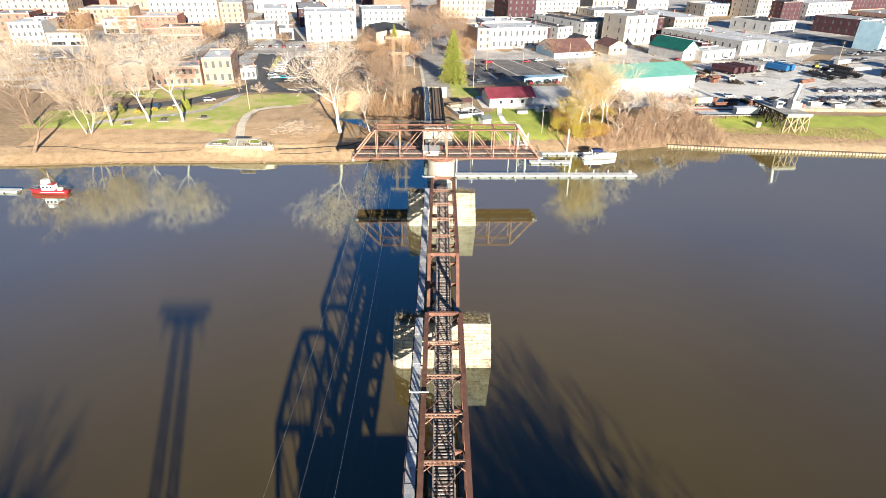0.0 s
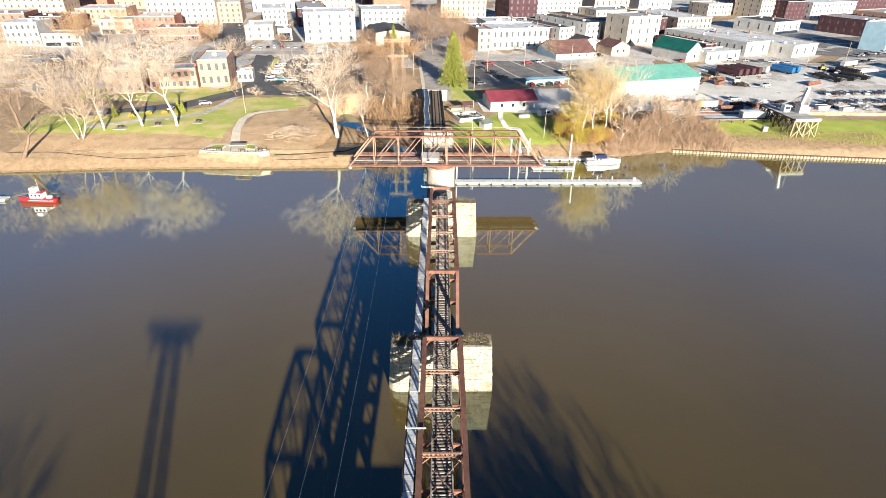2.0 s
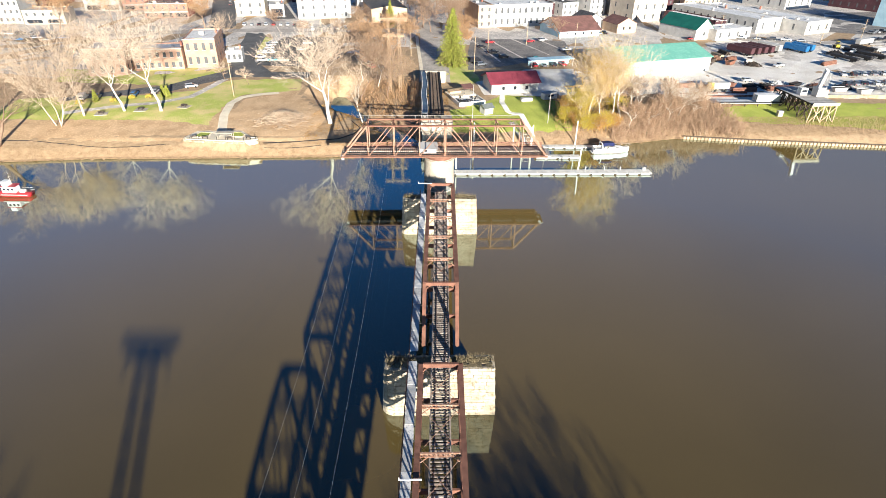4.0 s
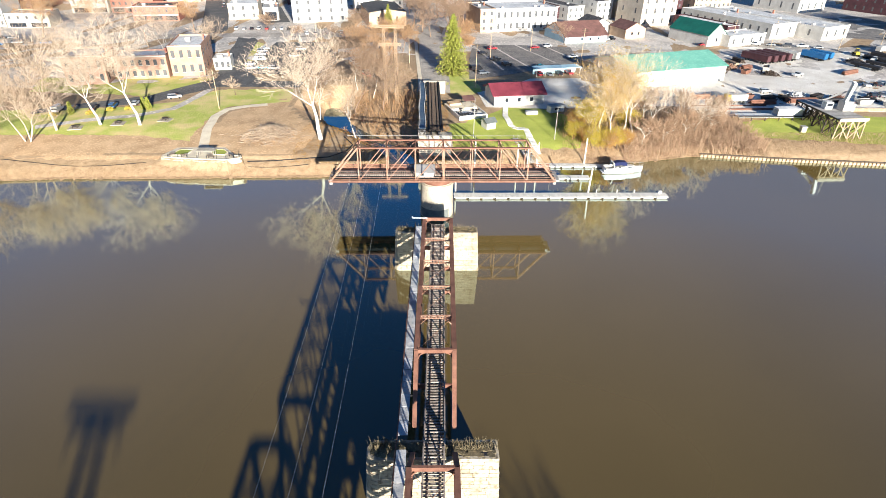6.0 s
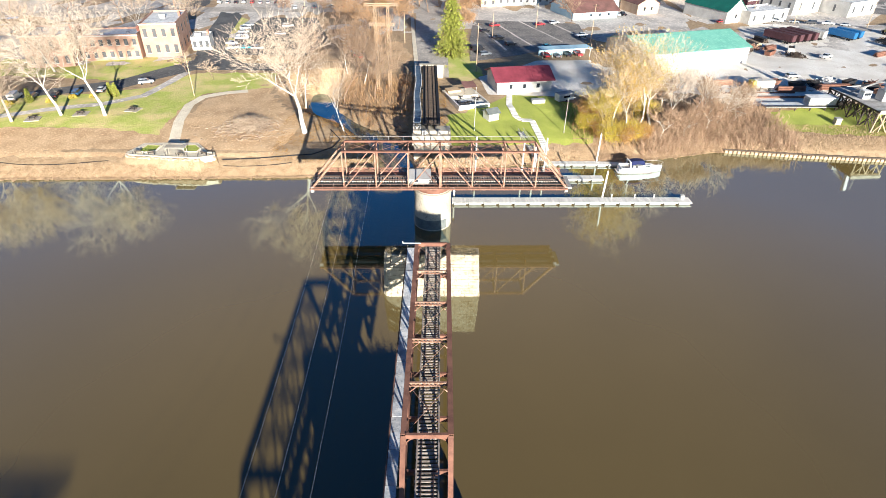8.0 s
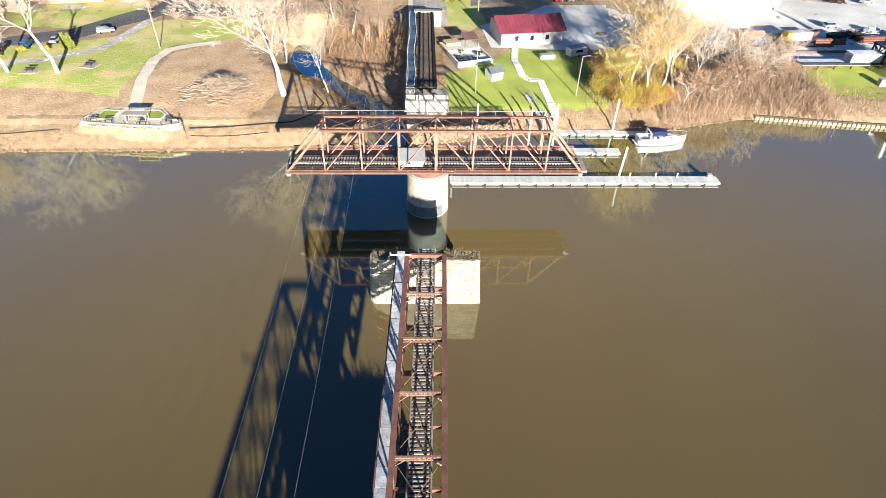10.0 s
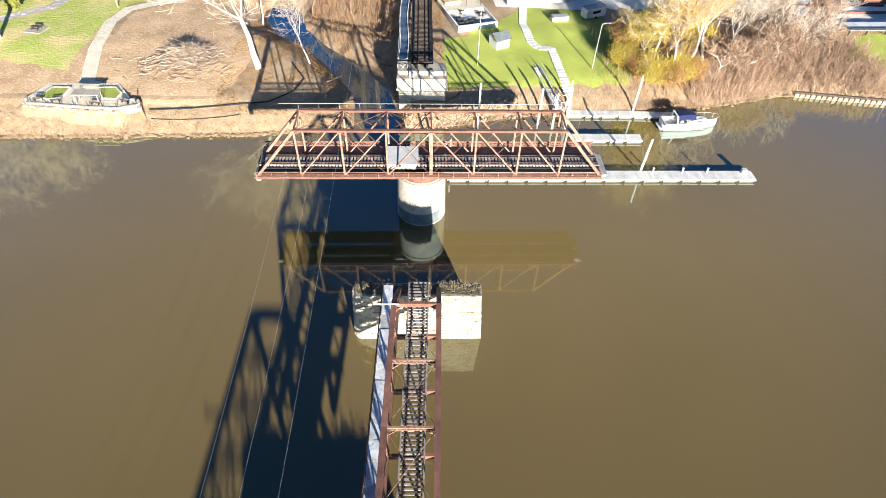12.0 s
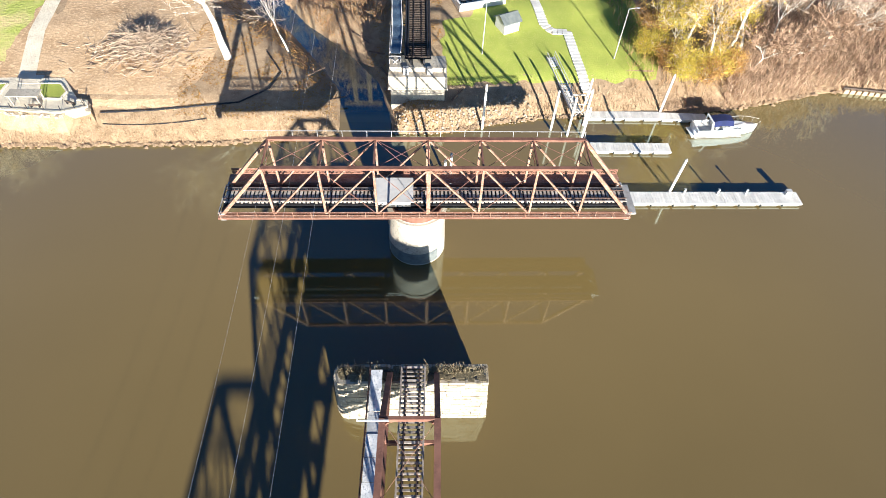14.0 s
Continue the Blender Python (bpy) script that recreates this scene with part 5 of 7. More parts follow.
        part("bent_cap", Form().box(-1.9, 1.9, y - 0.25, y + 0.25, 8.6, 8.9), M["black_steel"], t)
    # steel bracket at the river end
    f = Form()
    for a, c in (((-5, 0.4, 8.2), (-3, 0.4, 10.2)), ((-3, 0.4, 8.2), (-5, 0.4, 10.2)), ((-5, 0.4, 8.2), (-5, 0.4, 10.3)), ((-3, 0.4, 8.2), (-3, 0.4, 10.3)), ((-5, 0.4, 10.3), (-3, 0.4, 10.3)), ((-5.2, 0.4, 8.2), (3.5, 0.4, 8.2))):
        f.beam(a, c, 0.14, 0.14)
    part("end_frame", f, M["plank"], t)
    return t


approach()
t = thing("trestle_abutment", "low white concrete wall at the trestle's inland end", "abutment", "", (3.0, 117.2, 0))
part("wall", Form().box(-4.0, 4.4, -0.9, 1.0, 4.0, 10.6).box(-5.2, -4.0, -0.5, 4.0, 4.0, 9.6), M["concrete"], t)
part("ramp", Form().add([(-4, 1, 10.1), (4.4, 1, 10.1), (5.5, 16, 6.3), (-4.6, 16, 6.3), (-4, 1, 4), (4.4, 1, 4), (5.5, 16, 4), (-4.6, 16, 4)], [(0, 1, 2, 3), (0, 3, 7, 4), (1, 5, 6, 2), (2, 6, 7, 3), (0, 4, 5, 1)]), M["asphalt_pale"], t, "worn asphalt ramp")


# ---- docks, posts and boats ----
def dock(x, y, length, width, rz, label, bays):
    t = thing("floating_dock", label, "dock", "docks", (x, y, 0), rz)
    n = max(2, int(length / 0.5))
    board = chamfer_box(length / n - 0.02, width, 0.07, 0.012).mesh("board", M["dock"])
    for i in range(n):
        ob = part("board", board, None, t)
        ob.location = (length * (i + 0.5) / n, 0, 0.62 + random.uniform(-0.008, 0.008))
    for s in (-1, 1):
        part("rim", Form().box(0, length, s * width / 2 - 0.06, s * width / 2 + 0.06, 0.32, 0.60), M["white"], t)
    for i in range(bays):
        x0 = length * i / bays + 0.3
        part("float", chamfer_box(length / bays - 0.6, width - 0.15, 0.62, 0.08), M["float"], t).location = (x0 + (length / bays - 0.6) / 2, 0, 0.05)
        part("fender", Form().tube((x0, -width / 2 - 0.14, 0.15), (x0, -width / 2 - 0.14, 0.55), 0.13, n=8), M["tyre"], t)
        part("cleat", Form().beam((x0 + 0.4, width / 2 - 0.2, 0.72), (x0 + 0.8, width / 2 - 0.2, 0.72), 0.07, 0.07).beam((x0 + 0.6, width / 2 - 0.2, 0.62), (x0 + 0.6, width / 2 - 0.2, 0.72), 0.06, 0.06), M["plank"], t)
    return t


main_dock = dock(8.0, 36.6, 59.0, 2.7, 0.6, "long pale boarded floating dock on dark floats", 16)
dock(34.0, 49.3, 14.3, 2.3, 0.0, "short pale floating finger dock", 4)
dock(34.3, 58.2, 14.5, 2.1, 0.5, "pale floating dock along the bank", 4)
dock(48.6, 58.2, 9.0, 2.0, -2.0, "weathered floating dock leading to the boat", 3)


def dock_side(x, y, z):
    t = thing("power_post", "small white power post on the dock", "power post", "dock posts", (x, y, z))
    part("post", Form().box(-0.12, 0.12, -0.12, 0.12, 0, 1.0), M["white"], t)
    part("cap", Form().box(-0.17, 0.17, -0.17, 0.17, 1.0, 1.12), M["white"], t)


for x in (47.5, 53.2, 58.0):
    dock_side(x, 37.9, 0.65)
t = thing("dock_box", "white dock box at the dock's end", "box", "", (65.2, 38.0, 0.65))
part("body", chamfer_box(0.9, 0.7, 0.8, 0.05), M["white"], t).location = (0, 0, 0.4)
part("lid", chamfer_box(0.98, 0.78, 0.1, 0.03), M["white"], t).location = (0, 0, 0.85)


def piling(x, y, z1, r=0.22, lean=0.0, base=-3.0, material="dock"):
    t = thing("mooring_pile", "pale weathered mooring pile standing in the water", "mooring pile", "mooring piles", (x, y, 0))
    part("pole", Form().tube((0, 0, base), (lean, 0, z1), r, r * 0.9, 10), M[material], t)
    part("cap", Form().tube((lean, 0, z1), (lean, 0, z1 + 0.25), r * 0.95, 0.05, 10), M["white"], t)


for x, y, z1, le in ((45.3, 38.6, 7.6, 0.35), (49.2, 59.6, 8.6, 0.0), (27.6, 54.6, 8.4, 0.0), (30.4, 53.0, 8.2, 0.0), (33.9, 56.0, 7.8, 0.0), (33.0, 52.6, 6.5, 0.2), (14.9, 54.5, 9.5, 0.0), (8.6, 40.0, 7.0, 0.0), (7.6, 38.6, 7.0, 0.0), (34.6, 60.5, 6.8, 0.3)):
    piling(x, y, z1, 0.24, le)


def gangway():
    t = thing("gangway", "white-railed gangway and landing frame down to the dock", "gangway", "", (0, 0, 0))
    a, c = Vector((29.0, 71.0, land(29, 71) + 0.45)), Vector((32.6, 57.5, 1.5))
    d = c - a
    side = Vector((d.y, -d.x, 0)).normalized()
    n = 22
    for i in range(n):
        p = a + d * ((i + 0.5) / n)
        part("tread", Form().beam(p - side * 0.75, p + side * 0.75, 0.58, 0.06), M["dock"], t)
    for s in (-0.8, 0.8):
        part("side_beam", Form().beam(a + side * s, c + side * s, 0.2, 0.4), M["white"], t)
        part("handrail", Form().beam(a + side * s + Vector((0, 0, 1.1)), c + side * s + Vector((0, 0, 1.1)), 0.1, 0.1), M["white"], t)
        for k in range(9):
            p = a + d * (k / 8) + side * s
            part("railing_post", Form().beam(p, p + Vector((0, 0, 1.1)), 0.05, 0.05), M["white"], t)
    for x in (31.6, 34.2):
        for y in (56.6, 59.4):
            part("frame_leg", Form().beam((x, y, -1.0), (x, y, 4.2), 0.16, 0.16), M["white"], t)
    part("frame_top", Form().beam((31.6, 56.6, 4.2), (34.2, 56.6, 4.2), 0.14, 0.14).beam((31.6, 59.4, 4.2), (34.2, 59.4, 4.2), 0.14, 0.14).beam((31.6, 56.6, 4.2), (31.6, 59.4, 4.2), 0.14, 0.14).beam((34.2, 56.6, 4.2), (34.2, 59.4, 4.2), 0.14, 0.14), M["white"], t)
    part("frame_brace", Form().beam((31.6, 56.6, 1.2), (34.2, 56.6, 3.8), 0.08, 0.08).beam((34.2, 56.6, 1.2), (31.6, 56.6, 3.8), 0.08, 0.08), M["white"], t)


gangway()


def hull_form(L, beam_, depth, flare=0.75, n=18):
    """A pointed boat hull, bow towards +x, its sheer rising forward."""
    f = Form()
    for i in range(n + 1):
        u = i / n
        w = beam_ / 2 * (0.92 + 0.08 * u if u < 0.4 else max(0.02, math.cos((u - 0.4) / 0.6 * math.pi / 2) ** 0.75))
        top = depth * (0.72 + 0.28 * u ** 1.5)
        x = -L / 2 + L * u
        f.v += [(x, -w, top), (x, -w * flare, 0.1), (x - 0.25 * u, 0, -0.35 + 0.3 * u), (x, w * flare, 0.1), (x, w, top)]
    for i in range(n):
        a, c = i * 5, i * 5 + 5
        f.f += [(a + j, c + j, c + j + 1, a + j + 1) for j in range(4)]
        f.f.append((a + 4, c + 4, c, a))
    f.f.append((0, 1, 2, 3, 4))
    return f


def cruiser():
    t = thing("cabin_cruiser", "white cabin cruiser with a navy canvas top, moored at the dock", "boat", "boats", (59.8, 54.4, 0.05), 4.0)
    part("hull", hull_form(12.0, 3.6, 1.7), M["gel"], t, "glossy white hull", True)
    part("waterline_band", Form().box(-5.98, 3.0, -1.50, 1.50, 0.0, 0.10), M["float"], t)
    f = Form()
    for x0, x1, w0, w1, z0, z1 in ((-1.0, 4.2, 1.35, 0.5, 1.5, 2.05),):
        f.add([(x0, -w0, z0), (x1, -w1, z0), (x1, w1, z0), (x0, w0, z0), (x0 + 0.4, -w0 * 0.85, z1), (x1 - 1.2, -w1 * 0.9, z1), (x1 - 1.2, w1 * 0.9, z1), (x0 + 0.4, w0 * 0.85, z1)],
              [(4, 5, 6, 7), (0, 1, 5, 4), (1, 2, 6, 5), (2, 3, 7, 6), (3, 0, 4, 7)])
    part("foredeck_cabin", f, M["gel"], t)
    part("cockpit_floor", Form().box(-5.6, -1.0, -1.4, 1.4, 1.02, 1.30), M["dock"], t)
    part("coaming", Form().box(-5.8, -1.0, -1.62, -1.42, 1.2, 1.75).box(-5.8, -1.0, 1.42, 1.62, 1.2, 1.75).box(-5.9, -5.65, -1.6, 1.6, 1.2, 1.75), M["gel"], t)
    part("windscreen", Form().add([(0.2, -1.3, 1.95), (0.2, 1.3, 1.95), (-0.5, 1.2, 2.9), (-0.5, -1.2, 2.9), (0.1, -1.3, 1.95), (0.1, 1.3, 1.95), (-0.6, 1.2, 2.9), (-0.6, -1.2, 2.9)], [(0, 1, 2, 3), (7, 6, 5, 4), (0, 4, 5, 1), (2, 6, 7, 3), (0, 3, 7, 4), (1, 5, 6, 2)]), M["glass"], t)
    f = Form()
    for i in range(9):
        x = 0.5 - 3.8 * i / 8
        z = 3.25 + 0.25 * math.sin(math.pi * i / 8)
        f.v += [(x, -1.5, z - 0.75), (x, -0.9, z), (x, 0.9, z), (x, 1.5, z - 0.75), (x, 1.44, z - 0.82), (x, 0, z - 0.08), (x, -1.44, z - 0.82)]
    for i in range(8):
        a, c = i * 7, i * 7 + 7
        f.f += [(a + j, a + (j + 1) % 7, c + (j + 1) % 7, c + j) for j in range(7)]
    part("canvas_top", f, M["navy"], t, "navy blue canvas top")
    part("dash", Form().box(-1.2, -0.7, -1.3, 1.3, 1.3, 2.0), M["gel"], t)
    for y in (-0.7, 0.7):
        part("seat", chamfer_box(0.7, 0.8, 0.8, 0.08), M["white"], t).location = (-2.2, y, 1.7)
    part("arch", Form().beam((-3.3, -1.55, 1.7), (-3.6, -1.3, 3.3), 0.2, 0.3).beam((-3.3, 1.55, 1.7), (-3.6, 1.3, 3.3), 0.2, 0.3).beam((-3.6, -1.3, 3.3), (-3.6, 1.3, 3.3), 0.3, 0.18), M["gel"], t)
    f = Form()
    pts = [(0.5 + 5.6 * k / 7, (1.55 if k < 3 else 1.55 * math.cos((k - 3) / 4 * 1.35)), 2.25 + 0.05 * k) for k in range(8)]
    for s in (-1, 1):
        for a, c in zip(pts, pts[1:]):
            f.tube((a[0], a[1] * s, a[2]), (c[0], c[1] * s, c[2]), 0.035, n=5)
        for a in pts[::2]:
            f.tube((a[0], a[1] * s, 1.5), (a[0], a[1] * s, a[2]), 0.03, n=5)
    part("bow_rail", f, M["galv"], t)
    for s in (-1, 1):
        part("side_window", Form().box(0.8, 2.4, s * 1.12 - 0.05, s * 1.12 + 0.05, 1.68, 1.9), M["glass"], t)
    part("swim_platform", Form().box(-6.7, -5.9, -1.4, 1.4, 0.25, 0.36), M["gel"], t)


cruiser()


def workboat():
    t = thing("workboat", "red and white workboat lying at the dock", "boat", "boats", (-111.8, 21.5, 0.05), 178.0)
    t.scale = (0.78, 0.80, 0.92)
    part("hull", hull_form(14.0, 4.2, 1.5), M["car_red"], t, "red hull", True)
    part("rub_rail", Form().box(-6.9, 2.0, -2.18, -2.08, 0.9, 1.1).box(-6.9, 2.0, 2.08, 2.18, 0.9, 1.1), M["white"], t)
    part("deckhouse", chamfer_box(4.6, 2.8, 1.9, 0.15), M["gel"], t).location = (-0.5, 0, 2.2)
    part("wheelhouse", chamfer_box(2.2, 2.2, 1.5, 0.12), M["gel"], t).location = (0.4, 0, 3.9)
    part("wheelhouse_window", Form().box(1.48, 1.52, -0.95, 0.95, 3.75, 4.4), M["glass"], t)
    part("deck_gear", chamfer_box(1.6, 1.4, 0.8, 0.1), M["dock"], t).location = (-4.6, 0.2, 1.6)
    part("roof", chamfer_box(5.2, 3.1, 0.15, 0.05), M["car_red"], t).location = (-0.5, 0, 3.2)
    for s in (-1, 1):
        for x in (-2.0, -0.6, 0.8):
            part("window", Form().box(x - 0.4, x + 0.4, s * 1.41 - 0.02, s * 1.41 + 0.02, 2.1, 2.8), M["glass"], t)
    part("mast", Form().tube((-1.5, 0, 3.2), (-1.5, 0, 7.5), 0.06, 0.03, 6).beam((-1.5, -0.9, 5.8), (-1.5, 0.9, 5.8), 0.06, 0.06), M["white"], t)
    part("rail", Form().beam((2.2, -1.7, 1.9), (6.0, -0.5, 2.2), 0.05, 0.05).beam((2.2, 1.7, 1.9), (6.0, 0.5, 2.2), 0.05, 0.05).beam((-6.7, -1.8, 1.9), (-3.2, -1.8, 1.9), 0.05, 0.05).beam((-6.7, 1.8, 1.9), (-3.2, 1.8, 1.9), 0.05, 0.05), M["white"], t)


workboat()
dock(-185, 24.6, 64.0, 2.2, -2.0, "narrow pale dock with green rim", 16)


# ---- towers and wires ----
def lattice_tower(x, y, h, label, low=0.78, half=0.45, apart=2.0):
    t = thing("transmission_tower", label, "transmission tower", "towers", (x, y, land(x, y)))
    for sx in (-1, 1):
        f = Form()
        cx = sx * apart
        for dx in (-half, half):
            for dy in (-half, half):
                f.beam((cx + dx * 1.3, dy * 1.3, -0.3), (cx + dx, dy, h), 0.12, 0.12)
        n = 18
        for i in range(n):
            z0, z1 = h * i / n, h * (i + 1) / n
            for s in (-half, half):
                f.beam((cx - half, s, z0), (cx + half, s, z1), 0.09, 0.09)
                f.beam((cx + half, s, z0), (cx - half, s, z1), 0.09, 0.09)
                f.beam((cx + s, -half, z1), (cx + s, half, z0), 0.09, 0.09)
        part("mast", f, M["lattice"], t)
    for z, w in ((h, 5.2), (h * low, 4.0)):
        f = Form()
        for dy in (-0.45, 0.45):
            f.beam((-w, dy, z), (w, dy, z), 0.14, 0.14)
            f.beam((-w, dy, z + 0.6), (w, dy, z + 0.6), 0.12, 0.12)
            k = 14
            for i in range(k):
                f.beam((-w + 2 * w * i / k, dy, z), (-w + 2 * w * (i + 1) / k, dy, z + 0.6), 0.06, 0.06)
        part("cross_arm", f, M["lattice"], t)
    for i in (-1, 0, 1):
        f = Form()
        for k in range(6):
            f.tube((i * 3.68, 0, h * low - 0.1 - k * 0.2), (i * 3.68, 0, h * low - 0.2 - k * 0.2), 0.16, n=8)
        part("insulator", f, M["glass"], t)
    return t


lattice_tower(-12.6, 103.7, 26.5, "rust-tinted twin-mast lattice tower with cross arms", 0.78, 0.38)
lattice_tower(-8.7, -173.0, 25.5, "twin-mast lattice tower on the near bank", 0.965, 0.5, 1.15)
for i in (-1, 0, 1):
    n = 60
    pts = [(-14.4 + 3.68 * i + 1.7 * u, -166 + 269.7 * u, 26.2 - 55.0 * u * (1 - u)) for u in (k / n for k in range(n + 1))]
    f = Form()
    for x, y, z in pts:
        f.v += [(x - 0.009, y, z), (x, y, z + 0.009), (x + 0.009, y, z), (x, y, z - 0.009)]
    f.f = [(4 * k + j, 4 * k + (j + 1) % 4, 4 * k + 4 + (j + 1) % 4, 4 * k + 4 + j) for k in range(n) for j in range(4)]
    tagged(part("power_line", f, M["wire"]), "thin pale power line strung across the river", "power line", "power lines")


def pole(x, y, h, label, arms=0, r=0.13, name="street_lamp", material="plank"):
    t = thing(name, label, "pole", "poles", (x, y, land(x, y)))
    part("shaft", Form().tube((0, 0, -0.4), (0, 0, h), r, r * 0.6, 8), M[material], t)
    if name == "street_lamp":
        part("arm", Form().tube((0, 0, h - 0.1), (1.4, 0, h + 0.2), 0.06, 0.05, 6), M[material], t)
        part("lamp_head", chamfer_box(0.7, 0.3, 0.16, 0.04), M["roof_grey"], t).location = (1.6, 0, h + 0.18)
    for k in range(arms):
        part("cross_arm", Form().box(-1.3, 1.3, -0.07, 0.07, h - 0.6 - k * 0.9, h - 0.45 - k * 0.9), M["timber"], t)
    return t


pole(41.9, 71.6, 10.5, "slim pale steel lamp pole on the lawn")
pole(15.6, 72.0, 13.0, "tall slim pale flagpole on the grass", 0, 0.1, "flagpole", "white")
pole(-73.3, 96.2, 13.5, "tall grey wooden pole beside the path", 0, 0.16, "utility_pole", "timber_pale")
for x, y, h, a in ((-7.9, 163, 12.8, 1), (19.7, 124, 17, 1), (71, 163, 16, 2), (30, 172, 11, 0), (52, 190, 11, 0), (15, 205, 12, 2), (182, 205, 13, 2), (214, 198, 12, 2), (165, 214, 12, 2), (240, 204, 12, 2), (-60, 220, 11, 1)):
    pole(x, y, h, "brown wooden utility pole", a, 0.16, "utility_pole", "timber_pale")


# ---- park and landing ----
OUTLINE = [(-11.6, -1.4), (-9.5, 4.6), (-4.2, 4.9), (4.9, 5.0), (9.7, -1.3), (11.4, -1.7), (12.0, -3.2), (8.0, -4.8), (2.3, -4.5), (-3.5, -3.9), (-10.6, -3.0)][::-1]


def overlook_rubble():
    """Stones banked against the river side of the overlook."""
    rnd = random.Random(19)
    f = Form()
    front = [p for p in OUTLINE if p[1] < -1]
    front.sort()
    for _ in range(210):
        k = rnd.randrange(len(front) - 1)
        u = rnd.random()
        x = front[k][0] + (front[k + 1][0] - front[k][0]) * u
        y = front[k][1] + (front[k + 1][1] - front[k][1]) * u - rnd.uniform(0, 0.7)
        z = -0.3 - rnd.uniform(0.0, 0.3)
        s = rnd.uniform(0.16, 0.38)
        c = [(x + i * s * rnd.uniform(0.6, 1.1), y + j * s * rnd.uniform(0.6, 1.1), z + e * s * rnd.uniform(0.35, 0.8)) for e in (-1, 1) for i, j in ((-1, -1), (1, -1), (1, 1), (-1, 1))]
        f.add(c, [(3, 2, 1, 0), (4, 5, 6, 7), (0, 1, 5, 4), (1, 2, 6, 5), (2, 3, 7, 6), (3, 0, 4, 7)])
    return f


def overlook():
    t = thing("river_overlook", "pale concrete river overlook with grass beds and a low wall", "overlook", "", (-66.0, 57.4, 4.05))
    part("floor", Form().prism(OUTLINE[::-1], -3.4, 0.0), M["path"], t)
    for bed in ([(-9.0, -1.2), (-6.6, -1.6), (-4.4, -0.5), (-4.2, 2.9), (-8.0, 3.0)], [(1.5, 3.1), (2.2, 0.4), (3.6, -1.1), (6.6, -1.2), (6.9, 0.9), (5.0, 3.2)]):
        part("planting_bed", Form().prism(bed, 0.0, 0.12), M["lawn"], t, "green grass bed")
        for a, c in zip(bed, bed[1:] + bed[:1]):
            part("kerb", Form().beam((a[0], a[1], 0.1), (c[0], c[1], 0.1), 0.3, 0.22), M["path"], t)
    for a, c in zip(OUTLINE, OUTLINE[1:] + OUTLINE[:1]):
        if a[1] < 4 and c[1] < 4:
            part("wall_block", Form().beam((a[0] * 0.985, a[1] * 0.97, 0.05), (c[0] * 0.985, c[1] * 0.97, 0.05), 0.5, 0.14), M["path"], t)
    for x, y in ((-9.4, -2.9), (-6.4, -3.2), (-3.5, -3.5), (-0.6, -3.8), (2.3, -4.1), (5.2, -4.3), (8.0, -4.4), (10.0, -3.7), (11.4, -3.0), (10.9, -1.9)):
        part("railing_post", Form().beam((x, y, 0), (x, y, 1.1), 0.1, 0.1), M["black_steel"], t)
    # the grassed slope that the slab is let into
    f = Form()
    front = sorted(p for p in OUTLINE if p[1] < -1)
    for x, y in front:
        ox, oy = x * 1.15, y - 2.6
        f.v += [(x * 1.01, y * 1.01, -0.22), (ox, oy, land(ox - 66, oy + 57.4) - 4.05 - 0.15), (ox, oy, -4.6), (x, y, -4.6)]
    n = len(front)
    f.f = [(4 * k + q, 4 * k + 4 + q, 4 * k + 4 + (q + 1) % 4, 4 * k + (q + 1) % 4)[::-1] for k in range(n - 1) for q in range(4)] + [(0, 1, 2, 3)[::-1], (4 * n - 4, 4 * n - 3, 4 * n - 2, 4 * n - 1)]
    part("embankment", f, M["drygrass"], t, "dry grassed slope below the slab")
    tagged(part("rubble_skirt", overlook_rubble(), M["rock_pale"], t, "heaped pale rubble stones"), kind="stuff")
    part("entry_slab", Form().box(-2.4, 1.2, 3.2, 5.6, -0.6, 0.08), M["path"], t)


overlook()


def bench(x, y, z, rz, group="benches"):
    t = thing("bench", "dark slatted bench on the overlook", "bench", group, (x, y, z), rz)
    for k in range(3):
        part("seat_slat", Form().box(-0.9, 0.9, -0.2 + k * 0.15, -0.08 + k * 0.15, 0.42, 0.46), M["timber"], t)
    for k in range(2):
        part("back_slat", Form().box(-0.9, 0.9, 0.26, 0.30, 0.55 + k * 0.18, 0.68 + k * 0.18), M["timber"], t)
    for s in (-0.7, 0.7):
        part("leg", Form().box(s - 0.05, s + 0.05, -0.2, 0.28, 0, 0.42), M["black_steel"], t)


for x, y, rz in ((-70.8, 54.9, 190), (-62.6, 54.0, 180), (-74.4, 55.4, 195), (-57.0, 54.9, 160)):
    bench(x, y, 4.05, rz)
t = thing("shade_canopy", "pale slab canopy on posts at the overlook", "canopy", "", (-64.2, 55.2, 4.05))
part("roof", chamfer_box(5.4, 2.1, 0.18, 0.04), M["concrete"], t).location = (0, 0, 1.99)
for x in (-2.3, 2.3):
    for y in (-0.8, 0.8):
        part("post", Form().beam((x, y, 0), (x, y, 1.9), 0.14, 0.14), M["concrete"], t)


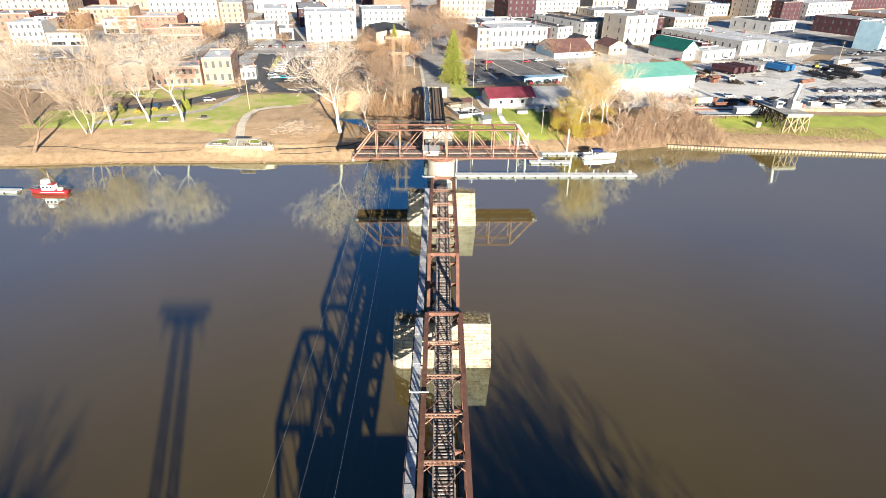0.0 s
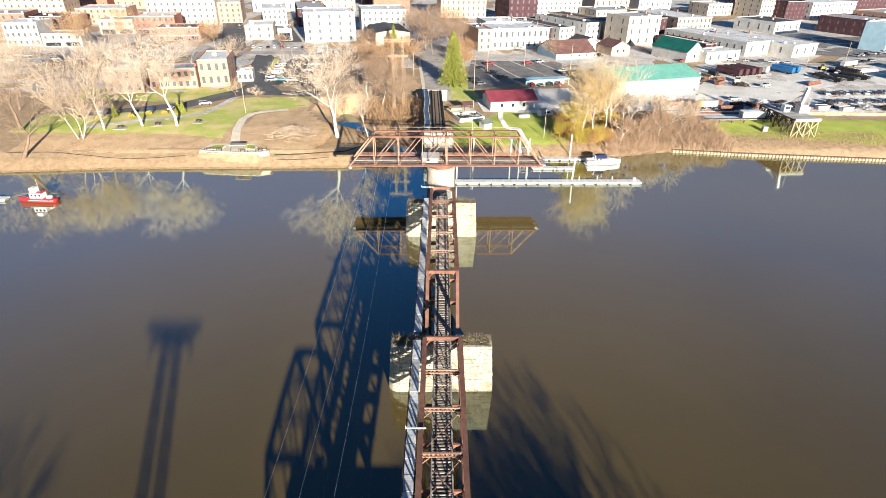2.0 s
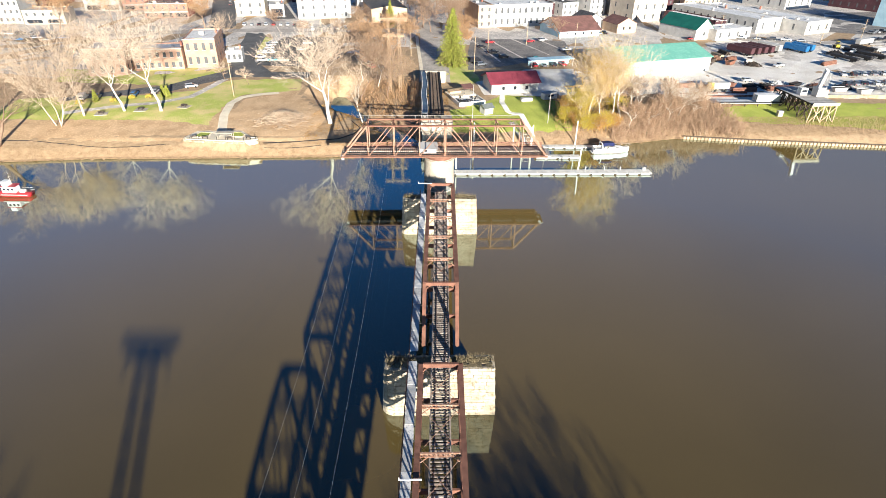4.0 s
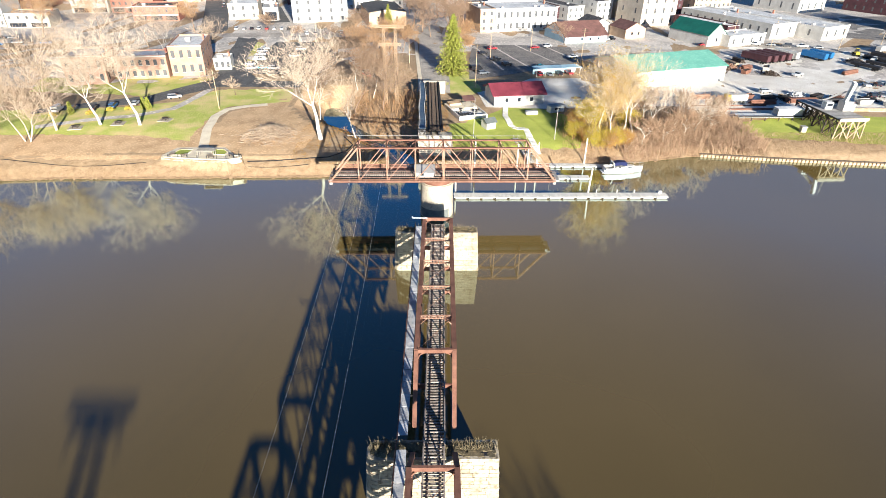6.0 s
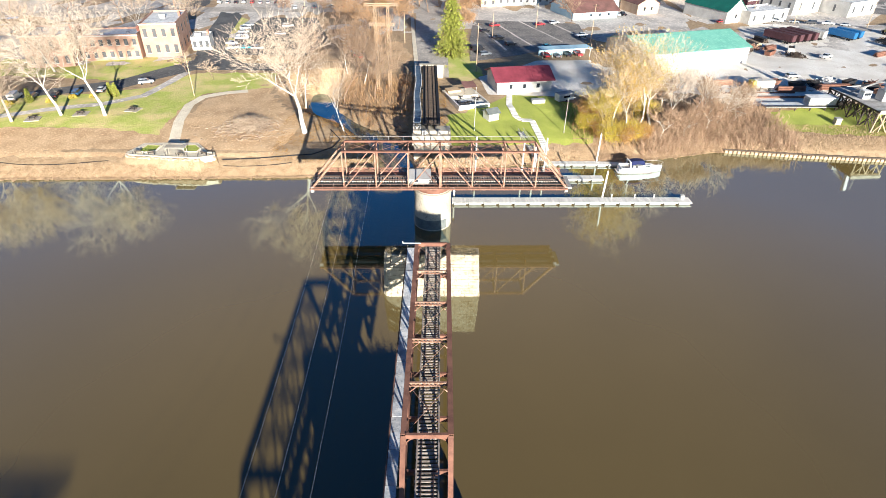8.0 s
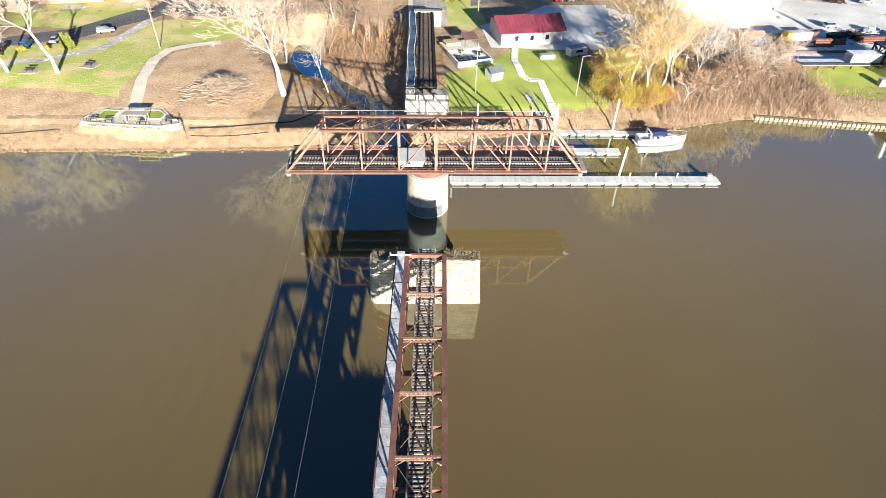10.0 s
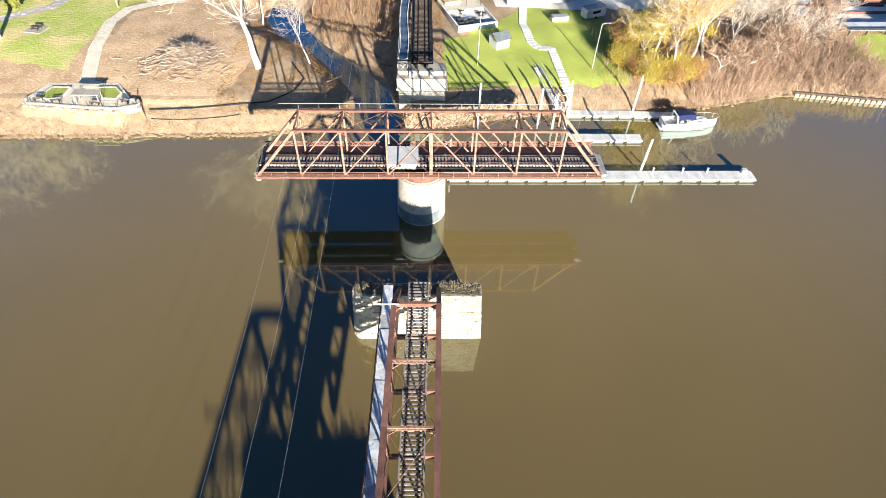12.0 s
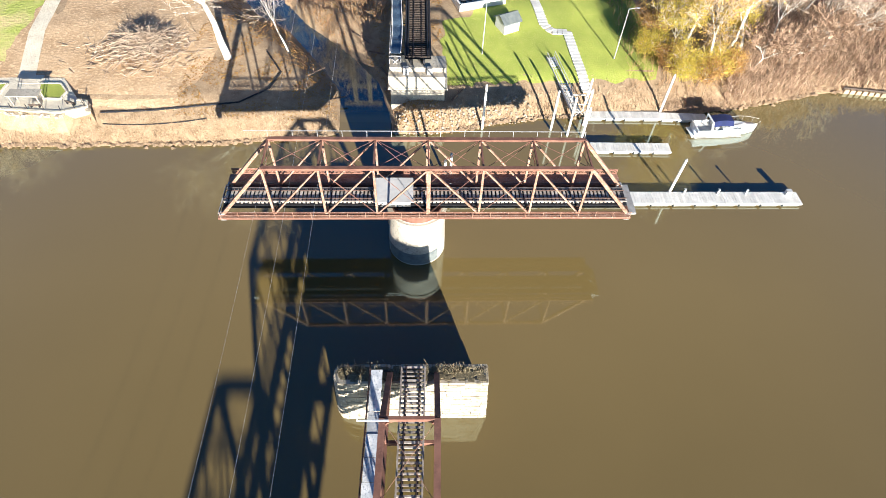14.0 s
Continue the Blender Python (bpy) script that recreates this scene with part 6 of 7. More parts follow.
def picnic(x, y, rz):
    t = thing("picnic_table", "dark picnic table on a pale concrete pad", "picnic table", "picnic tables", (x, y, land(x, y) + 0.06), rz)
    part("pad", Form().box(-2.0, 2.0, -1.8, 1.8, -0.3, 0.1), M["concrete"], t)
    for k in range(4):
        part("top_board", Form().box(-1.0, 1.0, -0.42 + k * 0.21, -0.23 + k * 0.21, 0.82, 0.87), M["timber"], t)
    for s in (-0.75, 0.75):
        part("bench_board", Form().box(-1.0, 1.0, s - 0.14, s + 0.14, 0.52, 0.57), M["timber"], t)
    for s in (-0.7, 0.7):
        part("leg_frame", Form().beam((s, -0.75, 0.1), (s, -0.25, 0.82), 0.1, 0.1).beam((s, 0.75, 0.1), (s, 0.25, 0.82), 0.1, 0.1).beam((s, -0.8, 0.5), (s, 0.8, 0.5), 0.08, 0.08), M["timber"], t)


for x, y, rz in ((-113.2, 76.2, 12), (-101.2, 80.0, 5), (-87.4, 83.6, -10)):
    picnic(x, y, rz)
def swept_pipe(points, r, label, n=7):
    """One bent pipe through points on the land."""
    f = Form()
    for i, (x, y) in enumerate(points):
        (ax, ay), (cx, cy) = points[max(0, i - 1)], points[min(len(points) - 1, i + 1)]
        k = math.hypot(cx - ax, cy - ay)
        sx, sy = -(cy - ay) / k, (cx - ax) / k
        z = land(x, y) + r * 0.9
        f.v += [(x + sx * r * math.cos(g), y + sy * r * math.cos(g), z + r * math.sin(g)) for g in (2 * math.pi * q / n for q in range(n))]
    m = len(points)
    f.f = [(i * n + q, i * n + (q + 1) % n, (i + 1) * n + (q + 1) % n, (i + 1) * n + q) for i in range(m - 1) for q in range(n)]
    f.f += [tuple(reversed(range(n))), tuple((m - 1) * n + q for q in range(n))]
    return tagged(part("bank_pipe", f, M["black_steel"]), label, "pipe", "bank pipes")


line = [(-140 + 106 * k / 60, 52.6 + 1.2 * math.sin(k * 0.21) + 0.015 * k * (k > 40)) for k in range(61)]
swept_pipe([p for p in line if p[0] < -80], 0.10, "thin black pipe lying along the river bank")
swept_pipe([p for p in line if p[0] > -52], 0.10, "thin black pipe half buried in the dry bank grass")
swept_pipe([(-52.5, 54.4), (-44, 55.0), (-36, 56.0), (-29, 57.2), (-24, 60.5), (-22.5, 65), (-26, 71)], 0.16, "thick black pipe running from the bank into the creek")


def gable_house(x, y, w, d, h, rise, wall, roof, rot, label, name="house", over=0.5, along_x=True, doors=1, windows=2):
    """A pitched-roof building, its front towards -y."""
    t = thing(name, label, "building", "town buildings", (x, y, land(x, y) - 0.4), rot)
    h += 0.4
    if along_x:
        f = Form().add([(0, 0, 0), (w, 0, 0), (w, d, 0), (0, d, 0), (0, 0, h), (w, 0, h), (w, d, h), (0, d, h), (0, d / 2, h + rise), (w, d / 2, h + rise)],
                       [(3, 2, 1, 0), (0, 1, 5, 4), (2, 3, 7, 6), (1, 2, 6, 9, 5), (3, 0, 4, 8, 7), (4, 5, 9, 8), (6, 7, 8, 9)])
        part("wall", f, M[wall], t)
        k = rise / (d / 2)
        for s, y0 in ((-1, -over), (1, d + over)):
            z0 = h - over * k
            a, c = Vector((-over, y0, z0)), Vector((w + over, d / 2, h + rise))
            f = Form().add([(a.x, y0, z0 + 0.06), (c.x, y0, z0 + 0.06), (c.x, d / 2, c.z + 0.06), (a.x, d / 2, c.z + 0.06), (a.x, y0, z0 + 0.24), (c.x, y0, z0 + 0.24), (c.x, d / 2, c.z + 0.24), (a.x, d / 2, c.z + 0.24)],
                           [(3, 2, 1, 0), (4, 5, 6, 7), (0, 1, 5, 4), (1, 2, 6, 5), (2, 3, 7, 6), (3, 0, 4, 7)])
            rf = part("roof_slope", f, M[roof], t)
            m = int((w + 2 * over) / 1.2)
            for i in range(m + 1):
                xx = a.x + (c.x - a.x) * i / m
                part("roof_seam", Form().beam((xx, y0, z0 + 0.26), (xx, d / 2, c.z + 0.26), 0.07, 0.06), M[roof], rf)
    else:
        f = Form().add([(0, 0, 0), (w, 0, 0), (w, d, 0), (0, d, 0), (0, 0, h), (w, 0, h), (w, d, h), (0, d, h), (w / 2, 0, h + rise), (w / 2, d, h + rise)],
                       [(3, 2, 1, 0), (0, 1, 5, 8, 4), (2, 3, 7, 9, 6), (1, 2, 6, 5), (3, 0, 4, 7), (4, 8, 9, 7), (5, 6, 9, 8)])
        part("wall", f, M[wall], t)
        k = rise / (w / 2)
        for x0 in (-over, w + over):
            z0 = h - over * k
            f = Form().add([(x0, -over, z0 + 0.06), (x0, d + over, z0 + 0.06), (w / 2, d + over, h + rise + 0.06), (w / 2, -over, h + rise + 0.06), (x0, -over, z0 + 0.24), (x0, d + over, z0 + 0.24), (w / 2, d + over, h + rise + 0.24), (w / 2, -over, h + rise + 0.24)],
                           [(3, 2, 1, 0), (4, 5, 6, 7), (0, 1, 5, 4), (1, 2, 6, 5), (2, 3, 7, 6), (3, 0, 4, 7)])
            part("roof_slope", f, M[roof], t)
    for i in range(windows):
        xx = w * (i + 1) / (windows + 1)
        win = part("window", Form().box(xx - 0.55, xx + 0.55, -0.04, 0.02, h * 0.42, h * 0.72), M["glass"], t)
        part("sill", Form().box(xx - 0.7, xx + 0.7, -0.12, 0.02, h * 0.42 - 0.12, h * 0.42), M["white"], win)
    for i in range(doors):
        xx = w * (i + 0.5) / (doors + 0.5) * 0.6
        part("door", Form().box(xx - 0.5, xx + 0.5, -0.05, 0.02, 0.42, 2.5), M["roof_grey"], t)
    return t


gable_house(25.0, 101.0, 19.0, 13.0, 4.2, 2.6, "white", "roof_red", 10, "white boat house with a dark red metal roof", "boat_house", 0.9, True, 1, 3)
gable_house(20.4, 78.2, 3.6, 3.4, 2.3, 1.0, "white", "concrete_dark", 28, "tiny white hut with a grey pitched roof", "hut", 0.35, True, 1, 0)
gable_house(82.0, 125.0, 47.0, 27.0, 6.6, 3.6, "white", "roof_green", 17.0, "long white warehouse with a green metal roof", "warehouse", 0.6, True, 0, 0)


def terrace():
    t = thing("terrace_stage", "pale concrete terrace with low walls and tables", "terrace", "", (14.5, 93.0, 5.0), 18)
    part("slab", Form().box(-5.0, 5.5, -6.0, 7.0, -2.0, 0.9), M["dock"], t)
    for x in (-5.0, 5.1):
        part("low_wall", Form().box(x, x + 0.4, -6.0, 7.0, 0.9, 1.7), M["dock"], t)
    part("low_wall", Form().box(-5.0, 5.5, -6.0, -5.6, 0.9, 1.7), M["dock"], t)
    part("upper_step", Form().box(-5.0, 5.5, 3.0, 10.0, -2.0, 1.6), M["path"], t)
    part("planter", Form().box(-4.0, 0.5, 6.6, 10.0, 1.6, 2.3), M["dirt"], t)
    part("awning", Form().add([(0.8, 4.2, 3.6), (5.2, 4.2, 3.6), (5.2, 8.2, 4.4), (0.8, 8.2, 4.4), (0.8, 4.2, 3.72), (5.2, 4.2, 3.72), (5.2, 8.2, 4.52), (0.8, 8.2, 4.52)], [(3, 2, 1, 0), (4, 5, 6, 7), (0, 1, 5, 4), (1, 2, 6, 5), (2, 3, 7, 6), (3, 0, 4, 7)]), M["roof_brown"], t, "brown awning")
    for x in (1.0, 5.0):
        for y in (4.4, 8.0):
            part("awning_post", Form().beam((x, y, 1.6), (x, y, 3.7), 0.12, 0.12), M["timber"], t)


terrace()
rnd = random.Random(4)
for k in range(9):
    x, y = 14.5 + rnd.uniform(-3.5, 4.2), 92.5 + rnd.uniform(-4.5, 3.0)
    t = thing("patio_table", "small dark round patio table", "table", "patio tables", (x, y, 5.9))
    part("tabletop", Form().tube((0, 0, 0.70), (0, 0, 0.75), 0.55, n=14), M["timber"], t)
    part("post", Form().tube((0, 0, 0), (0, 0, 0.70), 0.06, n=6), M["black_steel"], t)
    part("base", Form().tube((0, 0, 0), (0, 0, 0.05), 0.35, n=12), M["black_steel"], t)
    for a in (0.4, 2.5, 4.6):
        c = thing("patio_chair", "dark metal patio chair", "chair", "patio chairs", (x + math.cos(a) * 0.95, y + math.sin(a) * 0.95, 5.9), math.degrees(a) + 90)
        part("seat", Form().box(-0.22, 0.22, -0.22, 0.22, 0.42, 0.46), M["black_steel"], c)
        part("backrest", Form().box(-0.22, 0.22, 0.2, 0.24, 0.46, 0.9), M["black_steel"], c)
        for sx in (-0.19, 0.19):
            for sy in (-0.19, 0.19):
                part("leg", Form().box(sx - 0.02, sx + 0.02, sy - 0.02, sy + 0.02, 0, 0.42), M["black_steel"], c)


def stairs(points, width, label):
    t = thing("steps", label, "steps", "", (0, 0, 0))
    for a, c in zip(points, points[1:]):
        L = math.hypot(c[0] - a[0], c[1] - a[1])
        n = max(2, int(L / 0.9))
        for i in range(n):
            u = (i + 0.5) / n
            x, y = a[0] + (c[0] - a[0]) * u, a[1] + (c[1] - a[1]) * u
            d = Vector((c[0] - a[0], c[1] - a[1], 0)).normalized()
            z = land(x, y)
            p = Vector((x, y, z + 0.02))
            part("step", Form().beam(p - d * 0.46, p + d * 0.46, width, 0.35), M["dock"], t)


patch("path_landing", ribbon([(29.5, 112), (29.4, 102.5), (28.0, 91), (29.0, 82), (30.5, 79.8), (33.6, 79.6), (34.4, 70), (35.2, 63)], 1.8), M["path"], "pale concrete walk under the lawn steps", 0.09, 1.5, "path")
stairs([(29.5, 112), (29.4, 102.5), (28.0, 91), (29.0, 82), (30.5, 79.8), (33.6, 79.6), (34.4, 70), (35.2, 62.5)], 1.9, "pale concrete steps and landings down the lawn")
for x, y, w, d, h, rz, lab, m in ((37.5, 93.0, 4.4, 1.8, 1.2, 10, "low white storage box on the lawn", "white"), (46.5, 95.5, 6.0, 2.6, 2.4, 25, "small grey-white camper trailer", "roof_white")):
    t = thing("storage_box" if h < 2 else "camper_trailer", lab, "box" if h < 2 else "trailer", "", (x, y, land(x, y)), rz)
    part("body", chamfer_box(w, d, h, 0.15), M[m], t).location = (0, 0, h / 2 + (0.0 if h < 2 else 0.35))
    part("lid", chamfer_box(w + 0.1, d + 0.1, 0.12, 0.04), M["roof_grey"], t).location = (0, 0, h + (0.0 if h < 2 else 0.35))
    if h > 2:
        for s in (-1, 1):
            part("wheel", Form().tube((0, s * 1.2, 0.35), (0, s * 1.4, 0.35), 0.36, n=12), M["tyre"], t)
            part("window", Form().box(-1.2, 1.2, s * 1.31 - 0.02, s * 1.31 + 0.02, 1.4, 2.1), M["glass"], t)
t = thing("long_shed", "long low pale blue open shed", "building", "town buildings", (47.0, 141.0, land(50, 141)), 12)
part("roof", Form().box(-0.5, 20.5, -0.5, 5.2, 3.2, 3.5), M["paleblue"], t)
part("back_wall", Form().box(0, 20, 4.6, 4.8, 0, 3.2), M["paleblue"], t)
for k in range(6):
    part("post", Form().box(k * 4 - 0.1, k * 4 + 0.1, 0, 0.2, 0, 3.2), M["white"], t)


def seawall():
    t = tagged(new("retaining_wall"), "pale timber retaining wall with upright ribs and cap", "wall", "", "structure")
    pts = [(88.6, 67.4), (110, 64.2), (136, 61.2), (164, 58.2), (225, 52.5), (300, 46.2)]
    for i, (a, c) in enumerate(zip(pts, pts[1:])):
        d = Vector((c[0] - a[0], c[1] - a[1], 0))
        part("panel", Form().beam((a[0], a[1], 0.0), (c[0], c[1], 0.0), 0.16, 2.2), M["timber"], t)
        part("cap", Form().beam((a[0], a[1], 0.6), (c[0], c[1], 0.6), 0.5, 0.16), M["timber_pale"], t)
        n = int(d.length / 1.15)
        rib = chamfer_box(0.86, 0.75, 2.2, 0.05).mesh("rib", M["timber_pale"])
        for k in range(n):
            ob = part("rib", rib, None, t)
            u = (k + 0.5) / n
            ob.location = (a[0] + d.x * u, a[1] + d.y * u - 0.26, -0.3)
            ob.rotation_euler = (0, 0, math.atan2(d.y, d.x))


seawall()


# ---- town buildings ----
PANE = {}


def window_mesh(w, h):
    """A recessed-looking window: dark pane in a light frame with a mid bar."""
    key = (round(w, 2), round(h, 2))
    if key not in PANE:
        PANE[key] = (Form().box(-w / 2, w / 2, -0.05, 0.02, 0, h).mesh("window", M["glass_town"]),
                     Form().box(-w / 2 - 0.15, w / 2 + 0.15, -0.14, 0.02, -0.16, 0.0).mesh("sill", M["white"]))
    return PANE[key]


def building(x, y, w, d, h, wall, roof, rot, label, floors=2, bays=5, sides=0, shop=False, vents=2, name="building", par=0.7, trim="white"):
    """A flat-roofed block: walls with a parapet, roof, cornice, rows of windows, roof vents."""
    t = thing(name, label, "building", "town buildings", (x, y, land(x, y) - 0.6), rot)
    h += 0.6
    k = 0.35
    f = Form().box(0, w, 0, d, 0, h)
    part("wall", f, M[wall], t)
    part("roof", Form().box(k, w - k, k, d - k, h, h + 0.12), M[roof], t)
    f = Form().box(0, w, 0, k, h, h + par).box(0, w, d - k, d, h, h + par).box(0, k, k, d - k, h, h + par).box(w - k, w, k, d - k, h, h + par)
    part("parapet", f, M[wall], t)
    part("cornice", Form().box(-0.18, w + 0.18, -0.22, 0.0, h + par - 0.55, h + par - 0.2), M[trim], t)
    fh = (h - 0.6) / max(1, floors)
    for fl in range(floors):
        z = 0.6 + fl * fh + fh * 0.28
        hh = fh * 0.5
        if fl == 0 and shop:
            for i in range(max(1, bays // 2)):
                ww = w / max(1, bays // 2)
                win = part("shop_window", Form().box(ww * (i + 0.12), ww * (i + 0.88), -0.06, 0.02, 1.0, 0.6 + fh * 0.72), M["glass"], t)
            part("shop_fascia", Form().box(0.2, w - 0.2, -0.35, 0.0, 0.6 + fh * 0.78, 0.6 + fh * 0.95), M["roof_grey"], t)
            continue
        for i in range(bays):
            xx = w * (i + 0.5) / bays
            ww = min(1.3, w / bays * 0.5)
            a, c = window_mesh(ww, hh)
            o = part("window", a, None, t)
            o.location = (xx, 0, z)
            if y < 240:
                part("sill", c, None, o)
        for i in range(sides):
            for s in ((0,) if x > 0 else (1,)):
                a, c = window_mesh(1.1, hh)
                o = part("window", a, None, t)
                o.location = (0 if s == 0 else w, d * (i + 0.5) / sides, z)
                o.rotation_euler = (0, 0, -math.pi / 2 if s == 0 else math.pi / 2)
    rnd = random.Random(int(abs(x) * 7 + y))
    for i in range(vents):
        vx, vy = rnd.uniform(2, max(2.1, w - 3)), rnd.uniform(2, max(2.1, d - 3))
        s = rnd.uniform(0.8, 1.8)
        part("roof_unit", chamfer_box(s * 1.4, s, s * 0.8, 0.06), M["roof_grey"] if i % 2 else M["white"], t).location = (vx, vy, h + 0.12 + s * 0.4)
    if vents > 1:
        part("chimney", Form().box(w - 1.6, w - 0.8, d * 0.6, d * 0.6 + 0.9, h, h + 2.0), M["brick"], t)
    return t


B = building
# west side of the park
B(-256, 237, 19, 22, 13, "white", "roof_white", 8, "white four-storey block with rows of small windows", 3, 6, 0, False, 2)
B(-234, 236, 22, 16, 7, "cream", "roof_grey", 8, "low cream building with a flat grey roof", 2, 5, 0, True)
B(-284, 262, 24, 24, 15, "brick", "roof_grey", 12, "red brick block with a flat grey roof", 4, 5, 4)
B(-258, 268, 18, 20, 13, "darkbrick", "roof_dark", 12, "dark brick block with a flat roof", 3, 4, 3)
B(-325, 350, 40, 30, 22, "tan", "roof_grey", 8, "tall tan brick town block", 5, 8, 5)
B(-282, 306, 30, 20, 9, "palebrick", "roof_white", 10, "pale brick store building", 2, 6, 0, True)
B(-140, 122, 15, 16, 10.5, "palebrick", "roof_white", 10, "brick house with a flat white roof", 2, 4, 3)
B(-125, 131, 20, 12, 8.5, "palebrick", "roof_white", 10, "long pale red brick wing with white trim", 2, 7)
B(-105, 137, 13, 24, 11.5, "palebrick", "roof_white", 10, "two-storey brick hall with a flat white roof", 2, 4, 4)
B(-91, 147, 7, 9, 4.5, "white", "roof_white", 10, "low white porch annex", 1, 3)
B(-226, 288, 22, 20, 9, "white", "roof_grey", 8, "white shop building with flat roof", 2, 5, 0, True)
B(-203, 292, 26, 22, 11, "brick", "roof_white", 8, "red brick shop row with pale cornice", 3, 7, 0, True)
B(-214, 337, 50, 34, 21, "cream", "roof_grey", 8, "large cream five-storey hotel block", 5, 11, 4)
B(-268, 338, 36, 26, 11, "palebrick", "roof_white", 8, "pale brick commercial block", 3, 8)
B(-176, 262, 26, 18, 8, "brick", "roof_dark", 8, "low brick shop building", 2, 6, 0, True)
B(-122, 271, 18, 24, 8.6, "cream", "roof_white", 10, "cream shop with a flat white roof", 2, 3)
B(-100, 268, 9, 20, 7, "white", "roof_grey", 12, "narrow white shop with big windows", 1, 3, 0, True)
B(-128, 340, 18, 40, 12, "white", "roof_white", 14, "white block behind the shops", 3, 5, 4)
B(-100, 335, 22, 50, 13, "darkbrick", "roof_grey", 14, "dark brick block along the side street", 3, 5, 5)
B(-178, 350, 30, 40, 15, "palebrick", "roof_white", 12, "pale brick block on the west street", 4, 7, 4)
B(-81, 262, 33, 26, 18, "white", "roof_white", 13, "tall white-painted block with plain walls", 4, 5, 4)
B(-48, 300, 32, 30, 16, "white", "roof_white", 10, "white block with a row of arched windows", 4, 8, 3)
gable_house(-34.0, 250.0, 22.0, 38.0, 8.0, 1.6, "tan", "roof_dark", 13, "dark-roofed tan brick hall beside the street", "hall", 0.4, False, 1, 3)
# middle
B(30, 237, 9, 28, 12, "tan", "roof_grey", 14, "tan brick end building", 3, 2)
B(38.9, 239.3, 38, 28, 12, "white", "roof_white", 14, "long white-painted two-storey building", 2, 10, 3, False, 4)
B(10, 402, 40, 30, 20, "tan", "roof_white", 6, "tan brick block up the street", 4, 9)
B(64, 362, 24, 40, 24, "darkbrick", "roof_dark", 10, "tall dark brick town block", 5, 5, 6)
B(90, 392, 44, 26, 15, "white", "roof_white", 14, "white block with rows of dark windows", 4, 10, 3)
B(40, 300, 26, 26, 9, "white", "roof_white", 10, "low white building with roof units", 2, 5, 3, False, 5)
B(70, 284, 17, 40, 7, "darkbrick", "roof_white", 22, "dark brick shed with a white roof", 1, 3, 5)
B(90, 284, 13, 60, 7.5, "white", "roof_dark", 26, "low white-fronted shop with a dark flat roof", 2, 3, 6)
B(108, 283, 13, 60, 10.7, "white", "roof_dark", 26, "white-fronted shop with a dark flat roof", 3, 3, 6)
B(122.5, 291, 13, 66, 11, "tan", "roof_dark", 26, "tan brick shop with a dark flat roof", 3, 3, 6, False, 1)
B(129, 259, 27, 23, 17.6, "cream", "roof_grey", 23, "tall cream brick block with plain side", 3, 4, 2, False, 3)
B(156, 302, 18, 40, 12, "darkbrick", "roof_grey", 19, "dark brick block between the shops", 3, 4, 5)
B(179, 303, 31, 60, 12.4, "tan", "roof_white", 19, "broad tan brick block with a pale roof", 3, 8, 6, False, 5)
B(138, 372, 40, 30, 10, "cream", "roof_grey", 14, "cream store building with roof units", 2, 8, 4, False, 4)
gable_house(109.0, 222.0, 13.0, 15.0, 5.0, 3.2, "tan", "roof_brown", 19, "tan house with a brown pitched roof", "house", 0.4, False, 1, 2)
gable_house(94.0, 234.0, 11.0, 16.0, 5.5, 3.0, "white", "roof_dark", 19, "small white house with a dark pitched roof", "house", 0.4, False, 1, 2)
gable_house(73.0, 208.0, 25.0, 24.0, 3.6, 5.4, "paleblue", "roof_brown", 17, "low house with a broad brown shingle roof", "house", 0.9, True, 1, 4)
# east
gable_house(147.0, 204.0, 13.0, 27.0, 5.6, 5.2, "white", "roof_dkgreen", 25, "white gabled shed with a dark green roof", "shed", 0.4, False, 1, 1)
B(158, 203, 27, 13, 5, "white", "roof_white", 24, "low white building with garage doors", 1, 4, 1, False, 1)
B(168, 228, 9, 40, 6, "darkbrick", "roof_white", 25, "long low shed with an open dark side", 1, 2, 8, False, 1)
B(192, 226, 21, 66, 7.4, "white", "roof_white", 25, "long white shed with dark open bays", 1, 2, 12, False, 3)
B(219, 222, 24, 78, 6.5, "white", "roof_white", 27, "long white store with a broad pale roof", 1, 3, 5, False, 8)
B(291, 243, 27, 16, 16.5, "paleblue", "roof_white", 28, "pale blue three-storey block with a white front", 3, 3, 0)
B(325, 312, 34, 36, 11, "darkbrick", "roof_grey", 28, "dark maroon brick warehouse", 2, 6, 6, False, 4)
B(262, 322, 30, 36, 8, "white", "roof_dark", 26, "pale metal-clad shed with flat roof", 1, 4, 4)
B(300, 418, 18, 30, 17, "cream", "roof_white", 20, "cream block with small windows", 4, 5, 4)
B(320, 412, 24, 30, 15, "darkbrick", "roof_dark", 20, "dark brick block with flat roof", 4, 5, 5)
B(345, 415, 60, 30, 14, "white", "roof_white", 22, "long white block with flat roof", 3, 12, 4)
B(410, 480, 80, 30, 13, "darkbrick", "roof_dark", 16, "long dark brick row with many windows", 3, 16, 4)
B(262, 440, 36, 26, 10, "cream", "roof_white", 18, "cream painted row of shops", 2, 9, 3)
B(298, 470, 18, 26, 14, "brick", "roof_grey", 14, "red brick block with flat roof", 3, 4, 4)
B(370, 345, 50, 34, 12, "palebrick", "roof_grey", 24, "pale brick works building", 2, 10, 5)
B(345, 270, 40, 30, 9, "white", "roof_white", 26, "white store building with flat roof", 2, 7, 4)
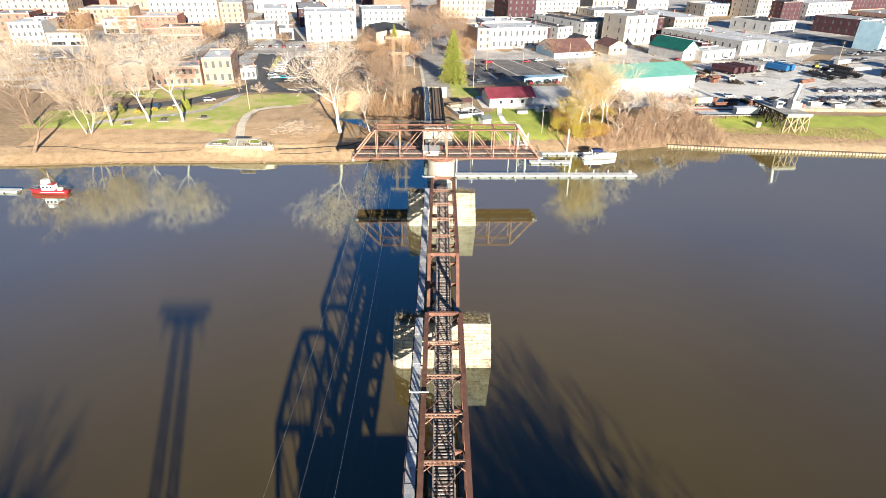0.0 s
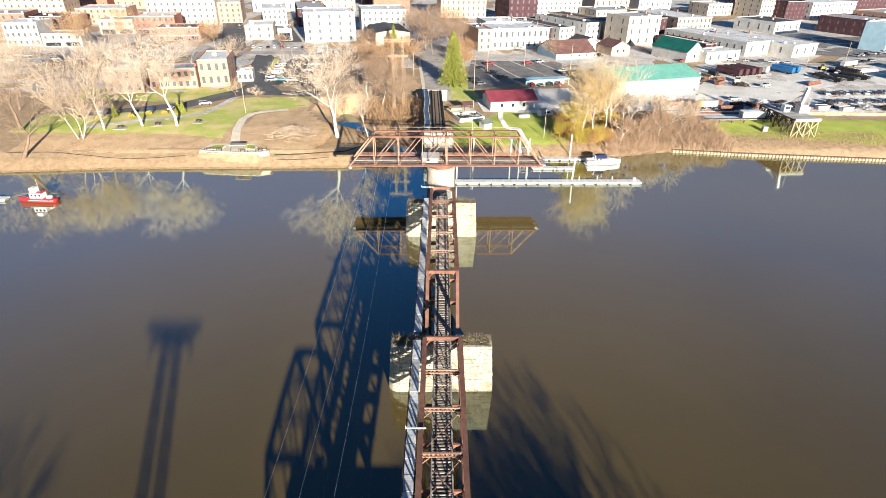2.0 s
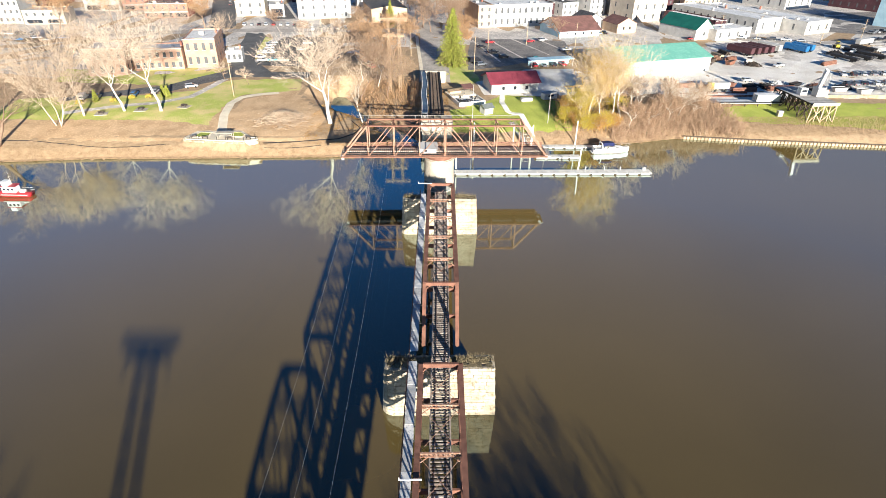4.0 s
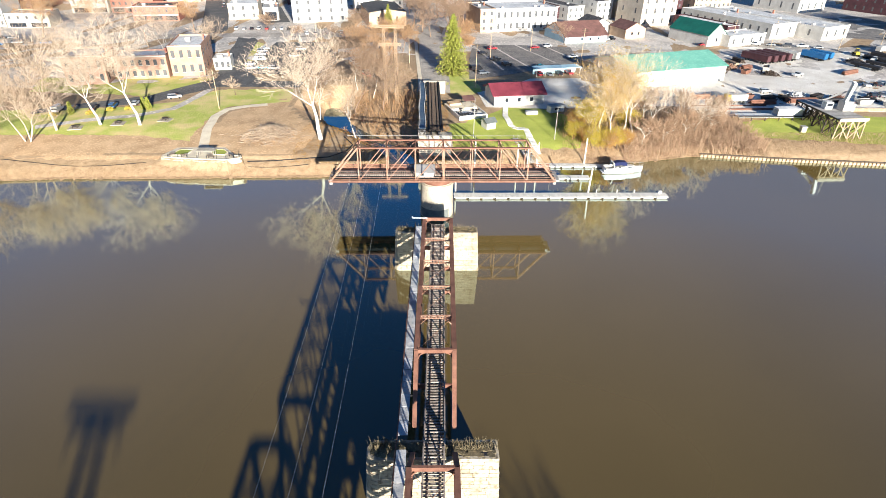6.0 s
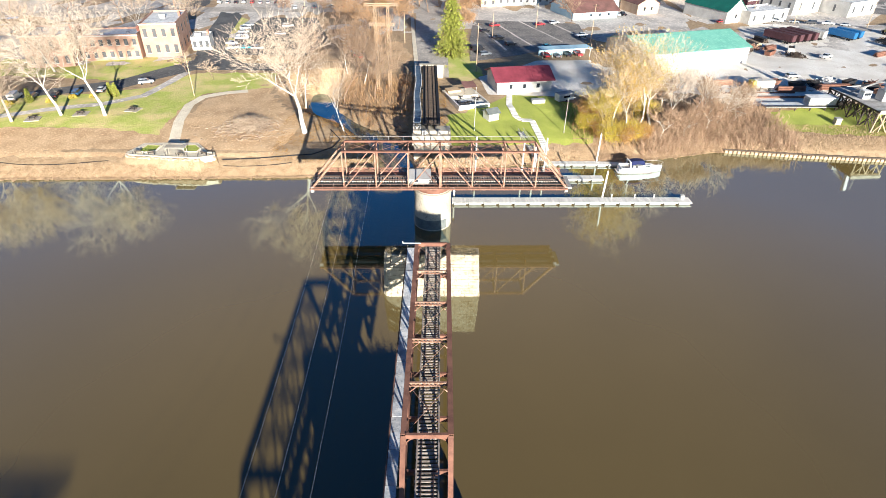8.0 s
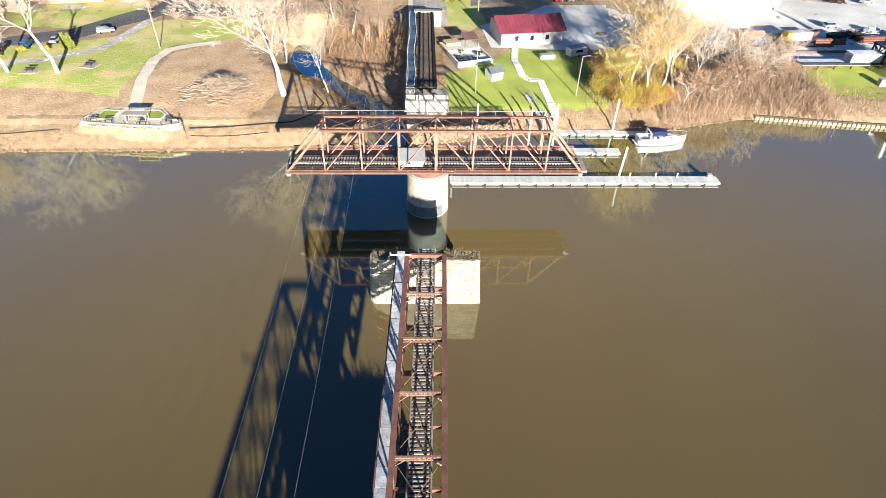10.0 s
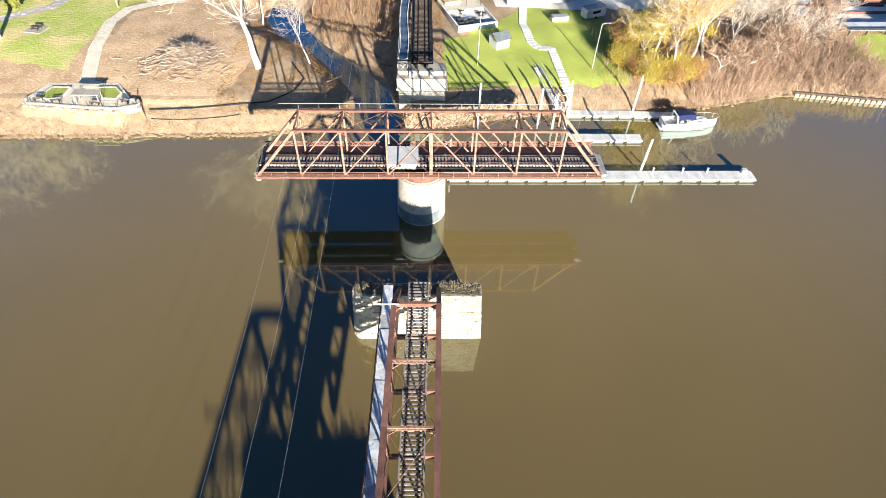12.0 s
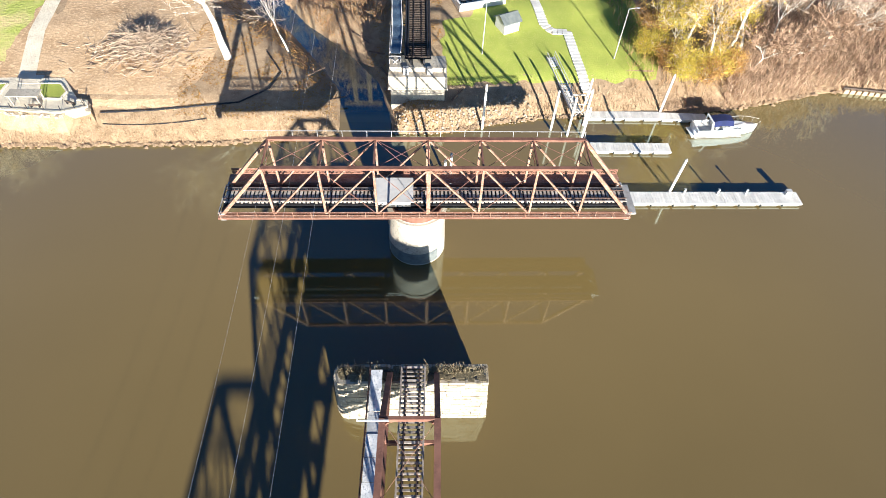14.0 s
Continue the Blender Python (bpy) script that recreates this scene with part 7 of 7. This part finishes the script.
# the back rows that close the view
rnd = random.Random(77)
kinds = (("white", "roof_white", "white far town block"), ("brick", "roof_grey", "red brick far town block"), ("cream", "roof_grey", "cream far town block"), ("tan", "roof_white", "tan far town block"), ("darkbrick", "roof_dark", "dark brick far town block"), ("palebrick", "roof_white", "pale brick far town block"))
for row in range(2):
    y = 440 + row * 62
    x = -520 - row * 30
    while x < 620:
        w = rnd.uniform(24, 48)
        if not (-245 < x - (440 - y) * 0.3 < -205) and not (-30 < x < 8) and not (y < 520 and (250 < x < 500 or 60 < x + w and x < 140)):
            a, c, lab = rnd.choice(kinds)
            B(x, y + rnd.uniform(-10, 10), w, rnd.uniform(22, 34), rnd.uniform(8, 17), a, c, 8 + 10 * (x > 150), lab + " with a flat roof", rnd.choice((2, 3)), int(w / 6), 0, False, 2)
        x += w + rnd.uniform(6, 26)


# ---- vehicles ----
def car_model(name, paint, kind, label):
    t = thing(name, label, "car", "parked vehicles", (0, 0, -200))
    L, W_ = {"car": (4.6, 1.8), "suv": (4.9, 1.95), "pickup": (5.6, 2.0), "van": (5.8, 2.1)}[kind]
    prof = {"car": ((-2.3, 0.45), (-2.3, 0.95), (-1.6, 1.02), (1.0, 1.02), (2.2, 0.85), (2.3, 0.45)),
            "suv": ((-2.45, 0.5), (-2.45, 1.15), (-1.8, 1.18), (1.1, 1.15), (2.35, 1.0), (2.45, 0.5)),
            "pickup": ((-2.8, 0.55), (-2.8, 1.15), (-0.7, 1.15), (1.4, 1.15), (2.7, 1.05), (2.8, 0.55)),
            "van": ((-2.9, 0.5), (-2.9, 1.3), (-2.0, 1.3), (1.8, 1.3), (2.8, 1.1), (2.9, 0.5))}[kind]
    cab = {"car": ((-1.75, 1.0), (-1.15, 1.45), (0.35, 1.45), (1.05, 1.0)), "suv": ((-2.4, 1.15), (-2.2, 1.75), (0.4, 1.75), (1.2, 1.15)),
           "pickup": ((-0.8, 1.13), (-0.6, 1.8), (0.7, 1.8), (1.45, 1.13)), "van": ((-2.88, 1.28), (-2.8, 2.3), (1.2, 2.3), (2.1, 1.28))}[kind]

    def extrude(pts, w, inset=0.0):
        n = len(pts)
        f = Form()
        f.v = [(x, -w / 2 + (inset if z > pts[0][1] + 0.1 else 0), z) for x, z in pts] + [(x, w / 2 - (inset if z > pts[0][1] + 0.1 else 0), z) for x, z in pts]
        f.f = [tuple(range(n)), tuple(reversed(range(n, 2 * n)))] + [(i, n + i, n + (i + 1) % n, (i + 1) % n) for i in range(n)]
        return f

    part("body", extrude(prof, W_, 0.06), M[paint], t)
    part("glasshouse", extrude(cab, W_ - 0.12, 0.18), M["glass"], t, "dark windows")
    (x0, z0), (x1, z1), (x2, z2), (x3, z3) = cab
    part("roof_panel", Form().box(x1 - 0.05, x2 + 0.05, -W_ / 2 + 0.24, W_ / 2 - 0.24, z1 - 0.03, z1 + 0.04), M[paint], t)
    if kind == "van":
        part("side_panel", Form().box(-2.85, 1.0, -W_ / 2 + 0.0, W_ / 2 - 0.0, 1.25, 2.26), M[paint], t)
    for x in (-L * 0.3, L * 0.3):
        for s in (-1, 1):
            part("wheel", Form().tube((x, s * (W_ / 2 - 0.2), 0.34), (x, s * (W_ / 2 + 0.01), 0.34), 0.34, n=14), M["tyre"], t)
    for s in (-1, 1):
        part("headlight", Form().box(L / 2 - 0.12, L / 2 + 0.01, s * W_ * 0.36 - 0.16, s * W_ * 0.36 + 0.16, 0.62, 0.80), M["white"], t)
        part("tail_light", Form().box(-L / 2 - 0.01, -L / 2 + 0.1, s * W_ * 0.38 - 0.12, s * W_ * 0.38 + 0.12, 0.70, 0.92), M["car_red"], t)
    return t


MODELS = {}
for col in ("white", "grey", "black", "red", "blue", "silver", "teal"):
    for kind, nm in (("car", "car"), ("suv", "car"), ("pickup", "pickup_truck"), ("van", "van")):
        MODELS[(col, kind)] = None


def park(x, y, rz, col="white", kind="car"):
    where = {"car": "parked %s saloon car", "suv": "parked %s sport utility car", "pickup": "parked %s pickup truck with open bed", "van": "parked %s delivery van, boxy"}[kind]
    m = pose(x, y, land(x, y) + 0.14, 0, 0, rz)
    if MODELS[(col, kind)] is None:
        MODELS[(col, kind)] = car_model({"car": "car", "suv": "car", "pickup": "pickup_truck", "van": "van"}[kind], "car_" + col, kind, where % col)
        MODELS[(col, kind)].matrix_world = m
        return MODELS[(col, kind)]
    return copy_thing(MODELS[(col, kind)], m)


park(-127.0, 91.5, 100, "white", "van")
park(-122.5, 92.8, 100, "grey", "suv")
park(-116.0, 94.0, 100, "black", "car")
park(-110.5, 96.5, 100, "blue", "suv")
park(-104.0, 99.5, 95, "silver", "car")
park(-92.9, 107.0, 25, "silver", "suv")
for x, y, c, k in ((-75.3, 149.2, "white", "suv"), (-71.0, 149.6, "teal", "car"), (-78.2, 156, "white", "car"), (-76.2, 164, "white", "pickup"), (-77.5, 169, "silver", "suv"), (-78.5, 175, "white", "car"), (-79.2, 181, "grey", "suv"), (-79.6, 187, "silver", "car"), (-66, 149, "silver", "suv"), (-62, 172, "white", "car"), (-61, 178, "black", "suv"), (-61.5, 186, "white", "suv")):
    park(x, y, 10 if x < -70 else 4, c, k)
for x, y, c, k in ((-33.4, 162, "white", "suv"), (-31.0, 155.5, "white", "van"), (-28.3, 149, "red", "car"), (-26.5, 144, "silver", "suv"), (-25.1, 139, "red", "suv")):
    park(x, y, 120, c, k)
for x, y, c, k in ((32.9, 192, "red", "suv"), (27.6, 182, "black", "car"), (32.2, 170, "black", "pickup"), (36.5, 160, "black", "suv"), (51.4, 157, "teal", "car"), (22.0, 151.5, "black", "van"), (24.6, 144.5, "grey", "suv"), (55, 196, "red", "car"), (62, 199, "white", "suv"), (70, 176, "white", "pickup")):
    park(x, y, 25, c, k)
for x, y, c, k in ((48.5, 143.2, "red", "suv"), (53, 144, "grey", "car"), (57.5, 145, "black", "suv"), (62, 146, "red", "pickup")):
    park(x, y, 100, c, k)
for i in range(12):
    park(176 + i * 4.4, 116 + i * 0.25 + (i % 3) * 0.5, 72, ("black", "grey", "black", "white", "grey")[i % 5], ("suv", "pickup", "car")[i % 3])
for i in range(9):
    park(184 + i * 4.8, 131 + i * 0.3, 70, ("white", "black", "silver", "grey")[i % 4], ("pickup", "suv", "car")[i % 3])
for i in range(9):
    park(-108 + i * 4.2, 238 + i * 0.2, 96, ("white", "silver", "black", "white", "red")[i % 5], ("suv", "car", "car")[i % 3])
for i in range(7):
    park(-140 - i * 5.2, 318 + i * 17, 107, ("black", "grey", "white")[i % 3], ("suv", "car")[i % 2])
    park(-246 + i * 5.6, 203.5 + i * 0.3, 4, ("white", "black", "grey", "silver")[i % 4], ("car", "suv")[i % 2])
for i in range(6):
    park(-224 + i * 7, 190 + (i % 2) * 4, 12, ("white", "grey", "blue")[i % 3], ("car", "suv")[i % 2])
for x, y, rz, c, k in ((163, 146, 24, "white", "pickup"), (218, 176, 40, "white", "pickup"), (136, 121, 10, "white", "suv"), (248, 206, 16, "black", "suv"), (254, 208, 16, "black", "car"), (260, 210, 16, "grey", "suv"), (243, 204, 16, "black", "pickup"), (146, 206, 20, "red", "car"), (286, 214, 16, "white", "pickup")):
    park(x, y, rz, c, k)

# rows of cars along the town streets
for i in range(6):
    park(168 + i * 7.5, 211 - i * 1.8, 164, ("black", "white", "grey")[i % 3], ("suv", "pickup", "car")[i % 3])
for i in range(7):
    park(262 + i * 5.2, 228 + i * 2.4, 118, ("grey", "white", "black", "silver")[i % 4], ("suv", "car", "pickup")[i % 3])
for i in range(6):
    park(84 + i * 3.4, 214 + i * 1.2, 107, ("silver", "black", "red", "white")[i % 4], ("car", "suv", "pickup")[i % 3])
for i in range(6):
    park(-66 + i * 4.6, 226 + i * 1.0, 100, ("white", "grey", "black")[i % 3], ("suv", "car")[i % 2])


# ---- the work yard on the right bank ----
def trailer(x, y, rz, L, h, paint, label, name="cargo_trailer"):
    t = thing(name, label, "trailer", "yard trailers", (x, y, land(x, y) + 0.05), rz)
    body = part("box", chamfer_box(L, 2.6, h, 0.06), M[paint], t, "ribbed box sides")
    body.location = (0, 0, 1.1 + h / 2)
    rib = Form().box(-0.05, 0.05, -0.04, 0.04, 0.05 - h / 2, h / 2 - 0.05).mesh("rib", M[paint])
    for k in range(int(L / 1.2)):
        for s in (-1, 1):
            part("rib", rib, None, body).location = (-L / 2 + 0.6 + k * 1.2, s * 1.33, 0)
    part("chassis", Form().box(-L / 2, L / 2, -0.5, 0.5, 0.8, 1.1), M["black_steel"], t)
    for x0 in (-L * 0.36, -L * 0.28, L * 0.3):
        for s in (-1, 1):
            part("wheel", Form().tube((x0, s * 0.9, 0.5), (x0, s * 1.25, 0.5), 0.5, n=14), M["tyre"], t)
    return t


for k in range(4):
    trailer(157 + k * 4.2, 172 + k * 1.6, 118, 14, 2.8, "darkbrick", "dark maroon cargo trailer in the yard")
trailer(175, 178, 118, 12, 3.0, "white", "white cargo trailer in the yard")
trailer(189, 178, 118, 12, 2.6, "car_blue", "bright blue tipper trailer")
trailer(193.5, 180, 118, 11, 2.6, "car_blue", "bright blue tipper trailer")
trailer(236, 195, 26, 12, 2.4, "white", "pale cargo trailer standing beside the street")
for k in range(3):
    trailer(203 + k * 9, 160 + k * 3, 116, 13, 1.0, "black_steel", "dark empty flatbed trailer in the yard", "flatbed_trailer")
for k in range(3):
    trailer(243 + k * 10, 166 + k * 3.5, 24, 12, 2.4, ("black_steel", "roof_grey", "darkbrick")[k], "dark cargo trailer in the back of the yard")
trailer(262, 190, 22, 12, 2.4, "white", "white cargo trailer beside the street")
trailer(118, 107.5, 8, 7, 2.4, "white", "white storage container with an orange end", "storage_container")
t = trailer(113.8, 107.0, 8, 1.4, 2.4, "car_yellow", "orange-yellow generator box beside a container", "generator_box")


def loader(x, y, rz):
    t = thing("wheel_loader", "yellow wheel loader in the yard", "loader", "", (x, y, land(x, y) + 0.05), rz)
    part("body", chamfer_box(3.4, 1.7, 1.3, 0.12), M["car_yellow"], t).location = (-1.0, 0, 1.5)
    part("cab", chamfer_box(1.5, 1.5, 1.5, 0.08), M["glass"], t).location = (0.3, 0, 2.7)
    part("cab_roof", chamfer_box(1.7, 1.7, 0.12, 0.04), M["car_yellow"], t).location = (0.3, 0, 3.5)
    part("boom", Form().beam((0.9, -0.5, 1.8), (3.4, -0.5, 0.9), 0.2, 0.35).beam((0.9, 0.5, 1.8), (3.4, 0.5, 0.9), 0.2, 0.35), M["car_yellow"], t)
    part("bucket", Form().add([(3.4, -1.3, 0.2), (4.6, -1.3, 0.1), (3.4, -1.3, 1.3), (3.4, 1.3, 0.2), (4.6, 1.3, 0.1), (3.4, 1.3, 1.3)], [(0, 1, 2), (5, 4, 3), (0, 3, 4, 1), (0, 2, 5, 3), (1, 4, 5, 2)]), M["roof_grey"], t)
    for x0 in (-1.8, 1.2):
        for s in (-1, 1):
            part("wheel", Form().tube((x0, s * 0.8, 0.7), (x0, s * 1.25, 0.7), 0.7, n=16), M["tyre"], t)


loader(216, 187, 70)


def timber_heap(x, y, rz, n, L, label, material="timber"):
    t = thing("pipe_stack", label, "stack", "yard stacks", (x, y, land(x, y) + 0.05), rz)
    for row in range(3):
        for i in range(n - row):
            part("pipe", Form().tube((-L / 2 + random.uniform(-0.4, 0.4), (i + row / 2) * 0.6, 0.3 + row * 0.52), (L / 2 + random.uniform(-0.4, 0.4), (i + row / 2) * 0.6, 0.3 + row * 0.52), 0.29, n=8), M[material], t)


for x, y, rz, n, L, m in ((137, 158, 100, 6, 7, "timber"), (144, 166, 100, 5, 8, "timber_pale"), (150, 172, 100, 5, 7, "timber"), (147, 158, 30, 5, 6, "rust"), (222, 178, 115, 8, 12, "black_steel"), (230, 184, 115, 8, 12, "black_steel"), (238, 180, 20, 7, 14, "roof_grey"), (190, 150, 28, 4, 10, "rust"), (144, 108, 4, 5, 12, "rust"), (128, 106, 4, 4, 10, "rust"), (156, 108, 4, 5, 9, "black_steel"), (106, 112, 10, 4, 8, "rust_pale")):
    timber_heap(x, y, rz, n, L, "stack of long pipes and beams in the yard", m)


def yard_wall():
    t = thing("loading_edge", "rusty brown loading edge with pale rail above the slope", "edge wall", "", (0, 0, 0))
    part("edge_beam", Form().beam((108, 99.5, 5.5), (137, 100.5, 5.7), 0.5, 0.8), M["rust"], t)
    part("edge_beam", Form().beam((100, 104, 5.4), (128, 104.5, 5.7), 0.4, 0.6), M["rust"], t)
    for k in range(12):
        x = 146 + k * 4.2
        part("fence_post", Form().beam((x, 98.6, 4.6), (x, 98.6, 6.9), 0.14, 0.14), M["timber_pale"], t)
        for j in range(5):
            part("fence_board", Form().box(x + 0.15 + j * 0.82, x + 0.85 + j * 0.82, 98.5, 98.6, 5.3, 6.7), M["timber_pale"], t)


yard_wall()


def trestle_platform():
    t = thing("loading_trestle", "timber trestle platform with a white hopper plant, shaded side painted dark", "trestle", "", (138.6, 84.5, 0), 4)
    zt = 10.4
    part("deck", chamfer_box(9.8, 23.0, 0.5, 0.05), M["timber"], t).location = (0, 0, zt)
    for i in range(20):
        part("deck_plank", Form().box(-5.0, 5.0, -11.4 + i * 1.14, -10.36 + i * 1.14, zt + 0.25, zt + 0.33), M["plank"], t)
    for j, y in enumerate((-11.0, -5.5, 0.0, 5.5, 11.0)):
        for x in (-4.6, -2.3, 0, 2.3, 4.6):
            z0 = land(139 + x, 84.5 + y) - 0.5
            # sunlit front row painted in pale timber, shaded rows behind it in dark
            part("post", Form().beam((x * 1.08, y, z0), (x, y, zt - 0.2), 0.34, 0.34), M["timber_pale"] if j == 0 else M["timber"], t)
        part("cap_beam", Form().box(-5.0, 5.0, y - 0.2, y + 0.2, zt - 0.65, zt - 0.25), M["timber_pale"] if j == 0 else M["timber"], t)
        for a in (-1, 1):
            part("brace", Form().beam((-4.6 * a, y - 0.22, land(139, 84.5 + y)), (0, y - 0.22, zt - 0.6), 0.14, 0.26).beam((0, y - 0.22, land(139, 84.5 + y)), (4.6 * a, y - 0.22, zt - 0.6), 0.14, 0.26), M["timber_pale"] if j == 0 else M["timber"], t)
    for x in (-4.75, 4.75):
        for y in (-8.2, -2.7, 2.7, 8.2):
            part("side_brace", Form().beam((x, y - 2.7, land(139 + x, 84.5 + y)), (x, y + 2.7, zt - 0.5), 0.14, 0.26).beam((x, y + 2.7, land(139 + x, 84.5 + y)), (x, y - 2.7, zt - 0.5), 0.14, 0.26), M["timber"], t)
    part("plinth_band", Form().box(-5.05, 5.05, -11.7, -11.55, zt - 0.35, zt + 0.7), M["concrete"], t, "pale concrete edge")


trestle_platform()
t = thing("hopper_plant", "white sheet-metal hopper and leaning conveyor on the trestle", "hopper", "", (140.5, 82.0, 10.75), 4)
part("housing", chamfer_box(3.0, 3.2, 3.2, 0.1), M["white"], t).location = (1.6, 1, 1.6)
part("hopper", Form().add([(0.0, -0.3, 3.2), (1.0, -0.3, 3.2), (1.0, 0.8, 3.2), (0.0, 0.8, 3.2), (0.9, -0.5, 9.2), (1.9, -0.5, 9.2), (1.9, 0.7, 9.8), (0.9, 0.7, 9.8)], [(3, 2, 1, 0), (4, 5, 6, 7), (0, 1, 5, 4), (1, 2, 6, 5), (2, 3, 7, 6), (3, 0, 4, 7)]), M["roof_white"], t, "leaning white hopper shaft")
part("drum", Form().tube((3.6, 0.2, 0.0), (3.6, 0.2, 2.4), 1.0, 1.0, 14), M["white"], t)
part("ladder", Form().beam((2.9, -0.6, 0.0), (2.3, -1.0, 8.6), 0.1, 0.1).beam((3.3, -0.6, 0.0), (2.7, -1.0, 8.6), 0.1, 0.1), M["roof_grey"], t)
part("conveyor", Form().beam((-3.5, 8.0, 0.4), (0.8, 1.5, 6.2), 1.0, 0.5), M["roof_grey"], t)
part("cabin", chamfer_box(2.6, 2.4, 2.4, 0.08), M["roof_white"], t).location = (-3.2, 3, 1.2)
part("cabin_window", Form().box(-4.2, -2.2, 1.76, 1.80, 1.1, 1.9), M["glass"], t)
t = thing("flatbed_landing", "low timber landing with a white machine box on it", "platform", "", (121.5, 90.5, 0), 2)
part("deck", chamfer_box(24, 4.2, 0.4, 0.04), M["roof_white"], t).location = (0, 0, 6.3)
for x in (-11.5, -7, -2, 3, 8, 11.5):
    for y in (-1.8, 1.8):
        part("post", Form().beam((x, y, 3.5), (x, y, 6.2), 0.3, 0.3), M["timber"], t)
part("rail_beam", Form().box(-12, 12, -2.3, -2.1, 6.3, 6.9), M["black_steel"], t)
t = thing("machine_box", "white machine housing on the timber landing", "machine", "", (128.0, 90.6, 6.5), 2)
part("housing", chamfer_box(9.0, 3.4, 2.6, 0.12), M["white"], t).location = (0, 0, 1.3)
part("lid", chamfer_box(9.3, 3.7, 0.15, 0.04), M["roof_white"], t).location = (0, 0, 2.65)
part("vent", Form().box(-4.6, -4.5, -1.0, 1.0, 0.6, 1.9), M["roof_grey"], t)
t = thing("outfall_block", "grey concrete block on the grass slope", "block", "", (128, 79.5, land(128, 79.5)))
part("body", chamfer_box(1.8, 1.6, 2.0, 0.1), M["concrete"], t).location = (0, 0, 0.8)
part("cap", chamfer_box(2.0, 1.8, 0.2, 0.05), M["roof_grey"], t).location = (0, 0, 1.9)


def skip_bin(x, y, rz, paint, label):
    """An open steel skip with sloping ends."""
    t = thing("skip_bin", label, "skip", "yard skips", (x, y, land(x, y) + 0.06), rz)
    body = Form().add([(-2.2, -1.1, 0.15), (2.2, -1.1, 0.15), (2.2, 1.1, 0.15), (-2.2, 1.1, 0.15), (-3.0, -1.2, 1.8), (3.0, -1.2, 1.8), (3.0, 1.2, 1.8), (-3.0, 1.2, 1.8)],
                      [(3, 2, 1, 0), (0, 1, 5, 4), (1, 2, 6, 5), (2, 3, 7, 6), (3, 0, 4, 7)])
    part("body", body, M[paint], t)
    part("rim", Form().beam((-3, -1.2, 1.8), (3, -1.2, 1.8), 0.14, 0.14).beam((-3, 1.2, 1.8), (3, 1.2, 1.8), 0.14, 0.14), M[paint], t)
    part("load", chamfer_box(4.6, 2.0, 0.5, 0.2), M["timber"], t).location = (0, 0, 1.45)
    for k in (-1.2, 0, 1.2):
        part("side_rib", Form().box(k - 0.06, k + 0.06, -1.26, -1.1, 0.2, 1.75), M[paint], t)
    return t


for x, y, rz, paint, label in ((150, 106, 12, "white", "white steel skip heaped with scrap"), (158, 104, 20, "rust", "rusty steel skip heaped with scrap"), (167, 107, 6, "roof_grey", "grey steel skip heaped with scrap"), (132, 111, 15, "black_steel", "black steel skip heaped with scrap"), (124, 113, 8, "rust", "rusty skip beside the pipe stacks"), (176, 105, 14, "white", "white skip beside the board fence"), (152, 113, 30, "black_steel", "sooty skip in the yard's shade"), (142, 150, 40, "rust", "rusty skip behind the warehouse"), (154, 156, 60, "white", "white skip beside the trailers")):
    skip_bin(x, y, rz, paint, label)


def scrap_heap(x, y, r, seed, label, material):
    """A loose heap of beams, plates and offcuts."""
    t = thing("scrap_heap", label, "scrap heap", "scrap heaps", (x, y, land(x, y) + 0.05))
    rnd = random.Random(seed)
    f = Form()
    for _ in range(160):
        a, q = rnd.uniform(0, 6.28), abs(rnd.gauss(0, 0.45))
        c = Vector((math.cos(a) * q * r, math.sin(a) * q * r, max(0.1, 1.6 * (1 - q)) * rnd.random() + 0.1))
        d = Vector((rnd.gauss(0, 1), rnd.gauss(0, 1), rnd.gauss(0, 0.25))).normalized() * rnd.uniform(0.5, 1.6)
        f.beam(c - d, c + d, rnd.uniform(0.1, 0.5), rnd.uniform(0.06, 0.2))
    tagged(part("scrap_metal", f, M[material], t), kind="stuff")


for k, (x, y, r, m) in enumerate(((140, 113, 4, "black_steel"), (147, 117, 3.5, "roof_white"), (160, 112, 4.5, "rust"), (172, 112, 4, "black_steel"), (186, 108, 5, "roof_grey"), (196, 108, 4, "timber"), (130, 152, 4, "timber"), (139, 160, 4, "rust_pale"), (206, 172, 5, "black_steel"), (226, 170, 5, "timber"), (116, 112, 3, "timber_pale"), (152, 148, 4, "timber"))):
    scrap_heap(x, y, r, 300 + k, "loose heap of %s in the yard" % {"black_steel": "sooty steel offcuts", "roof_white": "white sheet offcuts", "rust": "rusty scrap iron", "roof_grey": "grey scrap sheet", "timber": "dark old timbers", "rust_pale": "weathered scrap steel", "timber_pale": "pale sawn timbers"}[m], m)
